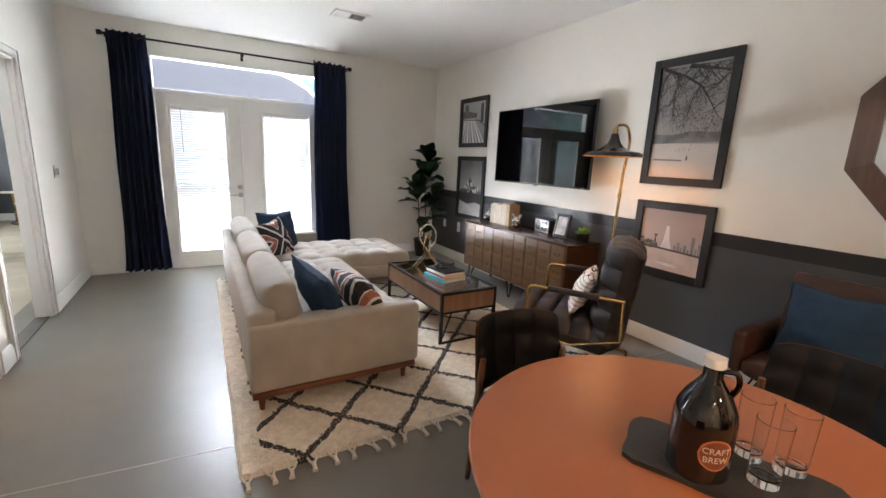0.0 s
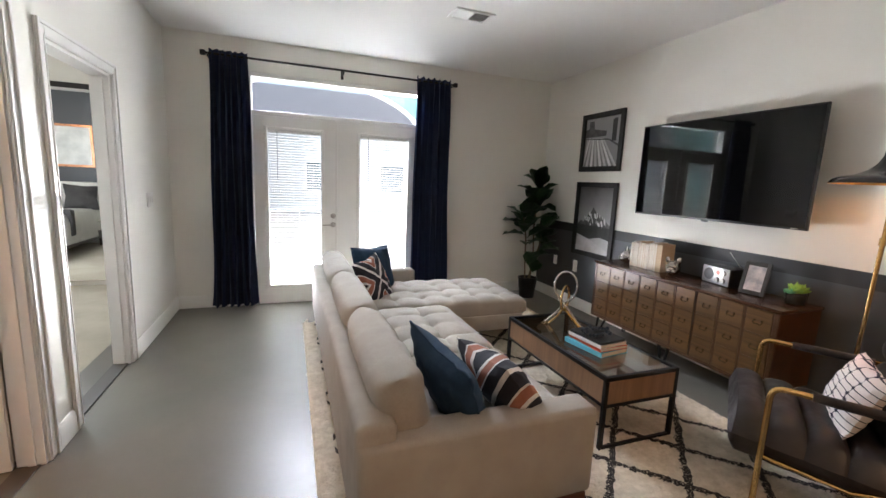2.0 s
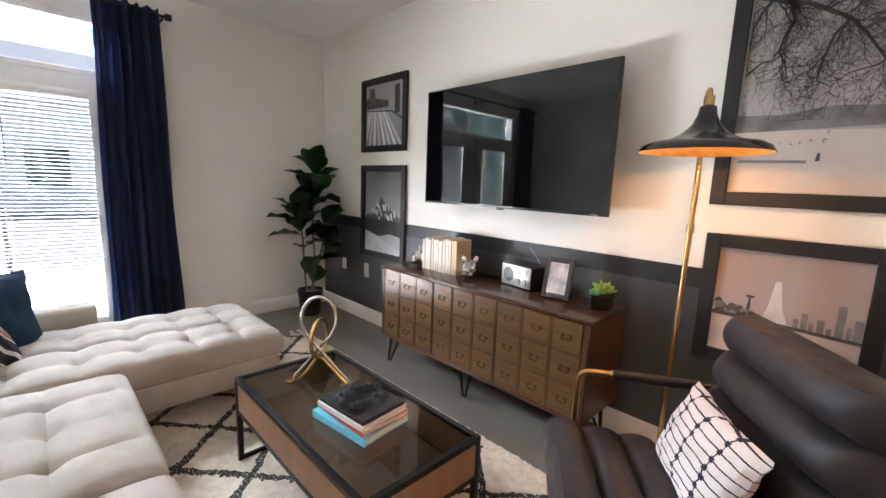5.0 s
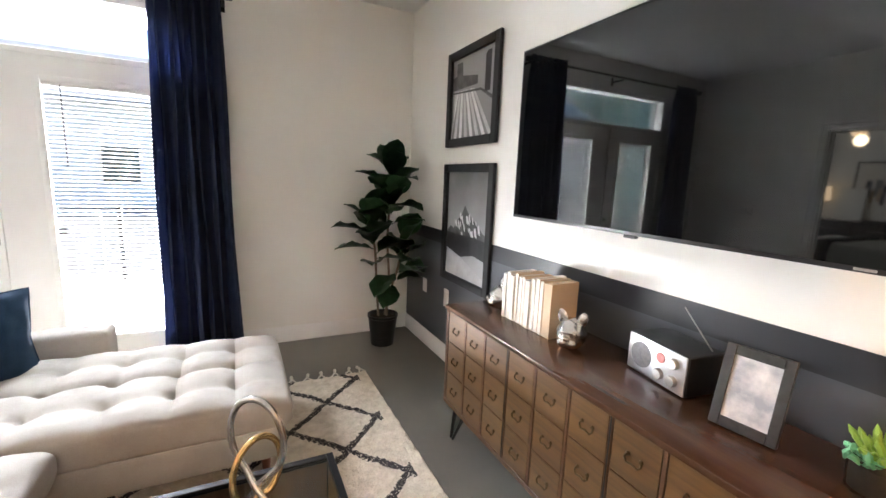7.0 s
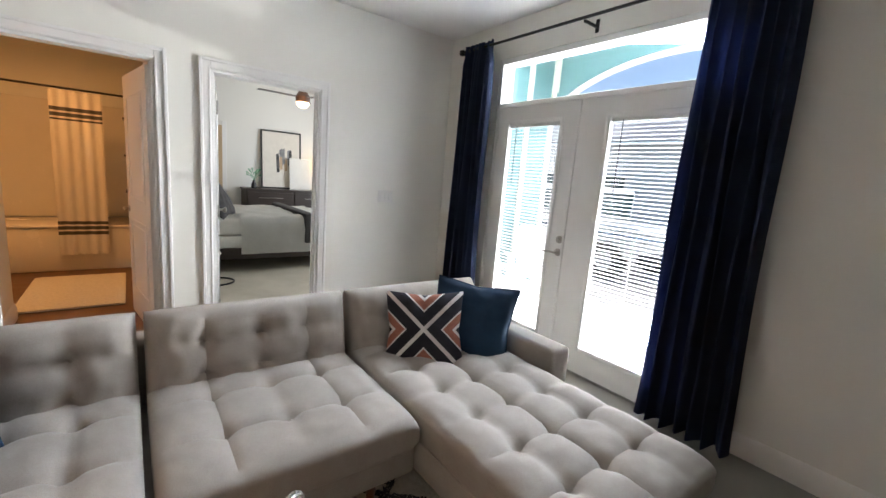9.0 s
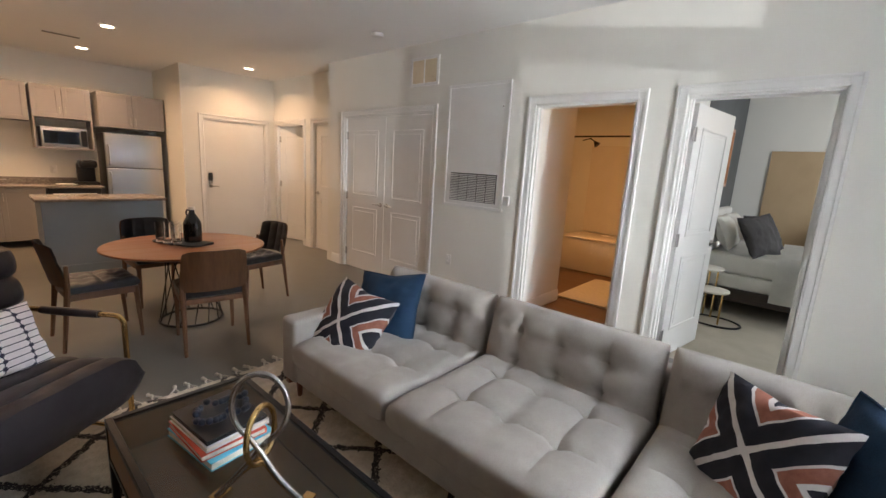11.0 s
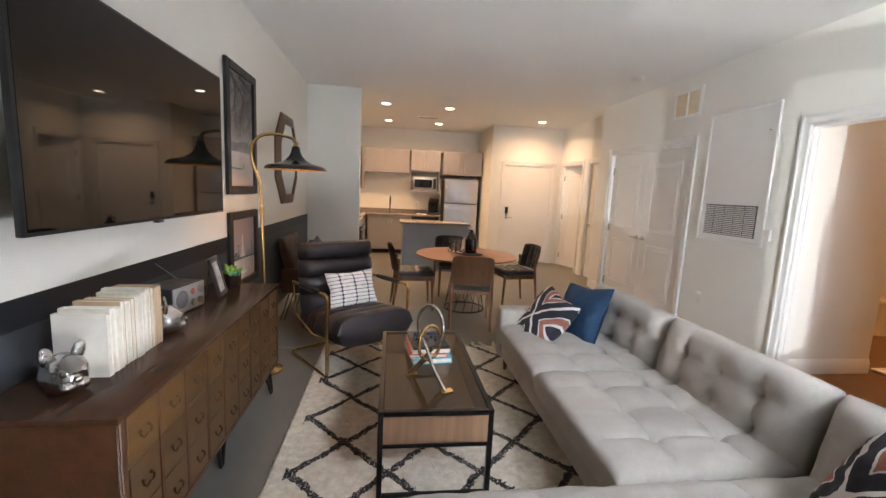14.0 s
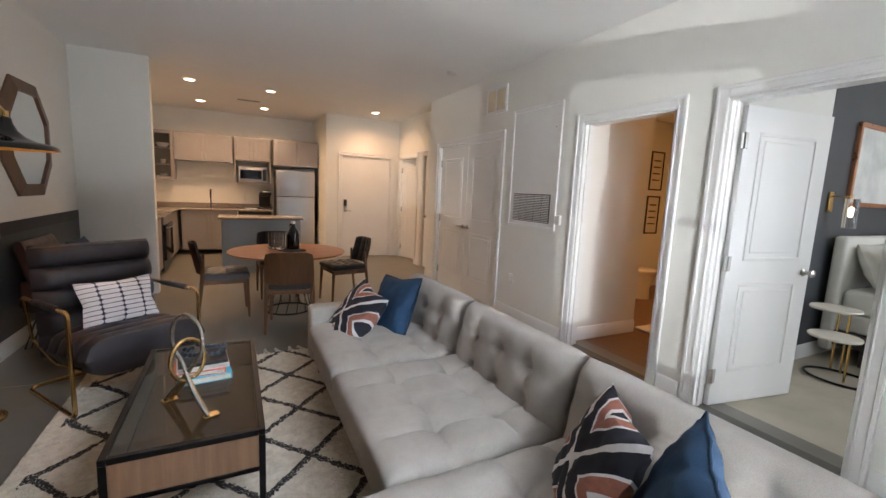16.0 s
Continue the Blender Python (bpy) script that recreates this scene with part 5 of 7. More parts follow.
flat(p, "shore", [(0, 0.42), (0.3, 0.41), (0.6, 0.42), (1, 0.40), (1, 0.22), (0.7, 0.25), (0.4, 0.2), (0, 0.26)], rc, K, 0.0020)
flat(p, "lake", [(0.05, 0.25), (0.4, 0.2), (0.8, 0.1), (1, 0.05), (1, 0.0), (0, 0), (0, 0.1)], rc, LG, 0.0024)

BIGY0, BIGY1 = 1.960, 2.595
p, rc = frame_of("tall black-framed monochrome print of bare branches over a lake", BIGY0, BIGY1, 1.312, 2.257, 0.06, 3)
flat(p, "print", [(0, 0), (1, 0), (1, 1), (0, 1)], rc, grad("branch_sky", (0.50, 0.46, 0.44), (0.30, 0.30, 0.31), 1.4, 2.2, 9, 0.15), 0.0)
flat(p, "water", [(0, 0.0), (1, 0.0), (1, 0.30), (0, 0.32)], rc, grad("lake_print", (0.54, 0.48, 0.44), (0.68, 0.62, 0.58), 1.3, 1.7, 12, 0.2), 0.0008)
flat(p, "bench", [(0.05, 0.17), (0.5, 0.165), (0.5, 0.15), (0.05, 0.155)], rc, MG, 0.0016)
flat(p, "figure_post", [(0.55, 0.16), (0.56, 0.20), (0.575, 0.20), (0.58, 0.16)], rc, DG, 0.0016)
flat(p, "far_shore_print", [(0, 0.31), (0, 0.40), (0.3, 0.39), (0.6, 0.42), (1, 0.40), (1, 0.32)], rc, MG, 0.0012)
r = rng(8)
bm, leaves_bm = bmesh.new(), bmesh.new()
y0_, y1_, z0_, z1_ = rc


def stroke(mesh, u, v, u2, v2, w, w2, lift):
    P, Q = (Vector((lift, y1_ + (y0_ - y1_) * a, z0_ + (z1_ - z0_) * b)) for a, b in ((u, v), (u2, v2)))
    side = Vector((0, -(Q - P).z, (Q - P).y)).normalized()
    mesh.faces.new([mesh.verts.new(c) for c in (P + side * w, P - side * w, Q - side * w2, Q + side * w2)])


def branch(pts, w, depth):
    """A crooked printed branch with thinner ones leaving it."""
    n_ = len(pts) - 1
    for k in range(n_):
        (u, v), (u2, v2) = pts[k], pts[k + 1]
        wa, wb = w * (1 - 0.8 * k / n_), w * (1 - 0.8 * (k + 1) / n_)
        stroke(bm, u, v, u2, v2, wa, wb, -0.0128)
        if depth:
            for _ in range(2):
                t = r.random()
                a = math.atan2(v2 - v, u2 - u) + r.choice((-1, 1)) * r.uniform(0.4, 1.2)
                q = [(u + (u2 - u) * t, v + (v2 - v) * t)]
                for _ in range(5):
                    a += r.uniform(-0.5, 0.5)
                    q.append((min(0.98, max(0.02, q[-1][0] + 0.05 * math.cos(a))), min(0.98, max(0.36, q[-1][1] + 0.035 * math.sin(a)))))
                branch(q, max(0.0009, wa * 0.4), depth - 1)


for pts, w in (([(0.03, 0.99), (0.14, 0.96), (0.25, 0.93), (0.38, 0.90), (0.50, 0.85), (0.62, 0.80), (0.72, 0.72), (0.82, 0.62), (0.92, 0.52)], 0.013),
               ([(0.25, 0.93), (0.29, 0.84), (0.24, 0.76), (0.22, 0.70), (0.27, 0.64), (0.30, 0.56)], 0.007), ([(0.62, 0.80), (0.54, 0.74), (0.50, 0.64), (0.48, 0.54), (0.58, 0.50)], 0.006),
               ([(0.14, 0.96), (0.07, 0.90), (0.02, 0.82)], 0.009), ([(0.42, 0.985), (0.60, 0.96), (0.80, 0.93), (0.97, 0.90)], 0.018), ([(0.97, 0.88), (0.85, 0.80), (0.74, 0.80), (0.66, 0.78)], 0.006),
               ([(0.66, 0.985), (0.74, 0.90), (0.84, 0.84), (0.95, 0.75)], 0.005), ([(0.95, 0.66), (0.80, 0.58), (0.66, 0.56), (0.55, 0.50)], 0.004), ([(0.02, 0.60), (0.12, 0.66), (0.20, 0.66), (0.27, 0.70)], 0.005)):
    branch(pts, w, 2)
for k in range(800):
    u, v = r.uniform(0.02, 0.97), 1 - 0.66 * r.random() ** 1.3
    v = min(0.97, max(0.24 if 0.3 < u < 0.6 else 0.36, v - (0.12 if 0.3 < u < 0.6 and r.random() < 0.2 else 0)))
    a, L = r.uniform(0, 6.28), r.uniform(0.008, 0.03)
    stroke(leaves_bm, u, v, min(0.99, max(0.01, u + L * math.cos(a))), v + L * 0.7 * math.sin(a), 0.0035, 0.001, -0.0122)
part("foliage_print", leaves_bm, MG, p)["kind"] = "stuff"
part("branch_print", bm, tone("print_branch", (0.020,) * 3, (0.055,) * 3, 14), p)

p, rc = frame_of("black-framed sepia print of a fountain plaza with a city skyline", BIGY0, BIGY1 - 0.01, 0.58, 1.18, 0.06, 4)
flat(p, "print", [(0, 0), (1, 0), (1, 1), (0, 1)], rc, grad("plaza_sky", (0.52, 0.43, 0.41), (0.30, 0.25, 0.245), 0.7, 1.2, 2, 0.08), 0.0)
flat(p, "ground_print", [(0, 0), (1, 0), (1, 0.3), (0.5, 0.34), (0, 0.40)], rc, tone("plaza_ground", (0.55, 0.48, 0.46), (0.68, 0.60, 0.57)), 0.0008)
r = rng(27)
for k in range(34):
    u, h = r.uniform(0.0, 0.30), r.uniform(0.02, 0.045)
    v_ = 0.37 + (0.15 - u * 0.38) * r.random()
    flat(p, "tree_print", [(u + h * r.uniform(0.8, 1.1) * math.cos(a * math.pi / 4), v_ + h * r.uniform(0.7, 1.1) * math.sin(a * math.pi / 4)) for a in range(8)], rc, DG if k % 3 else MG, 0.0012 + k * 0.00003)
flat(p, "tower_print", [(0.25, 0.44), (0.262, 0.55), (0.235, 0.565), (0.242, 0.58), (0.298, 0.58), (0.305, 0.565), (0.276, 0.55), (0.282, 0.44)], rc, DG, 0.0024)
flat(p, "far_bank_print", [(0, 0.345), (0, 0.385), (0.4, 0.37), (1, 0.345), (1, 0.315), (0.5, 0.335)], rc, DG, 0.0024)
flat(p, "water_glint", [(0.30, 0.10), (0.42, 0.13), (0.58, 0.12), (0.70, 0.09), (0.52, 0.07)], rc, WH, 0.0016)
flat(p, "fountain", [(0.36, 0.36), (0.40, 0.5), (0.43, 0.74), (0.47, 0.74), (0.50, 0.5), (0.55, 0.36)], rc, WH, 0.0016)
for u, w_, h in ((0.58, 0.035, 0.44), (0.63, 0.04, 0.50), (0.68, 0.03, 0.43), (0.73, 0.045, 0.47), (0.79, 0.03, 0.41), (0.84, 0.05, 0.62), (0.905, 0.03, 0.45), (0.945, 0.05, 0.52)):
    flat(p, "building_print", [(u, 0.33), (u, h), (u + w_, h), (u + w_, 0.33)], rc, MG, 0.0016)

# octagonal mirror
mi = thing("octagonal_mirror", "octagonal wall mirror with a broad dark wooden frame", "mirror", (XR, 0.855, 1.668))
mi.scale = (1, 0.95, 1)
out = [(0.255, 0.475), (-0.255, 0.475), (-0.50, 0.20), (-0.50, -0.20), (-0.255, -0.475), (0.255, -0.475), (0.50, -0.20), (0.50, 0.20)]
inn = [(0.185, 0.375), (-0.185, 0.375), (-0.375, 0.155), (-0.375, -0.155), (-0.185, -0.375), (0.185, -0.375), (0.375, -0.155), (0.375, 0.155)]
for k in range(8):
    a, b, c, d = out[k], out[(k + 1) % 8], inn[(k + 1) % 8], inn[k]
    bm = bmesh.new()
    vs = [bm.verts.new((x, q[0], q[1])) for x, q in ((-0.018, a), (-0.018, b), (-0.042, c), (-0.042, d), (-0.001, a), (-0.001, b), (-0.001, c), (-0.001, d))]
    for f in ((0, 1, 2, 3), (7, 6, 5, 4), (0, 4, 5, 1), (3, 2, 6, 7), (1, 5, 6, 2), (0, 3, 7, 4)):
        bm.faces.new([vs[i] for i in f])
    bmesh.ops.recalc_face_normals(bm, faces=bm.faces)
    part("frame_segment", bm, BROWNFRAME, mi, smooth=False)
part("mirror_glass", poly([(-0.028, q[0] * 1.01, q[1] * 1.01) for q in inn], depth=0.006, axis=(1, 0, 0)), MIRROR, mi, smooth=False)

# floor lamp
fl = thing("floor_lamp", "brass arc floor lamp with a wide black metal shade, lit warm", "floor lamp", (0, 0, 0))
part("base", lathe([(0, 0), (0.115, 0), (0.115, 0.012), (0.07, 0.020), (0.03, 0.035), (0.018, 0.05), (0, 0.052)], 28), BRASS, fl).matrix_basis = pose(3.20, 2.61, 0)
top_pts = [(3.20, 2.61, 0.03), (3.225, 2.60, 1.20), (3.235, 2.60, 1.42), (3.285, 2.615, 1.56), (3.285, 2.615, 1.67), (3.22, 2.60, 1.745), (3.12, 2.57, 1.755), (3.02, 2.543, 1.735), (3.0, 2.535, 1.70)]
part("pole", tube(arc_path(top_pts, 0.12, 5), 0.011, 10), BRASS, fl)
part("collar", rod((3.224, 2.600, 1.19), (3.225, 2.600, 1.23), 0.016, n=12), BRASS, fl)
SHADE_AT = Matrix.LocRotScale((3.0, 2.535, 1.485), None, (1.04, 1.04, 0.80))
part("shade", lathe([(0.012, 0.245), (0.026, 0.235), (0.030, 0.20), (0.045, 0.155), (0.075, 0.115), (0.12, 0.085), (0.175, 0.073), (0.200, 0.056), (0.212, 0.030), (0.210, 0.029), (0.200, 0.052), (0.172, 0.068), (0.115, 0.080), (0.07, 0.109), (0.04, 0.150), (0.02, 0.19)], 48), ENAMEL, fl, "wide black enamel shade").matrix_basis = SHADE_AT
part("shade_lining", lathe([(0.018, 0.188), (0.038, 0.148), (0.068, 0.107), (0.113, 0.078), (0.170, 0.066), (0.198, 0.050), (0.2085, 0.029), (0.2075, 0.029), (0.196, 0.048), (0.168, 0.063), (0.112, 0.075), (0.066, 0.103), (0.036, 0.144), (0.017, 0.184)], 48), GOLDLEAF, fl, "gold-leaf shade lining").matrix_basis = SHADE_AT
part("socket", rod((3.0, 2.535, 1.67), (3.0, 2.535, 1.71), 0.018, n=12), BRASS, fl)
bm = bmesh.new()
bmesh.ops.create_uvsphere(bm, u_segments=16, v_segments=10, radius=0.028)
part("bulb", bm, GLOW, fl).matrix_basis = pose(3.0, 2.535, 1.57)

# leather armchair
AC = thing("armchair", "charcoal channel-tufted leather armchair with a brass tube frame", "armchair", (2.435, 2.600, 0), 35)
# local: x across, y forward (0 at the front of the frame), z up


def channels(length, thick, width, count, seed, dip=0.5):
    """A leather pad made of rounded rolls side by side: x width, y length, z thickness."""
    bm = bmesh.new()
    nu, nv = 22, count * 9
    rows = {}
    for side in (1, -1):
        for i in range(nu + 1):
            for j in range(nv + 1):
                u, v = 2 * i / nu - 1, j / nv
                h = (1 - abs(u) ** 6) ** 0.5
                roll = abs(math.sin(math.pi * v * count)) ** 0.45
                ends = min(1, min(v, 1 - v) * count * 3) ** 0.5
                z = thick / 2 * h * ((1 - dip + dip * roll) if side > 0 else 0.95) * (ends if side < 0 else 1 if 0 < v < 1 else 0)
                z = z * side + 0.005 * noise.noise(Vector((u * 3 + seed, v * count * 1.5, seed))) * (h > 0)
                if side < 0 and (i in (0, nu) or j in (0, nv)):
                    rows[side, i, j] = rows[1, i, j]
                else:
                    rows[side, i, j] = bm.verts.new((width / 2 * u * (0.98 + 0.02 * roll), length * (v - 0.5), z))
    for side in (1, -1):
        for i in range(nu):
            for j in range(nv):
                q = [rows[side, i, j], rows[side, i + 1, j], rows[side, i + 1, j + 1], rows[side, i, j + 1]]
                bm.faces.new(q if side > 0 else q[::-1])
    return bm


s = part("seat", channels(0.68, 0.25, 0.67, 5, 1, 0.30), LEATHER, AC)
s.matrix_basis = pose(0, -0.215, 0.335, 6, 0, 0)
b = part("backrest", channels(0.70, 0.25, 0.67, 5, 2, 0.50), LEATHER, AC)
b.matrix_basis = pose(0, -0.535, 0.595, 97, 0, 0) @ Matrix.Rotation(radians(180), 4, "Y")
for sx in (-1, 1):
    x = sx * 0.358
    pts = arc_path([(x, -0.60, 0.622), (x, -0.30, 0.628), (x, 0.0, 0.636), (x, 0.0, 0.02), (x, -0.62, 0.02), (x * 0.9, -0.66, 0.02), (0, -0.66, 0.02)], 0.05, 5)
    part("side_frame", tube(pts, 0.0125, 10), BRASS, AC, "brass tube side frame")
    part("arm_pad", tube([(x, -0.45, 0.625), (x, -0.35, 0.627), (x, -0.25, 0.630), (x, -0.13, 0.633)], [0.019, 0.021, 0.021, 0.019], 10), LEATHER, AC, "leather-wrapped arm rest")
    part("seat_bracket", tube([(x, -0.59, 0.622), (x * 0.93, -0.60, 0.35), (x * 0.9, -0.3, 0.26), (x * 0.9, 0.0, 0.30), (x, 0.0, 0.32)], 0.009, 8), BRASS, AC)
throw("throw_pillow", "small white lumbar cushion with dark stitched stripes on the armchair", STRIPE, (2.60, 2.325, 0.575), 0.44, 0.13, 125, 22, 0, 13, sy=0.30)

# fiddle-leaf fig
fig = thing("fiddle_leaf_fig", "tall fiddle-leaf fig with three pale stems in a black pot", "plant", (3.13, 5.89, 0))
part("pot", lathe([(0.09, 0), (0.095, 0.004), (0.120, 0.235), (0.126, 0.24), (0.126, 0.262), (0.118, 0.262), (0.112, 0.232), (0, 0.225)], 28), BLACKPLASTIC, fig)
part("soil", lathe([(0, 0.215), (0.108, 0.215), (0.110, 0.232), (0.06, 0.242), (0, 0.244)], 18), SOIL, fig)
r = rng(44)
stems = [[(0.03, 0, 0.22), (0.045, -0.02, 0.55), (0.02, -0.02, 0.9), (0.05, 0.0, 1.25), (0.06, 0.0, 1.55)],
         [(-0.03, 0.02, 0.22), (-0.055, 0.01, 0.5), (-0.07, 0.0, 0.8), (-0.12, 0.02, 1.08)],
         [(0.02, 0.03, 0.22), (0.07, 0.02, 0.45), (0.13, -0.03, 0.7), (0.15, -0.04, 0.90)]]
for st in stems:
    part("stem", tube(arc_path(st, 0.1, 3), 0.010, 8), BARK, fig)


def fig_leaf(L, W, seed):
    bm = bmesh.new()
    n = 8
    rows = []
    for i in range(n + 1):
        t = i / n
        w = W * (0.35 * math.sin(math.pi * min(1, t * 1.05)) ** 0.7 + 0.65 * math.sin(math.pi * t ** 1.45) ** 0.75) * 0.5 if 0 < t < 1 else 0.004
        row = []
        for k in (-1, -0.5, 0, 0.5, 1):
            x = w * k
            z = -0.22 * L * t * t + abs(k) * w * 0.35 + 0.012 * math.sin(t * 14 + seed + k * 2) * abs(k)
            row.append(bm.verts.new((x, L * t, z)))
        rows.append(row)
    for i in range(n):
        for k in range(4):
            bm.faces.new((rows[i][k], rows[i][k + 1], rows[i + 1][k + 1], rows[i + 1][k]))
    bmesh.ops.solidify(bm, geom=bm.faces, thickness=0.0015)
    tube([(0, -0.03, 0.0), (0, 0.005, 0.0)], 0.003, 5, bm=bm)
    return bm


# each leaf: height on its stem, compass turn, rise from level, length
FIG = (
    ((1.44, 180, 76, 0.25), (1.44, 5, 80, 0.22), (1.47, 72, 42, 0.18), (1.46, -68, 44, 0.18), (1.33, 88, 34, 0.25), (1.38, -84, 12, 0.22), (1.39, 172, 60, 0.25),
     (1.31, -150, 48, 0.26), (1.27, 140, 42, 0.26), (1.17, -88, 3, 0.26), (1.21, 182, 56, 0.27), (1.10, 150, 32, 0.27), (1.12, -158, 60, 0.27), (1.02, -120, 22, 0.26),
     (1.04, 118, 30, 0.27), (1.22, 0, 50, 0.24), (1.10, 22, 30, 0.24), (1.42, 20, 55, 0.2)),
    ((1.07, 182, 74, 0.26), (1.06, 55, 42, 0.20), (1.03, 160, 60, 0.27), (1.00, -150, 55, 0.27), (0.95, 92, 22, 0.28), (0.91, 188, 45, 0.28), (0.87, 150, 36, 0.28),
     (0.82, 86, 12, 0.27), (0.79, -160, 40, 0.27), (0.74, -122, 10, 0.25), (0.70, 168, 22, 0.27), (0.97, 10, 42, 0.24), (0.85, -10, 40, 0.24)),
    ((0.88, 182, 74, 0.27), (0.86, -150, 58, 0.27), (0.80, 142, 42, 0.30), (0.76, -88, 28, 0.25), (0.70, 176, 30, 0.25), (0.64, -98, 14, 0.27), (0.60, 122, -12, 0.29),
     (0.55, -80, 8, 0.27), (0.62, -158, 22, 0.27), (0.74, 0, 30, 0.24), (0.50, 150, -16, 0.25)))
kinds = []
count = 0
for st, leaves_ in zip(stems, FIG):
    for z, ang, up, length in leaves_:
        px, py = st[-1][0], st[-1][1]
        for a, b_ in zip(st, st[1:]):
            if a[2] <= z <= b_[2]:
                q = (z - a[2]) / (b_[2] - a[2])
                px, py = a[0] + (b_[0] - a[0]) * q, a[1] + (b_[1] - a[1]) * q
        ang, size = ang + r.uniform(-8, 8), length / 0.25
        if len(kinds) < 3:
            o = part("leaf", fig_leaf(0.26, 0.195, len(kinds)), LEAF, fig)
            kinds.append(o)
        else:
            o = new("leaf", kinds[count % 3].data)
            o.parent = fig
        count += 1
        o.matrix_basis = Matrix.LocRotScale((px + 0.03 * -math.sin(radians(ang)), py + 0.03 * math.cos(radians(ang)), z), Euler((radians(up), radians(r.uniform(-18, 18)), radians(ang))), (size, size, size))


# ---- dining area ----
TZ = 0.672
TC = (1.385, 0.875)
tb = thing("dining_table", "round orange-brown wooden dining table on a black wire pedestal", "dining table", (*TC, 0))
part("tabletop", lathe([(0, TZ - 0.024), (0.585, TZ - 0.024), (0.603, TZ - 0.014), (0.605, TZ - 0.006), (0.600, TZ - 0.001), (0.59, TZ), (0, TZ)], 72), TABLEWOOD, tb)
part("pedestal_ring", tube([(0.24 * math.cos(a * math.pi / 12), 0.24 * math.sin(a * math.pi / 12), 0.012) for a in range(24)], 0.010, 8, closed=True), BLACKMETAL, tb)
part("pedestal_plate", lathe([(0, TZ - 0.04), (0.20, TZ - 0.04), (0.20, TZ - 0.025), (0, TZ - 0.025)], 24), BLACKMETAL, tb)
for k in range(14):
    a = k * 2 * math.pi / 14
    b = a + 0.9
    part("wire", rod((0.24 * math.cos(a), 0.24 * math.sin(a), 0.012), (0.17 * math.cos(b), 0.17 * math.sin(b), TZ - 0.04), 0.005, n=6), BLACKMETAL, tb)


def dining_chair(label, loc, rz):
    """Front looks along +y from the back at y 0."""
    c = thing("dining_chair", label, "dining chair", loc, rz, "chairs round the dining table")
    for sx in (-1, 1):
        part("leg", tube([(sx * 0.20, 0.03, 0.62), (sx * 0.205, 0.02, 0.42), (sx * 0.21, -0.03, 0.0)], [0.013, 0.020, 0.012], 8), CHAIRWOOD, c, "tapered wooden leg")
        part("leg", tube([(sx * 0.195, 0.42, 0.41), (sx * 0.20, 0.44, 0.0)], [0.020, 0.012], 8), CHAIRWOOD, c, "tapered wooden leg")
        part("side_rail", box((sx * 0.20 - 0.011, 0.03, 0.365), (sx * 0.20 + 0.011, 0.42, 0.415), 0.004, 2), CHAIRWOOD, c)
    part("front_rail", box((-0.19, 0.40, 0.37), (0.19, 0.422, 0.412), 0.004, 2), CHAIRWOOD, c)
    part("rear_rail", box((-0.19, 0.015, 0.37), (0.19, 0.04, 0.41), 0.004, 2), CHAIRWOOD, c)
    s = part("seat", cushion(0.44, 0.44, 0.075, (4, 4), 0.014, 8, res=0.018, seed=3), BLACKLEATHER, c, "black tufted leather seat")
    s.matrix_basis = pose(0, 0.235, 0.405)
    for nm, mat, off, thick in (("back_shell", CHAIRWOOD, 0.0, 0.012), ("back_pad", BLACKLEATHER, 0.013, 0.03)):
        bm = bmesh.new()
        nu, nv = (20, 16) if nm == "back_pad" else (14, 10)
        vs = []
        for i in range(nu + 1):
            row = []
            for j in range(nv + 1):
                u, v = 2 * i / nu - 1, j / nv
                wide = 0.222 * (1 - 0.05 * v) * (1 - 0.04 * max(0, v * 2 - 1) ** 6)
                if nm == "back_pad":
                    wide *= 0.965
                cz = 0.47 + 0.305 * v - (0.02 * abs(u) ** 6 if v > 0.5 else 0)
                cy = -0.035 - 0.065 * v + 0.055 * u * u + off
                if nm == "back_pad":
                    cy += 0.016 * (abs(math.sin(math.pi * (u + 1) * 2)) * abs(math.sin(math.pi * v * 3))) ** 0.4
                row.append(bm.verts.new((wide * u, cy, cz)))
            vs.append(row)
        for i in range(nu):
            for j in range(nv):
                bm.faces.new((vs[i][j], vs[i + 1][j], vs[i + 1][j + 1], vs[i][j + 1]))
        bmesh.ops.solidify(bm, geom=bm.faces, thickness=thick)
        part(nm, bm, mat, c, "black tufted back pad" if nm == "back_pad" else "walnut back shell")
    return c


ch = dining_chair("walnut dining chair with black tufted seat on the lounge side", (1.46, 1.665, 0), 171)
for (x, y, rz), lb in (((2.235, 0.85, 93), "walnut dining chair with black tufted seat beside the dark dado wall"),
                       ((0.505, 0.60, -80), "walnut dining chair with black tufted seat between table and hall"),
                       ((1.45, -0.10, 2), "walnut dining chair with black tufted seat by the kitchen island")):
    cc = copy_thing(ch, pose(x, y, 0, 0, 0, rz))
    cc["label"] = lb

board = thing("serving_board", "black slate serving board with a scalloped edge", "serving board", (1.40, 0.80, TZ))
pts = []
for k in range(60):
    a = k / 60 * 2 * math.pi
    rr = 1 / max(abs(math.cos(a)) / 0.24, abs(math.sin(a)) / 0.115)
    rr = min(rr, 0.25) * (1 + 0.02 * math.sin(9 * a))
    pts.append((rr * math.cos(a), rr * math.sin(a), 0.0))
part("board", poly(pts, depth=0.014, axis=(0, 0, 1)), SLATE, board).matrix_basis = pose(0, 0, 0, 0, 0, -66)
gr = thing("growler", "dark amber glass growler with a white cap and round orange label", "bottle", (1.332, 0.845, TZ + 0.0145), -60)
gr.scale = (1.10, 1.10, 1.12)
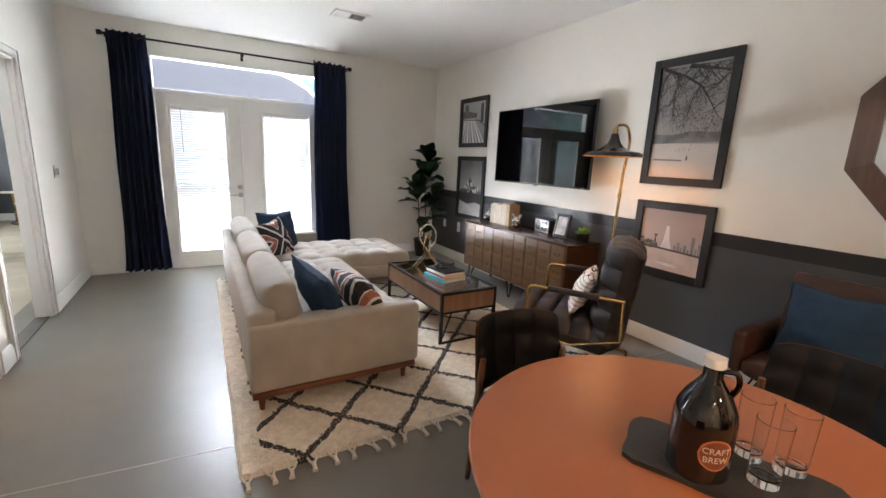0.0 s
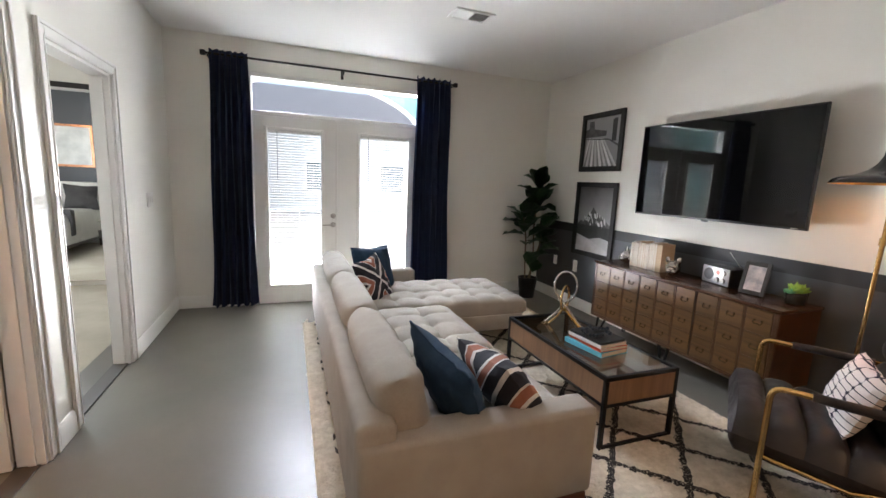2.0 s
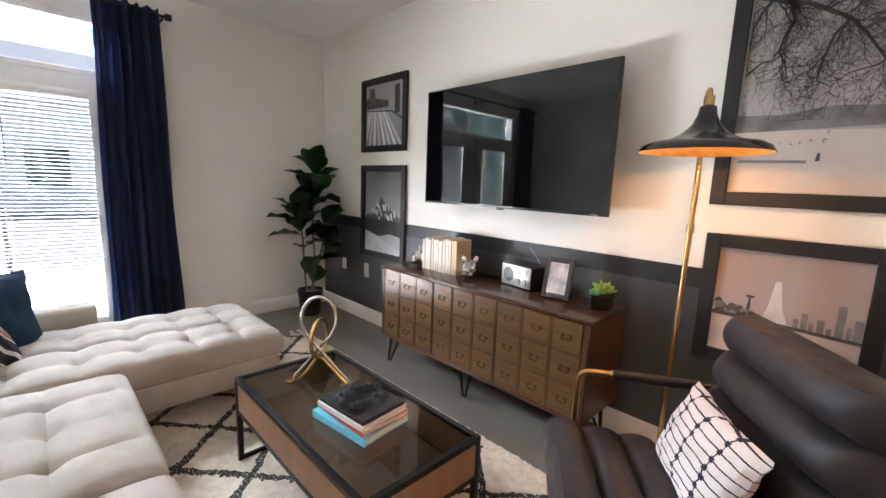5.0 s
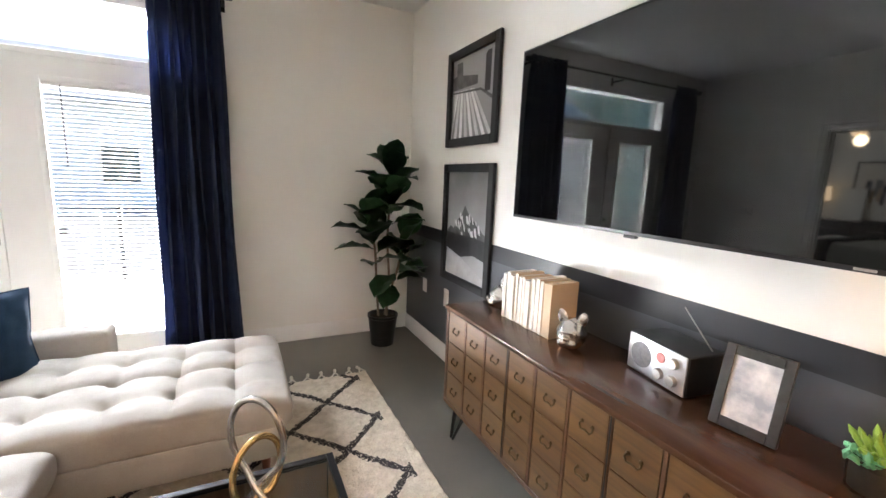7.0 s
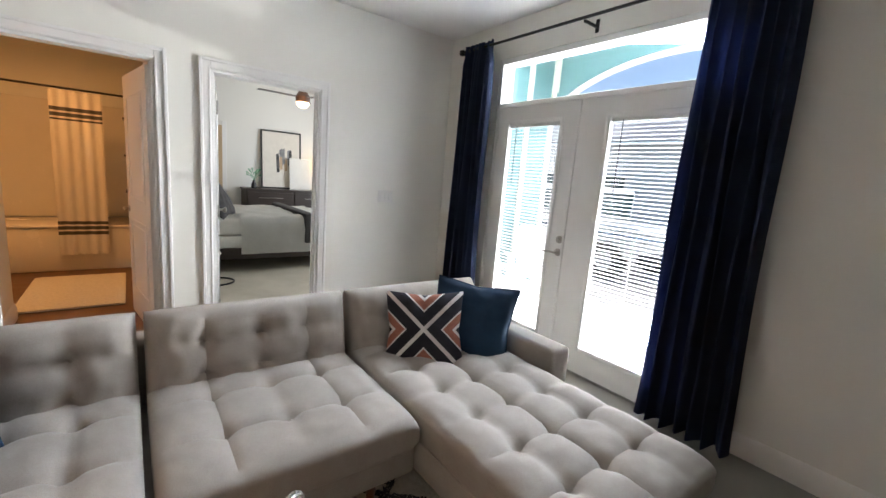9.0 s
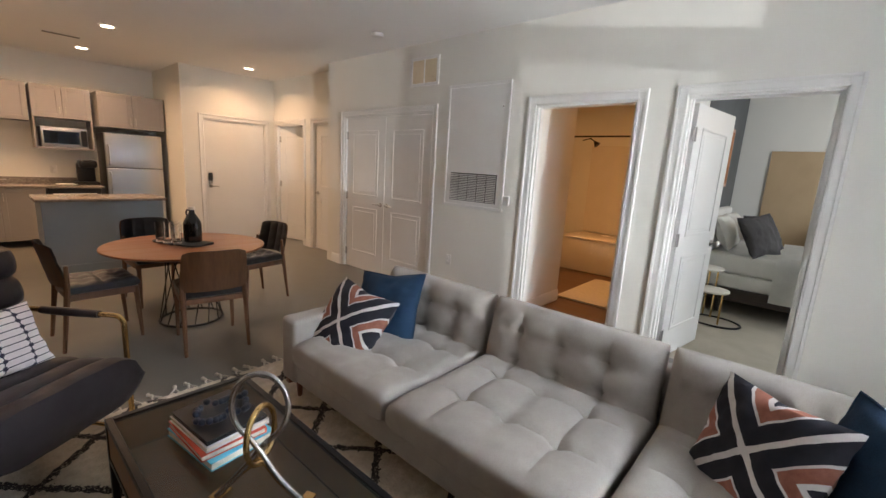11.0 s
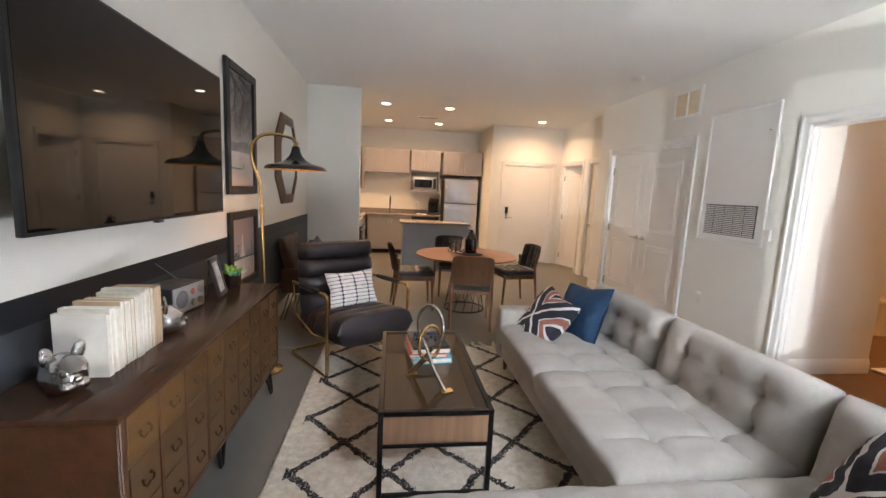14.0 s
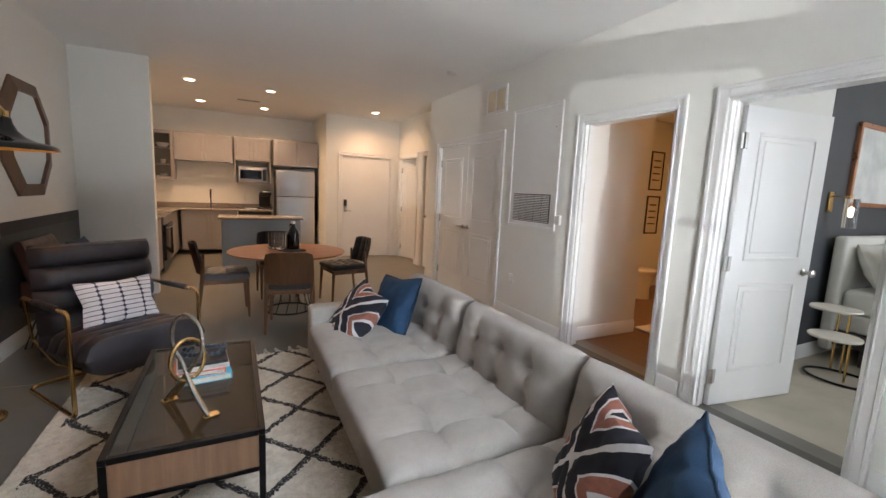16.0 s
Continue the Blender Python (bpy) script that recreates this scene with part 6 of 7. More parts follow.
part("bottle", lathe([(0, 0), (0.058, 0), (0.064, 0.006), (0.064, 0.135), (0.060, 0.155), (0.045, 0.185), (0.028, 0.210), (0.020, 0.225), (0.019, 0.250), (0.0, 0.250)], 36), AMBERGLASS, gr)
part("handle", tube(arc_path([(0.018, 0, 0.240), (0.045, 0, 0.245), (0.052, 0, 0.215), (0.040, 0, 0.190)], 0.014, 4), 0.006, 8), AMBERGLASS, gr)
part("cap", lathe([(0, 0.248), (0.021, 0.248), (0.022, 0.252), (0.022, 0.266), (0.020, 0.269), (0, 0.269)], 24), PLASTIC, gr, "white screw cap")
ORANGE = surf("label_orange", (0.50, 0.17, 0.06), (0.58, 0.22, 0.09), 30, 0.5)


def wrap_disc(radius, r, zc, lift, name, mat, parent, a0=math.pi):
    bm = bmesh.new()
    c = []
    for k in range(36):
        t = k / 36 * 2 * math.pi
        a = a0 + r * math.cos(t) / radius
        c.append(bm.verts.new(((radius + lift) * math.cos(a), (radius + lift) * math.sin(a), zc + r * math.sin(t))))
    rows = []
    n = 18
    for i in range(n + 1):
        x = -r + 2 * r * i / n
        h = math.sqrt(max(0, r * r - x * x))
        a = a0 + x / radius
        rows.append([bm.verts.new(((radius + lift) * math.cos(a), (radius + lift) * math.sin(a), zc + s * h)) for s in (-1, 1)])
    for v in c:
        bm.verts.remove(v)
    for p_, q_ in zip(rows, rows[1:]):
        if len({p_[0], q_[0], q_[1], p_[1]}) == 4:
            bm.faces.new((p_[0], q_[0], q_[1], p_[1]))
    return part(name, bm, mat, parent, smooth=True)


LA = math.radians(-65)
wrap_disc(0.064, 0.036, 0.075, 0.0006, "label", ORANGE, gr, LA)
wrap_disc(0.064, 0.032, 0.075, 0.0010, "label_inner", surf("label_brown", (0.20, 0.06, 0.03), (0.26, 0.09, 0.04), 30, 0.5), gr, LA)
for k, word in enumerate(("CRAFT", "BREW")):
    cu = bpy.data.curves.new("word", "FONT")
    cu.body, cu.size, cu.extrude, cu.align_x = word, 0.019, 0.0005, "CENTER"
    tmp = bpy.data.objects.new("word", cu)
    scene.collection.objects.link(tmp)
    bpy.context.view_layer.update()
    me = bpy.data.meshes.new_from_object(tmp)
    bpy.data.objects.remove(tmp)
    for v in me.vertices:
        a = LA + v.co.x / 0.064
        rr = 0.0652 + v.co.z
        v.co = Vector((rr * math.cos(a), rr * math.sin(a), 0.078 - 0.020 * k + v.co.y))
    me.materials.clear()
    me.materials.append(CREAM)
    o = new("lettering", me)
    o.parent = gr
for k, (x, y) in enumerate(((1.515, 0.81), (1.430, 0.737), (1.545, 0.725), (1.470, 0.895))):
    gl = thing("drinking_glass", "clear thick-based drinking glass on the slate board", "glass", (x, y, TZ + 0.0145), group="glasses on the slate board")
    gl.scale = (1.12, 1.12, 1.32)
    part("tumbler", lathe([(0, 0), (0.029, 0), (0.030, 0.004), (0.034, 0.125), (0.0325, 0.1255), (0.0285, 0.020), (0.024, 0.015), (0, 0.015)], 28), GLASS, gl)

# brown leather chair by the wall
ac2 = thing("leather_chair", "dark brown leather chair on black wire legs against the dado", "armchair", (3.14, 1.10, 0), 90)
part("seat", cushion(0.60, 0.58, 0.14, (0, 0), 0, 8, seed=2), BROWNLEATHER, ac2).matrix_basis = pose(0, 0.0, 0.29)
bk = part("backrest", cushion(0.64, 0.50, 0.11, (0, 0), 0, 7, seed=6), BROWNLEATHER, ac2)
bk.matrix_basis = pose(0, -0.20, 0.62, 104, 0, 0) @ Matrix.Translation((0, 0, -0.055))
for s in (-1, 1):
    part("armrest", box((s * 0.335 - 0.035, -0.25, 0.30), (s * 0.335 + 0.035, 0.27, 0.555), 0.03, 3), BROWNLEATHER, ac2)
    for yy, dy in ((0.22, 0.06), (-0.18, -0.08)):
        part("leg", tube([(s * 0.24, yy, 0.31), (s * 0.33, yy + dy, 0.008), (s * 0.31, yy + dy + 0.03, 0.008), (s * 0.20, yy + 0.04, 0.31)], 0.006, 6), BLACKMETAL, ac2)
throw("throw_pillow", "plain navy velvet cushion on the brown leather chair", NAVY, (3.06, 1.10, 0.62), 0.46, 0.15, 180, 18, 0, 17, NAVY)

# ---- kitchen ----
CT = 0.868


def cabinet(label, x0, x1, yb, yf, z0, z1, doors, material=None, handles="v", category="cabinet", name="wall_cabinet", low=False):
    m = material or CABINET
    c = thing(name, label, category, (0, 0, 0))
    part("body", box((x0, yb, z0), (x1, yf, z1), 0.002, 1), m, c)
    w = (x1 - x0) / doors
    for k in range(doors):
        a, b = x0 + w * k + 0.003, x0 + w * (k + 1) - 0.003
        d = part("cabinet_door", box((a, yf + 0.0005, z0 + 0.003), (b, yf + 0.014, z1 - 0.003), 0.001, 1), m, c)
        bm = bmesh.new()
        for p_, q_ in (((a, z0 + 0.003), (a + 0.06, z1 - 0.003)), ((b - 0.06, z0 + 0.003), (b, z1 - 0.003)), ((a + 0.06, z0 + 0.003), (b - 0.06, z0 + 0.063)), ((a + 0.06, z1 - 0.063), (b - 0.06, z1 - 0.003))):
            box((p_[0], yf + 0.0142, p_[1]), (q_[0], yf + 0.021, q_[1]), 0.002, 1, bm)
        part("door_frame", bm, m, d)
        hx = (b - 0.03) if (k % 2 == 0 and doors > 1) else a + 0.03
        hz = z1 - 0.13 if low else z0 + 0.11
        part("handle", tube([(hx, yf + 0.021, hz - 0.05), (hx, yf + 0.04, hz - 0.045), (hx, yf + 0.04, hz + 0.045), (hx, yf + 0.021, hz + 0.05)], 0.005, 6), NICKEL, d)
    return c


cabinet("pale grey shaker wall cabinet over the sink", 1.93, 2.90, YK, -3.62, 1.76, 2.28, 2)
cabinet("pale grey shaker wall cabinet above the microwave", 1.24, 1.90, YK, -3.60, 1.83, 2.28, 2)
ms = thing("microwave_shelf", "grey open shelf box holding the microwave", "shelf", (0, 0, 0))
bm = box((1.24, YK, 1.39), (1.90, -3.57, 1.412), 0.002, 1)
box((1.24, YK, 1.412), (1.262, -3.57, 1.829), 0.002, 1, bm)
box((1.878, YK, 1.412), (1.90, -3.57, 1.829), 0.002, 1, bm)
part("box", bm, CABINET, ms)
mw = thing("microwave", "stainless steel microwave with a dark window", "microwave", (1.57, -3.72, 1.4125))
part("case", box((-0.26, -0.2, 0.004), (0.26, 0.13, 0.29), 0.006, 2), STEEL, mw)
part("window", box((-0.17, 0.1305, 0.055), (0.235, 0.136, 0.235), 0.003, 1), SCREEN, mw)
part("controls", box((-0.25, 0.1305, 0.03), (-0.18, 0.136, 0.26), 0.003, 1), BLACKPLASTIC, mw)
part("handle", tube([(-0.165, 0.131, 0.045), (-0.165, 0.158, 0.055), (-0.165, 0.158, 0.235), (-0.165, 0.131, 0.245)], 0.007, 6), STEEL, mw)
cabinet("pale grey wall cabinet over the fridge", 0.345, 1.20, YK, -3.38, 1.76, 2.27, 2)
fr_ = thing("fridge", "stainless steel top-freezer fridge with black sides", "fridge", (0.785, -3.62, 0))
part("body", box((-0.375, -0.30, 0.03), (0.375, 0.22, 1.68), 0.006, 2), BLACKPLASTIC, fr_)
for z0, z1, nm in ((0.09, 1.145, "fridge_door"), (1.155, 1.675, "freezer_door")):
    d = part(nm, box((-0.372, 0.222, z0), (0.372, 0.285, z1), 0.012, 3), STEEL, fr_)
    part("handle", tube([(0.335, 0.285, z0 + (0.5 if z0 < 1 else 0.04)), (0.335, 0.33, z0 + (0.52 if z0 < 1 else 0.06)), (0.335, 0.33, z1 - 0.08 if z0 < 1 else z0 + 0.33), (0.335, 0.285, z1 - 0.06 if z0 < 1 else z0 + 0.35)], 0.011, 8), STEEL, d)
for x0, x1, n_ in ((1.87, 2.80, 2),):
    cabinet("grey shaker base cabinet under the sink", x0, x1, YK, -3.36, 0.10, CT - 0.035, n_, name="base_cabinet", low=True)
dw = thing("dishwasher", "dark dishwasher front with a steel bar", "dishwasher", (1.55, -3.66, 0))
part("front", box((-0.30, -0.28, 0.10), (0.30, 0.31, CT - 0.036), 0.004, 1), BLACKPLASTIC, dw)
part("handle", tube([(-0.24, 0.31, 0.75), (-0.24, 0.345, 0.75), (0.24, 0.345, 0.75), (0.24, 0.31, 0.75)], 0.009, 8), STEEL, dw)
wt = thing("worktop", "speckled brown-grey granite L-shaped worktop", "worktop", (0, 0, 0))
part("slab", box((1.21, YK, CT - 0.032), (2.83, -3.32, CT), 0.004, 2), GRANITE, wt)
part("slab", box((2.834, YK, CT - 0.032), (XR, -2.30, CT), 0.004, 2), GRANITE, wt)
part("slab", box((2.834, -1.50, CT - 0.032), (XR, -0.45, CT), 0.004, 2), GRANITE, wt)
part("upstand", box((1.21, YK, CT + 0.0005), (XR - 0.02, YK + 0.02, CT + 0.09), 0.003, 1), GRANITE, wt)
ec = thing("base_cabinet", "grey shaker base cabinet beside the oven", "cabinet", (0, 0, 0))
part("body", box((2.86, -3.93, 0.1), (XR, -2.30, CT - 0.033), 0.002, 1), CABINET, ec)
ec = thing("base_cabinet", "grey shaker base cabinet behind the short wall", "cabinet", (0, 0, 0))
part("body", box((2.86, -1.50, 0.1), (XR, -0.45, CT - 0.033), 0.002, 1), CABINET, ec)
ov = thing("oven", "black and steel freestanding oven with a glass hob", "oven", (0, 0, 0))
part("body", box((2.85, -2.29, 0.04), (XR - 0.01, -1.51, CT - 0.01), 0.004, 1), BLACKPLASTIC, ov)
part("oven_door", box((2.815, -2.28, 0.20), (2.849, -1.52, 0.72), 0.006, 2), SCREEN, ov)
part("handle", tube([(2.815, -2.2, 0.68), (2.775, -2.2, 0.68), (2.775, -1.6, 0.68), (2.815, -1.6, 0.68)], 0.010, 8), STEEL, ov)
part("hob", box((2.835, -2.285, CT - 0.009), (XR - 0.01, -1.515, CT + 0.004), 0.003, 1), SCREEN, ov)
part("control_panel", box((2.82, -2.28, 0.73), (2.849, -1.52, CT - 0.01), 0.004, 1), STEEL, ov)
gc = thing("glass_cabinet", "grey wall cabinet with a glass door and pale bowls inside", "cabinet", (0, 0, 0))
GX0, GX1, GYF = 2.905, 3.27, -3.62
bm = box((GX0, YK, 1.39), (GX0 + 0.018, GYF, 2.28), 0, 1)
box((GX1 - 0.018, YK, 1.39), (GX1, GYF, 2.28), 0, 1, bm)
for z in (1.39, 1.66, 1.96, 2.262):
    box((GX0 + 0.018, YK, z), (GX1 - 0.018, GYF - 0.01, z + 0.018), 0, 1, bm)
part("body", bm, CABINET, gc)
part("back_panel", box((GX0 + 0.018, YK + 0.001, 1.408), (GX1 - 0.018, YK + 0.006, 2.262)), surf("olive_back", (0.07, 0.065, 0.045), (0.09, 0.085, 0.06), 4, 0.6), gc)
bm = bmesh.new()
for a, b in (((GX0, 1.39), (GX0 + 0.055, 2.28)), ((GX1 - 0.055, 1.39), (GX1, 2.28)), ((GX0 + 0.055, 1.39), (GX1 - 0.055, 1.445)), ((GX0 + 0.055, 2.225), (GX1 - 0.055, 2.28))):
    box((a[0], GYF + 0.001, a[1]), (b[0], GYF + 0.021, b[1]), 0.002, 1, bm)
part("door_frame", bm, CABINET, gc)
part("pane", box((GX0 + 0.05, GYF + 0.008, 1.44), (GX1 - 0.05, GYF + 0.012, 2.23)), GLASS, gc)
for z, rr in ((1.978, 0.11), (1.678, 0.05), (1.408, 0.06)):
    bo = thing("bowl", "white bowl on a cabinet shelf", "bowl", (3.09, -3.76, z), group="bowls in the glass cabinet")
    part("bowl_body", lathe([(0, 0), (rr * 0.5, 0), (rr, 0.08), (rr * 0.96, 0.082), (rr * 0.48, 0.008), (0, 0.008)], 20), PLASTIC, bo)
fa = thing("faucet", "tall dark kitchen faucet at the sink", "faucet", (2.33, -3.74, CT))
part("spout", tube(arc_path([(0, 0, 0), (0, 0, 0.36), (0, 0.10, 0.37), (0, 0.13, 0.24)], 0.05, 5), 0.012, 10), BLACKMETAL, fa)
part("spray_head", rod((0, 0, 0.20), (0, 0, 0.37), 0.017, n=10), BLACKMETAL, fa)
part("lever", rod((0.0, 0, 0.05), (-0.10, 0.0, 0.06), 0.007, n=8), NICKEL, fa)
cm = thing("coffee_machine", "black pod coffee machine on the counter", "coffee machine", (1.38, -3.70, CT))
cm.scale = (1.35, 1.2, 1.3)
part("base", box((-0.12, -0.11, 0), (0.10, 0.15, 0.035), 0.01, 2), BLACKPLASTIC, cm)
part("column", box((-0.10, -0.11, 0.035), (0.06, 0.0, 0.25), 0.02, 3), BLACKPLASTIC, cm)
part("head", box((-0.11, -0.10, 0.20), (0.05, 0.13, 0.29), 0.03, 3), BLACKPLASTIC, cm)
ut = thing("fruit_plate", "pale plate of pastries on the worktop", "plate", (1.62, -3.50, CT))
part("plate", lathe([(0, 0), (0.08, 0), (0.13, 0.018), (0.127, 0.021), (0.078, 0.004), (0, 0.004)], 24), PLASTIC, ut)
plate("white double socket above the worktop", (1.70, YK, 1.08), 180, 0.075, 0.115, "outlet")
isl = thing("kitchen_island", "blue-grey kitchen island with a granite top", "kitchen island", (0, 0, 0))
part("body", box((0.95, -2.02, 0), (2.095, -1.42, 0.824), 0.003, 1), ISLAND, isl)
part("worktop_slab", box((0.91, -2.05, 0.825), (2.14, -1.385, 0.857), 0.004, 2), GRANITE, isl)
part("kick_board", box((0.945, -1.4195, 0), (2.098, -1.405, 0.10), 0.003, 1), ISLAND, isl)

# ---- bathroom ----
BXF = -4.35
built("floor_bathroom", box((BXF, 1.2, -0.1), (XL - 0.115, 3.75, -0.001)), FLOORWOOD)
built("ceiling_bathroom", box((BXF, 1.2, 2.62), (XL - 0.116, 3.75, 2.72)), CEIL)
built("wall_bathroom", box((-1.88, 1.76, 0), (XL - 0.116, 2.76, 2.62)), PAINT)
built("wall_bathroom", box((BXF, 1.1, 0), (-1.61, 1.2, 2.62)), PAINT)
built("wall_bathroom", box((BXF - 0.1, 1.1, 0), (BXF, 3.75, 2.62)), PAINT)
built("wall_bathroom_north", box((BXF - 0.1, 3.75, 0), (XL - 0.116, 3.85, H)), PAINT)
base("baseboard", (XL - 0.13, 2.76), (-1.88, 2.76), (0, 1))
built("threshold", box((XL - 0.115, BATH[0] + 0.02, 0.0), (XL - 0.02, BATH[1] - 0.02, 0.006), 0.002, 1), DARKSTRIP)
built("threshold", box((XL - 0.115, BED[0] + 0.02, 0.0), (XL - 0.02, BED[1] - 0.02, 0.008), 0.002, 1), DARKSTRIP)
leaf("bathroom_door", "open white bathroom door with nickel hinges", 0.82, 2.01, (XL - 0.118, BATH[1] - 0.03, 0), 189, hinges=3)
tub = thing("bathtub", "white bathtub with a glossy surround", "bathtub", (0, 0, 0))
bm = box((-4.33, 1.98, 0.0), (-3.55, 3.74, 0.50), 0.02, 2)
part("apron", bm, ACRYLIC, tub)
part("rim", box((-4.34, 1.96, 0.501), (-3.53, 3.745, 0.53), 0.012, 2), ACRYLIC, tub)
part("surround", box((BXF + 0.001, 1.96, 0.54), (BXF + 0.02, 3.745, 1.95), 0.004, 1), ACRYLIC, tub)
scn = thing("shower_curtain", "cream shower curtain with dark striped bands", "shower curtain", (-3.49, 0, 0))
n = Nodes("banded_curtain")
x_, y_, z_ = n.xyz()
band = n.m("MAXIMUM", n.m("LESS_THAN", n.m("ABSOLUTE", n.m("SUBTRACT", z_, 0.50)), 0.085), n.m("LESS_THAN", n.m("ABSOLUTE", n.m("SUBTRACT", z_, 1.76)), 0.075))
gaps = n.m("GREATER_THAN", n.m("FRACT", n.m("MULTIPLY", z_, 17.0)), 0.32)
n.set(n.mix(n.m("MULTIPLY", band, gaps), (0.62, 0.58, 0.50), (0.06, 0.055, 0.05)), 0.85)
bm = bmesh.new()
rows = []
for j in range(14):
    rows.append([bm.verts.new((0.016 * math.sin(i * 0.55) * (0.6 + 0.4 * j / 13), 2.89 + 0.44 * i / 50, 0.20 + 1.80 * j / 13)) for i in range(51)])
for a, b in zip(rows, rows[1:]):
    for i in range(50):
        bm.faces.new((a[i], a[i + 1], b[i + 1], b[i]))
part("curtain_panel", bm, n.mat, scn)
part("curtain_rail", rod((0, 1.96, 2.02), (0, 3.745, 2.02), 0.012, n=10), BLACKMETAL, scn)
shd = thing("shower_fitting", "dark shower head on a curved arm", "shower head", (-3.9, 1.97, 2.0), 0)
part("arm", tube([(0, 0, 0), (0, 0.12, 0.03), (0, 0.20, -0.02)], 0.009, 8), BLACKMETAL, shd)
part("head", rod((0, 0.19, -0.02), (0, 0.24, -0.07), 0.015, 0.05, 16), BLACKMETAL, shd)
mat_ = thing("bath_mat", "cream tufted bath mat", "bath mat", (-2.60, 3.09, 0))
part("mat_body", cushion(1.25, 0.78, 0.028, power=16, wrinkle=0.006, seed=3), WHITECORD, mat_)
to = thing("toilet", "white toilet beside the bathroom wall", "toilet", (-3.32, 1.72, 0))
part("bowl", lathe([(0, 0), (0.12, 0), (0.11, 0.15), (0.17, 0.34), (0.19, 0.39), (0, 0.39)], 24), ACRYLIC, to)
part("seat_lid", lathe([(0, 0.392), (0.195, 0.392), (0.195, 0.415), (0.18, 0.425), (0, 0.425)], 28), ACRYLIC, to)
part("cistern", box((-0.2, -0.47, 0.0), (0.2, -0.21, 0.78), 0.02, 2), ACRYLIC, to)
for z in (1.86, 1.17):
    f = thing("framed_notice", "narrow dark-framed cream print on the bathroom wall", "picture", (-4.06, 1.2, z), group="prints over the toilet")
    bm = bmesh.new()
    for a, b in (((-0.15, -0.30), (-0.13, 0.30)), ((0.13, -0.30), (0.15, 0.30)), ((-0.13, -0.30), (0.13, -0.28)), ((-0.13, 0.28), (0.13, 0.30))):
        box((a[0], 0, a[1]), (b[0], 0.02, b[1]), 0.002, 1, bm)
    part("frame", bm, BLACKWOOD, f)
    part("print", box((-0.13, 0, -0.28), (0.13, 0.008, 0.28)), CREAM, f)
    for k in range(4):
        part("text_bar", box((-0.08, 0.0081, 0.15 - k * 0.10), (0.08, 0.0092, 0.17 - k * 0.10)), ANTIQUE, f)
for z in (0.95, 1.35, 1.75):
    s_ = thing("towel_shelf", "small wooden wall shelf with folded towels", "shelf", (-3.32, 3.75, z), group="shelves over the bath end")
    part("board", box((-0.16, -0.24, 0), (0.16, 0, 0.02), 0.003, 1), DARKWOOD, s_)
    part("towel", cushion(0.24, 0.18, 0.08, seed=5, wrinkle=0.01), BEDDING, s_).matrix_basis = pose(0, -0.12, 0.02)

# ---- bedroom ----
BW, BN = -5.5, 7.45
built("floor_bedroom", box((BW, 3.85, -0.1), (XL - 0.116, BN, -0.001)), CARPET)
built("ceiling_bedroom", box((BW, 3.85, H), (XL - 0.116, BN, H + 0.1)), CEIL)
built("wall_bedroom_west", box((BW - 0.1, 3.75, 0), (BW, BN, H)), PAINT)
wall_with_holes("wall_bedroom_north", "y", BN, 0.12, BW, XL, 0, H, [(-4.3, -2.5, 0.8, 2.2)], PAINT)
built("wall_bedroom_east", box((XL - 0.116, YN + 0.17, 0), (XL - 0.016, BN + 0.12, H)), PAINT)
built("accent_wall", box((BW, 3.8502, 0), (-2.68, 3.856, H)), GREY)
base("baseboard", (-2.68, 3.85), (XL - 0.13, 3.85), (0, 1))
base("baseboard", (BW, 3.856), (-2.68, 3.856), (0, 1))
leaf("bedroom_door", "open white two-panel bedroom door with a round nickel knob", 0.80, 2.01, (XL - 0.118, BED[0] + 0.035, 0), 171, kind_handle="knob", hinges=3)
bed = thing("bed", "made bed with white duvet, dark throw and pale upholstered headboard", "bed", (-3.78, 3.9, 0))
part("headboard", box((-0.82, 0.0, 0.1), (0.82, 0.10, 1.15), 0.03, 3), BEDDING, bed)
part("bed_frame", box((-0.80, 0.10, 0.16), (0.80, 2.10, 0.30), 0.01, 2), DARKWOOD, bed)
for x in (-0.72, 0.72):
    for y in (0.3, 2.0):
        part("bed_leg", rod((x, y, 0.16), (x, y, 0), 0.03, 0.022, 10), DARKWOOD, bed)
part("box_base", box((-0.78, 0.11, 0.30), (0.78, 2.08, 0.46), 0.03, 3), BEDDING, bed)
part("mattress", box((-0.78, 0.11, 0.462), (0.78, 2.08, 0.68), 0.05, 3), BEDDING, bed)
bm = bmesh.new()
rows = []
for i in range(41):
    s = (i / 40 - 0.5) * 2.56
    row = []
    for j in range(33):
        y = 0.75 + 1.45 * j / 32
        if abs(s) < 0.80:
            x, z = s, 0.715
        else:
            x, z = math.copysign(0.80 + 0.05 * min(1, (abs(s) - 0.8) / 0.15), s), 0.715 - (abs(s) - 0.80)
        if y > 2.1:
            z = min(z, 0.70 - (y - 2.1) * 2)
        w = 0.022 * noise.noise(Vector((s * 4, y * 4, 2)))
        row.append(bm.verts.new((x + (w if abs(s) > 0.8 else 0), y, z + (w if abs(s) <= 0.8 else 0))))
    rows.append(row)
for a, b in zip(rows, rows[1:]):
    for j in range(32):
        bm.faces.new((a[j], a[j + 1], b[j + 1], b[j]))
bmesh.ops.solidify(bm, geom=bm.faces, thickness=-0.03)
part("duvet", bm, BEDDING, bed)
part("blanket_band", box((-0.865, 1.55, 0.35), (0.865, 1.70, 0.765), 0.03, 2), GREYFAB, bed)
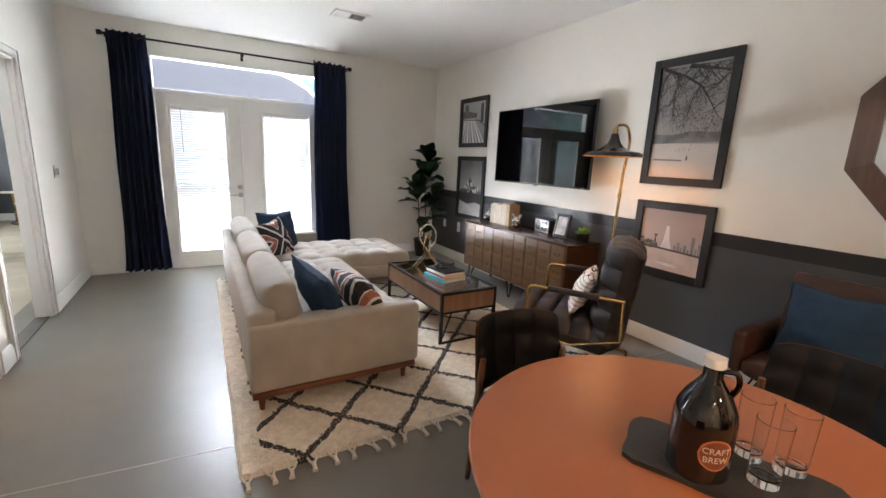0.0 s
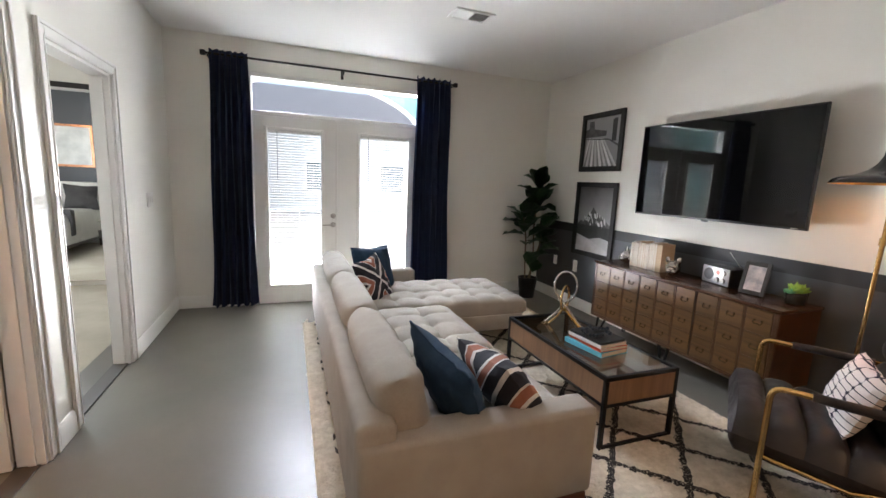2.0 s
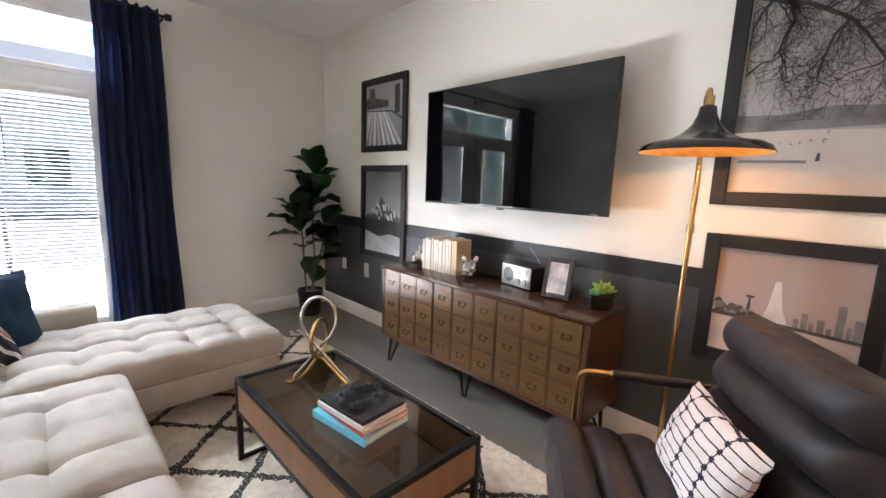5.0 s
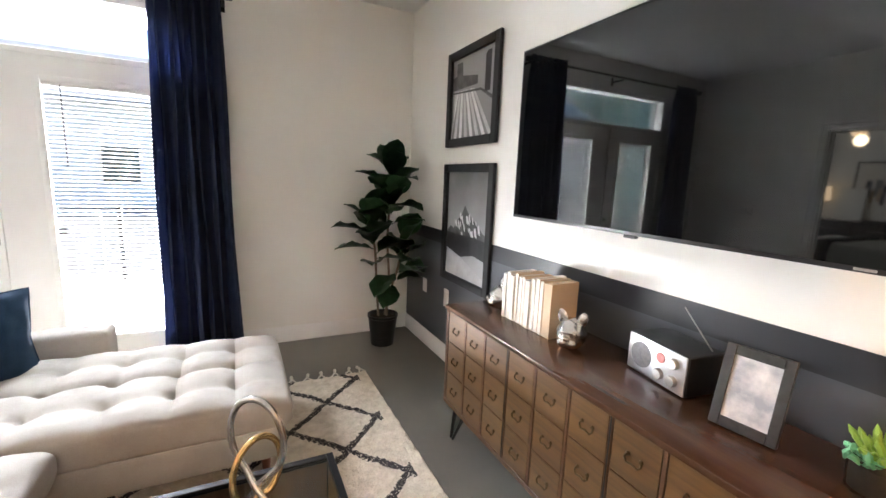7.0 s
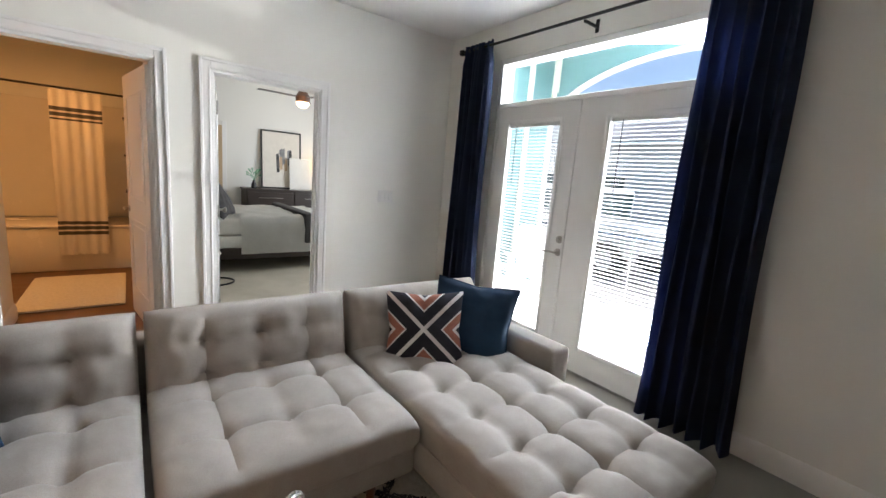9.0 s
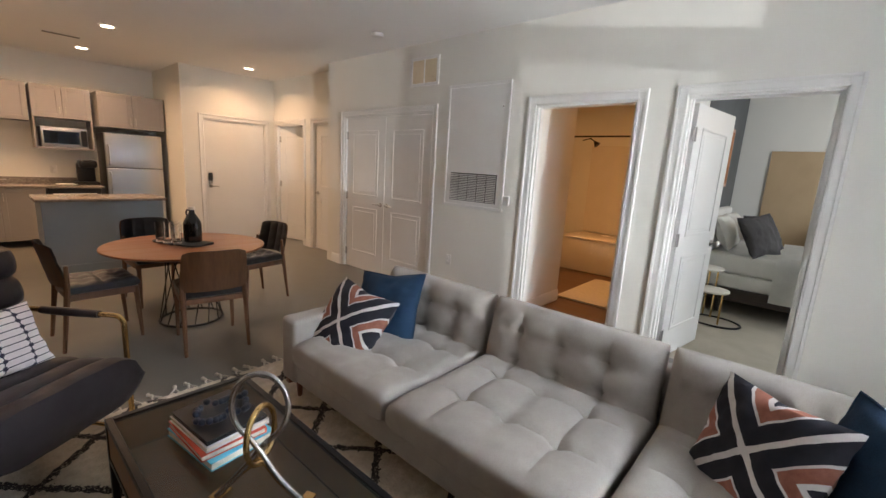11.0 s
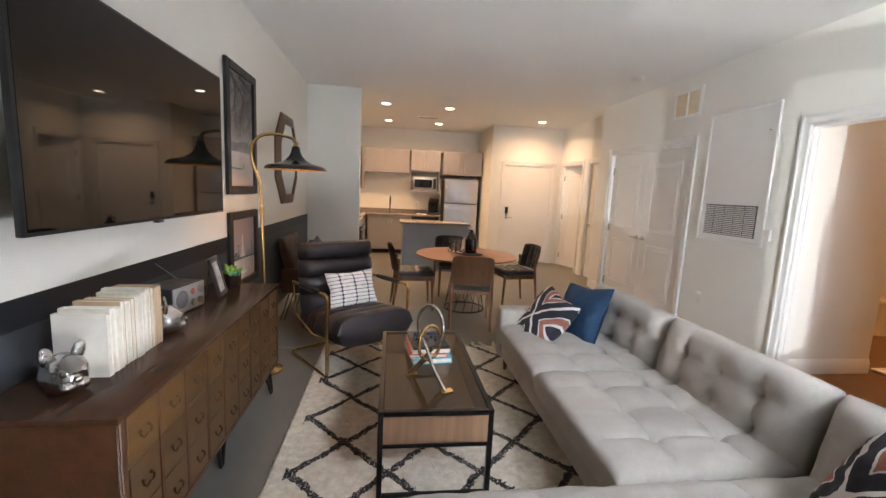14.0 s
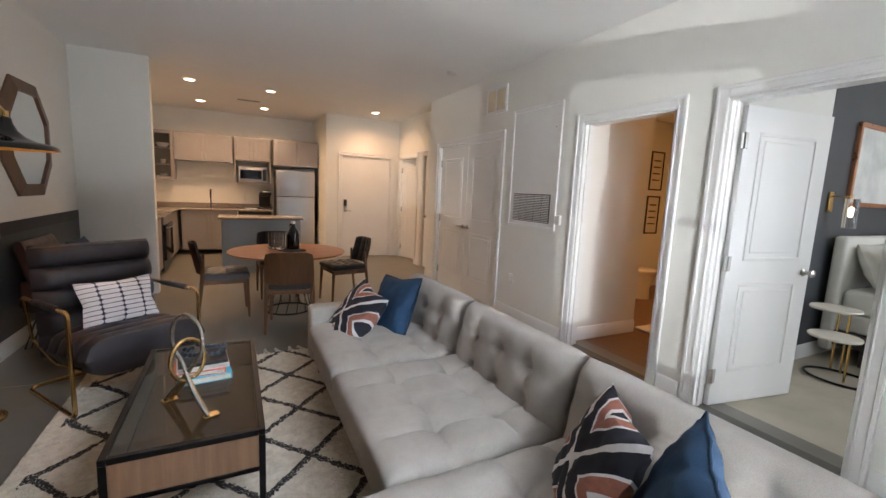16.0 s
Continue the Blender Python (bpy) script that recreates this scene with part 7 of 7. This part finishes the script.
for x, m_, s in ((-0.35, BEDDING, 0.62), (0.40, BEDDING, 0.62)):
    throw("bed_pillow", "white bed pillow against the headboard", m_, (-3.78 + x, 4.12, 0.90), s, 0.2, 90, 25, 0, int(x * 10) + 30, sy=0.42)
for x in (-0.25, 0.30):
    throw("bed_cushion", "charcoal textured cushion on the bed", GREYFAB, (-3.50 + x, 4.45, 0.90), 0.48, 0.16, 60, 28, 5, int(x * 10) + 50)
be = thing("bench", "charcoal upholstered bench with tapered wooden legs at the bed foot", "bench", (-3.75, 6.30, 0))
part("seat", box((-0.65, -0.22, 0.20), (0.65, 0.22, 0.50), 0.02, 3), GREYFAB, be)
for x in (-0.58, 0.58):
    for y in (-0.16, 0.16):
        part("leg", rod((x, y, 0.20), (x, y, 0), 0.03, 0.018, 10), REDWOOD, be)
dr = thing("dresser", "espresso brown dresser with slim bar handles", "dresser", (-5.26, 5.95, 0))
part("body", box((-0.23, -0.80, 0.06), (0.22, 0.80, 0.92), 0.004, 1), DARKWOOD, dr)
part("dresser_top", box((-0.235, -0.82, 0.9205), (0.24, 0.82, 0.95), 0.003, 1), DARKWOOD, dr)
for k in range(3):
    for s in (-1, 1):
        d = part("drawer", box((0.2205, s * 0.4 - 0.385, 0.10 + k * 0.27), (0.238, s * 0.4 + 0.385, 0.355 + k * 0.27), 0.003, 1), DARKWOOD, dr)
        part("bar_handle", tube([(0.238, s * 0.4 - 0.2, 0.26 + k * 0.27), (0.26, s * 0.4 - 0.2, 0.26 + k * 0.27), (0.26, s * 0.4 + 0.2, 0.26 + k * 0.27), (0.238, s * 0.4 + 0.2, 0.26 + k * 0.27)], 0.005, 6), NICKEL, d)
pa = thing("leaning_picture", "large black-framed abstract print leaning on the dresser", "picture", (-5.40, 5.83, 0.951), 0, tilt=(0, -4))
bm = bmesh.new()
for a, b in (((-0.36, 0), (-0.335, 1.05)), ((0.335, 0), (0.36, 1.05)), ((-0.335, 0), (0.335, 0.025)), ((-0.335, 1.025), (0.335, 1.05))):
    box((-0.012, a[0], a[1]), (0.014, b[0], b[1]), 0.002, 1, bm)
part("frame", bm, BLACKWOOD, pa)
part("print", box((-0.005, -0.335, 0.025), (0.004, 0.335, 1.025)), CREAM, pa)
r = rng(61)
for k in range(9):
    y, z, h = r.uniform(-0.2, 0.15), r.uniform(0.25, 0.5), r.uniform(0.15, 0.4)
    part("brush_mark", poly([(0.0052 + k * 0.0004, y, z), (0.0052 + k * 0.0004, y + 0.05, z + 0.02), (0.0052 + k * 0.0004, y + 0.04, z + h), (0.0052 + k * 0.0004, y - 0.01, z + h * 0.9)]), (MG, DG, TAN, K)[k % 4], pa, smooth=False)
pb = thing("blank_canvas", "small blank white canvas leaning on the dresser", "picture", (-5.30, 6.14, 0.951), 0, tilt=(0, -6))
part("canvas", box((-0.01, -0.19, 0), (0.01, 0.19, 0.58), 0.003, 1), BEDDING, pb)
tl = thing("table_lamp", "lit table lamp with a cream drum shade", "table lamp", (-5.25, 6.55, 0.951))
part("lamp_base", lathe([(0, 0), (0.07, 0), (0.07, 0.012), (0.012, 0.02), (0.012, 0.36), (0, 0.36)], 20), BRASS, tl)
part("shade", lathe([(0.13, 0.34), (0.14, 0.34), (0.125, 0.60), (0.115, 0.60)], 28), GLOWSOFT, tl)
va = thing("vase", "dark bud vase with pale leaves on the dresser", "vase", (-5.2, 5.30, 0.951))
part("vase_body", lathe([(0, 0), (0.04, 0), (0.05, 0.05), (0.02, 0.12), (0.022, 0.14), (0, 0.14)], 18), BLACKPLASTIC, va)
bm = bmesh.new()
r = rng(9)
for k in range(12):
    a = r.uniform(0, 6.28)
    p0, p1 = Vector((0, 0, 0.13)), Vector((0.12 * math.cos(a), 0.12 * math.sin(a), r.uniform(0.22, 0.36)))
    tube([p0, (p0 + p1) / 2 + Vector((0, 0, 0.03)), p1], [0.002, 0.002, 0.014], 5, bm=bm)
part("sprigs", bm, LEAFMINT, va)
fn = thing("ceiling_fan", "ceiling fan with walnut hub, thin blades and a lit globe", "ceiling fan", (-3.95, 5.72, 0))
part("hub", lathe([(0, 2.36), (0.10, 2.36), (0.11, 2.44), (0.06, 2.52), (0.02, 2.56), (0.02, H), (0, H)], 24), WALNUT, fn)
part("globe", lathe([(0, 2.27), (0.06, 2.285), (0.095, 2.33), (0.098, 2.358), (0, 2.359)], 24), GLOWSOFT, fn)
for k in range(3):
    part("blade", box((0.10, -0.06, 2.43), (0.66, 0.06, 2.438), 0.003, 1, m=Matrix.Rotation(radians(120 * k + 35), 4, "Z") @ Matrix.Rotation(0.0, 4, "X")), DARKWOOD, fn)
bmr = thing("wall_mirror", "full-height wall mirror with a black top rail", "mirror", (-1.9, BN, 0))
part("mirror_glass", box((-0.75, -0.012, 0.06), (0.85, -0.006, 2.30)), MIRROR, bmr)
part("top_rail", box((-0.76, -0.02, 2.301), (0.86, -0.002, 2.36), 0.003, 1), BLACKWOOD, bmr)
ba = thing("framed_art", "copper-framed print with glass over the bed", "picture", (-3.78, 3.857, 1.80))
bm = bmesh.new()
for a, b in (((-0.62, -0.38), (-0.58, 0.38)), ((0.58, -0.38), (0.62, 0.38)), ((-0.58, -0.38), (0.58, -0.34)), ((-0.58, 0.34), (0.58, 0.38))):
    box((a[0], 0, a[1]), (b[0], 0.035, b[1]), 0.003, 1, bm)
part("frame", bm, COPPER, ba)
part("print", box((-0.58, 0.0, -0.34), (0.58, 0.012, 0.34)), cloud_mat("pale_print", (0.5, 0.52, 0.5), (0.75, 0.76, 0.73), 3), ba)
so = thing("wall_sconce", "brass wall sconce with a clear glass cylinder, lit", "wall light", (-2.86, 3.857, 1.45))
part("backplate", box((-0.04, 0, -0.09), (0.04, 0.02, 0.09), 0.004, 2), BRASS, so)
part("arm", tube([(0, 0.02, 0.05), (0, 0.16, 0.05)], 0.006, 8), BRASS, so)
part("glass_cylinder", lathe([(0.045, -0.22), (0.048, -0.22), (0.048, 0.03), (0.045, 0.03)], 20), GLASS, so).matrix_basis = pose(0, 0.16, 0.0)
part("bulb", lathe([(0, -0.13), (0.012, -0.12), (0.014, -0.05), (0, -0.03)], 12), GLOWSOFT, so).matrix_basis = pose(0, 0.16, 0.0)
st = thing("side_table", "two-tier side table with pale round tops and brass legs", "side table", (-2.50, 4.20, 0))
for x, y, z in ((-0.22, -0.12, 0.55), (0.0, -0.02, 0.36)):
    part("tier", lathe([(0, z - 0.02), (0.17, z - 0.02), (0.175, z - 0.01), (0.17, z), (0, z)], 28), CREAM, st).matrix_basis = pose(x, y, 0)
part("floor_ring", tube([(0.19 * math.cos(k * math.pi / 14) - 0.03, 0.24 * math.sin(k * math.pi / 14) + 0.05, 0.012) for k in range(28)], 0.010, 6, closed=True), BLACKMETAL, st)
for x, y, z in ((-0.16, 0.0, 0.53), (-0.20, -0.08, 0.53), (0.06, 0.10, 0.34)):
    part("post", rod((x, y, 0.01), (x, y, z), 0.009, n=8), BRASS, st)
# The warm light in this door opening is put into the slab's tan.
ld = thing("closet_leaf", "closed door in the bedroom, its tan standing for warm light", "door", (BW, 4.55, 0))
part("door_slab", box((0.0, -0.30, 0.0), (0.03, 0.30, 1.98), 0.003, 1), surf("warm_light_tan", (0.45, 0.33, 0.19), (0.50, 0.37, 0.22), 3, 0.5), ld)
part("door_trim", box((0.0, 0.301, 0.0), (0.02, 0.37, 2.05), 0.003, 1), WHITE, ld)

# ---- outside ----
built("ground", box((-600, 9.3, -0.45), (600, 900, -0.35)), ASPHALT)
built("patio", box((-4.5, YN + 0.161, -0.45), (6.5, 9.3, -0.015)), PAVING)
# Roof assumed, out of view; keeps the high sun out of the room.
built("assumed_patio_roof", box((-4.5, YN + 0.3, 3.0), (6.5, 8.02, 3.1)), CEIL)
ACX, AHW = 0.62, 1.72
bm = bmesh.new()
arch = [(ACX + AHW * math.cos(math.pi * k / 28), 1.98 + 0.87 * math.sin(math.pi * k / 28)) for k in range(29)]
outl = [(-4.5, -0.4), (ACX - AHW, -0.4)] + arch[::-1] + [(ACX + AHW, -0.4), (6.5, -0.4), (6.5, 3.2), (-4.5, 3.2)]
pw = thing("porch_wall", "teal-sided porch wall with an arched opening and cream battens", "wall", (0, 0, 0))
part("wall", poly([(x, 7.90, z) for x, z in outl], depth=0.14, axis=(0, 1, 0)), TEAL, pw, smooth=False)
for k in range(7):
    x = -1.34 - 0.46 * k
    part("batten", box((x - 0.04, 7.872, -0.015), (x + 0.04, 7.899, 3.0), 0.003, 1), TEALTRIM, pw)
part("batten", box((-0.92, 7.872, 2.56), (-0.84, 7.899, 3.0), 0.003, 1), TEALTRIM, pw)
part("side_wall", box((-0.887, YN + 0.172, -0.014), (-0.868, 7.898, 2.998)), TEAL, pw)
for y in (6.94, 7.40, 7.83):
    part("batten", box((-0.8675, y - 0.04, -0.014), (-0.845, y + 0.04, 2.996), 0.003, 1), TEALTRIM, pw)
part("arch_trim", tube([(x, 7.97, z) for x, z in arch], 0.05, 6), PLASTIC, pw)
rl = thing("porch_railing", "blue-grey metal porch railing with thin balusters", "railing", (0, 0, 0))
part("top_rail", box((ACX - AHW, 7.93, 0.90), (0.98, 7.98, 0.945), 0.005, 1), surf("rail_blue", (0.05, 0.08, 0.12), (0.07, 0.10, 0.15), 10, 0.5), rl)
part("post", box((0.975, 7.93, -0.015), (1.01, 7.98, 0.99), 0.004, 1), BLACKMETAL, rl)
for k in range(5):
    part("baluster", rod((ACX - AHW + 0.1 + k * 0.46, 7.955, -0.01), (ACX - AHW + 0.1 + k * 0.46, 7.955, 0.9), 0.007, n=6), PLASTIC, rl)


def garden_chair(loc, rz):
    c = thing("garden_chair", "white slatted garden chair on the porch", "garden chair", loc, rz, "white chairs on the porch")
    for k in range(5):
        part("back_slat", box((-0.26 + k * 0.105, -0.02, 0.30), (-0.17 + k * 0.105, 0.0, 0.90 + 0.06 * math.sin(math.pi * (k + 0.5) / 5)), 0.006, 2, m=Matrix.Rotation(radians(14), 4, "X")), PLASTIC, c)
    for k in range(5):
        part("seat_slat", box((-0.27, 0.02 + k * 0.095, 0.34), (0.27, 0.10 + k * 0.095, 0.36), 0.004, 1), PLASTIC, c)
    for s in (-1, 1):
        part("arm", box((s * 0.31 - 0.05, -0.1, 0.58), (s * 0.31 + 0.05, 0.52, 0.60), 0.006, 2), PLASTIC, c)
        for y in (-0.02, 0.46):
            part("leg", box((s * 0.31 - 0.025, y - 0.03, 0.0), (s * 0.31 + 0.025, y + 0.03, 0.58), 0.004, 1), PLASTIC, c)


garden_chair((-0.52, 6.78, -0.015), -80)
garden_chair((-0.50, 7.50, -0.015), -95)

suv = thing("parked_suv", "white boxy off-road vehicle parked outside", "car", (-3.0, 12.2, -0.35), -8)
part("body", box((-2.0, -0.85, 0.45), (1.95, 0.85, 1.10), 0.09, 3), CARPAINT, suv)
bm = box((-1.95, -0.80, 1.10), (0.55, 0.80, 1.80), 0.08, 3)
part("cabin", bm, CARPAINT, suv)
for x0, x1 in ((-1.8, -1.05), (-0.95, -0.30), (-0.2, 0.42)):
    for s in (-1, 1):
        part("side_window", box((x0, s * 0.805 - 0.004, 1.20), (x1, s * 0.805 + 0.004, 1.68), 0.003, 1), DARKGLASS, suv)
part("windscreen", box((0.551, -0.7, 1.18), (0.565, 0.7, 1.70), 0.004, 1), DARKGLASS, suv)
part("bumper", box((1.95, -0.85, 0.42), (2.12, 0.85, 0.62), 0.04, 2), BLACKPLASTIC, suv)
for s in (-0.6, 0.6):
    part("headlight", rod((1.95, s, 0.9), (1.98, s, 0.9), 0.10, n=20), STEEL, suv)
for x in (-1.3, 1.3):
    for s in (-0.82, 0.82):
        wh = part("wheel", rod((x, s - 0.12, 0.38), (x, s + 0.12, 0.38), 0.38, n=28), RUBBER, suv)
        part("rim", rod((x, s - 0.125, 0.38), (x, s + 0.125, 0.38), 0.21, n=20), STEEL, wh)
suv2 = copy_thing(suv, pose(6.9, 19.0, -0.35, 0, 0, 0))
suv2["label"] = "white boxy off-road vehicle parked further along the street"
suv2 = copy_thing(suv, pose(-9.5, 14.2, -0.35, 0, 0, -8))
suv2["label"] = "white boxy off-road vehicle parked beyond the first one"

bl = thing("apartment_building", "long pale two-storey building across the car park", "building", (0, 0, 0))
part("wall", box((-45, 25, -0.35), (40, 33, 4.0), 0, 1), STUCCO, bl)
bm = poly([(-46, 24.2, 3.95), (41, 24.2, 3.95), (41, 29, 6.6), (-46, 29, 6.6)], depth=0.15, axis=(0, 0, 1))
part("roof", bm, ROOF, bl, smooth=False)
for k in range(21):
    x = -43 + k * 4
    wn = part("window", box((x, 24.96, 0.6), (x + 1.5, 24.995, 2.3), 0.01, 1), PLASTIC, bl)
    part("pane", box((x + 0.1, 24.94, 0.7), (x + 1.4, 24.957, 2.2)), DARKGLASS, wn)
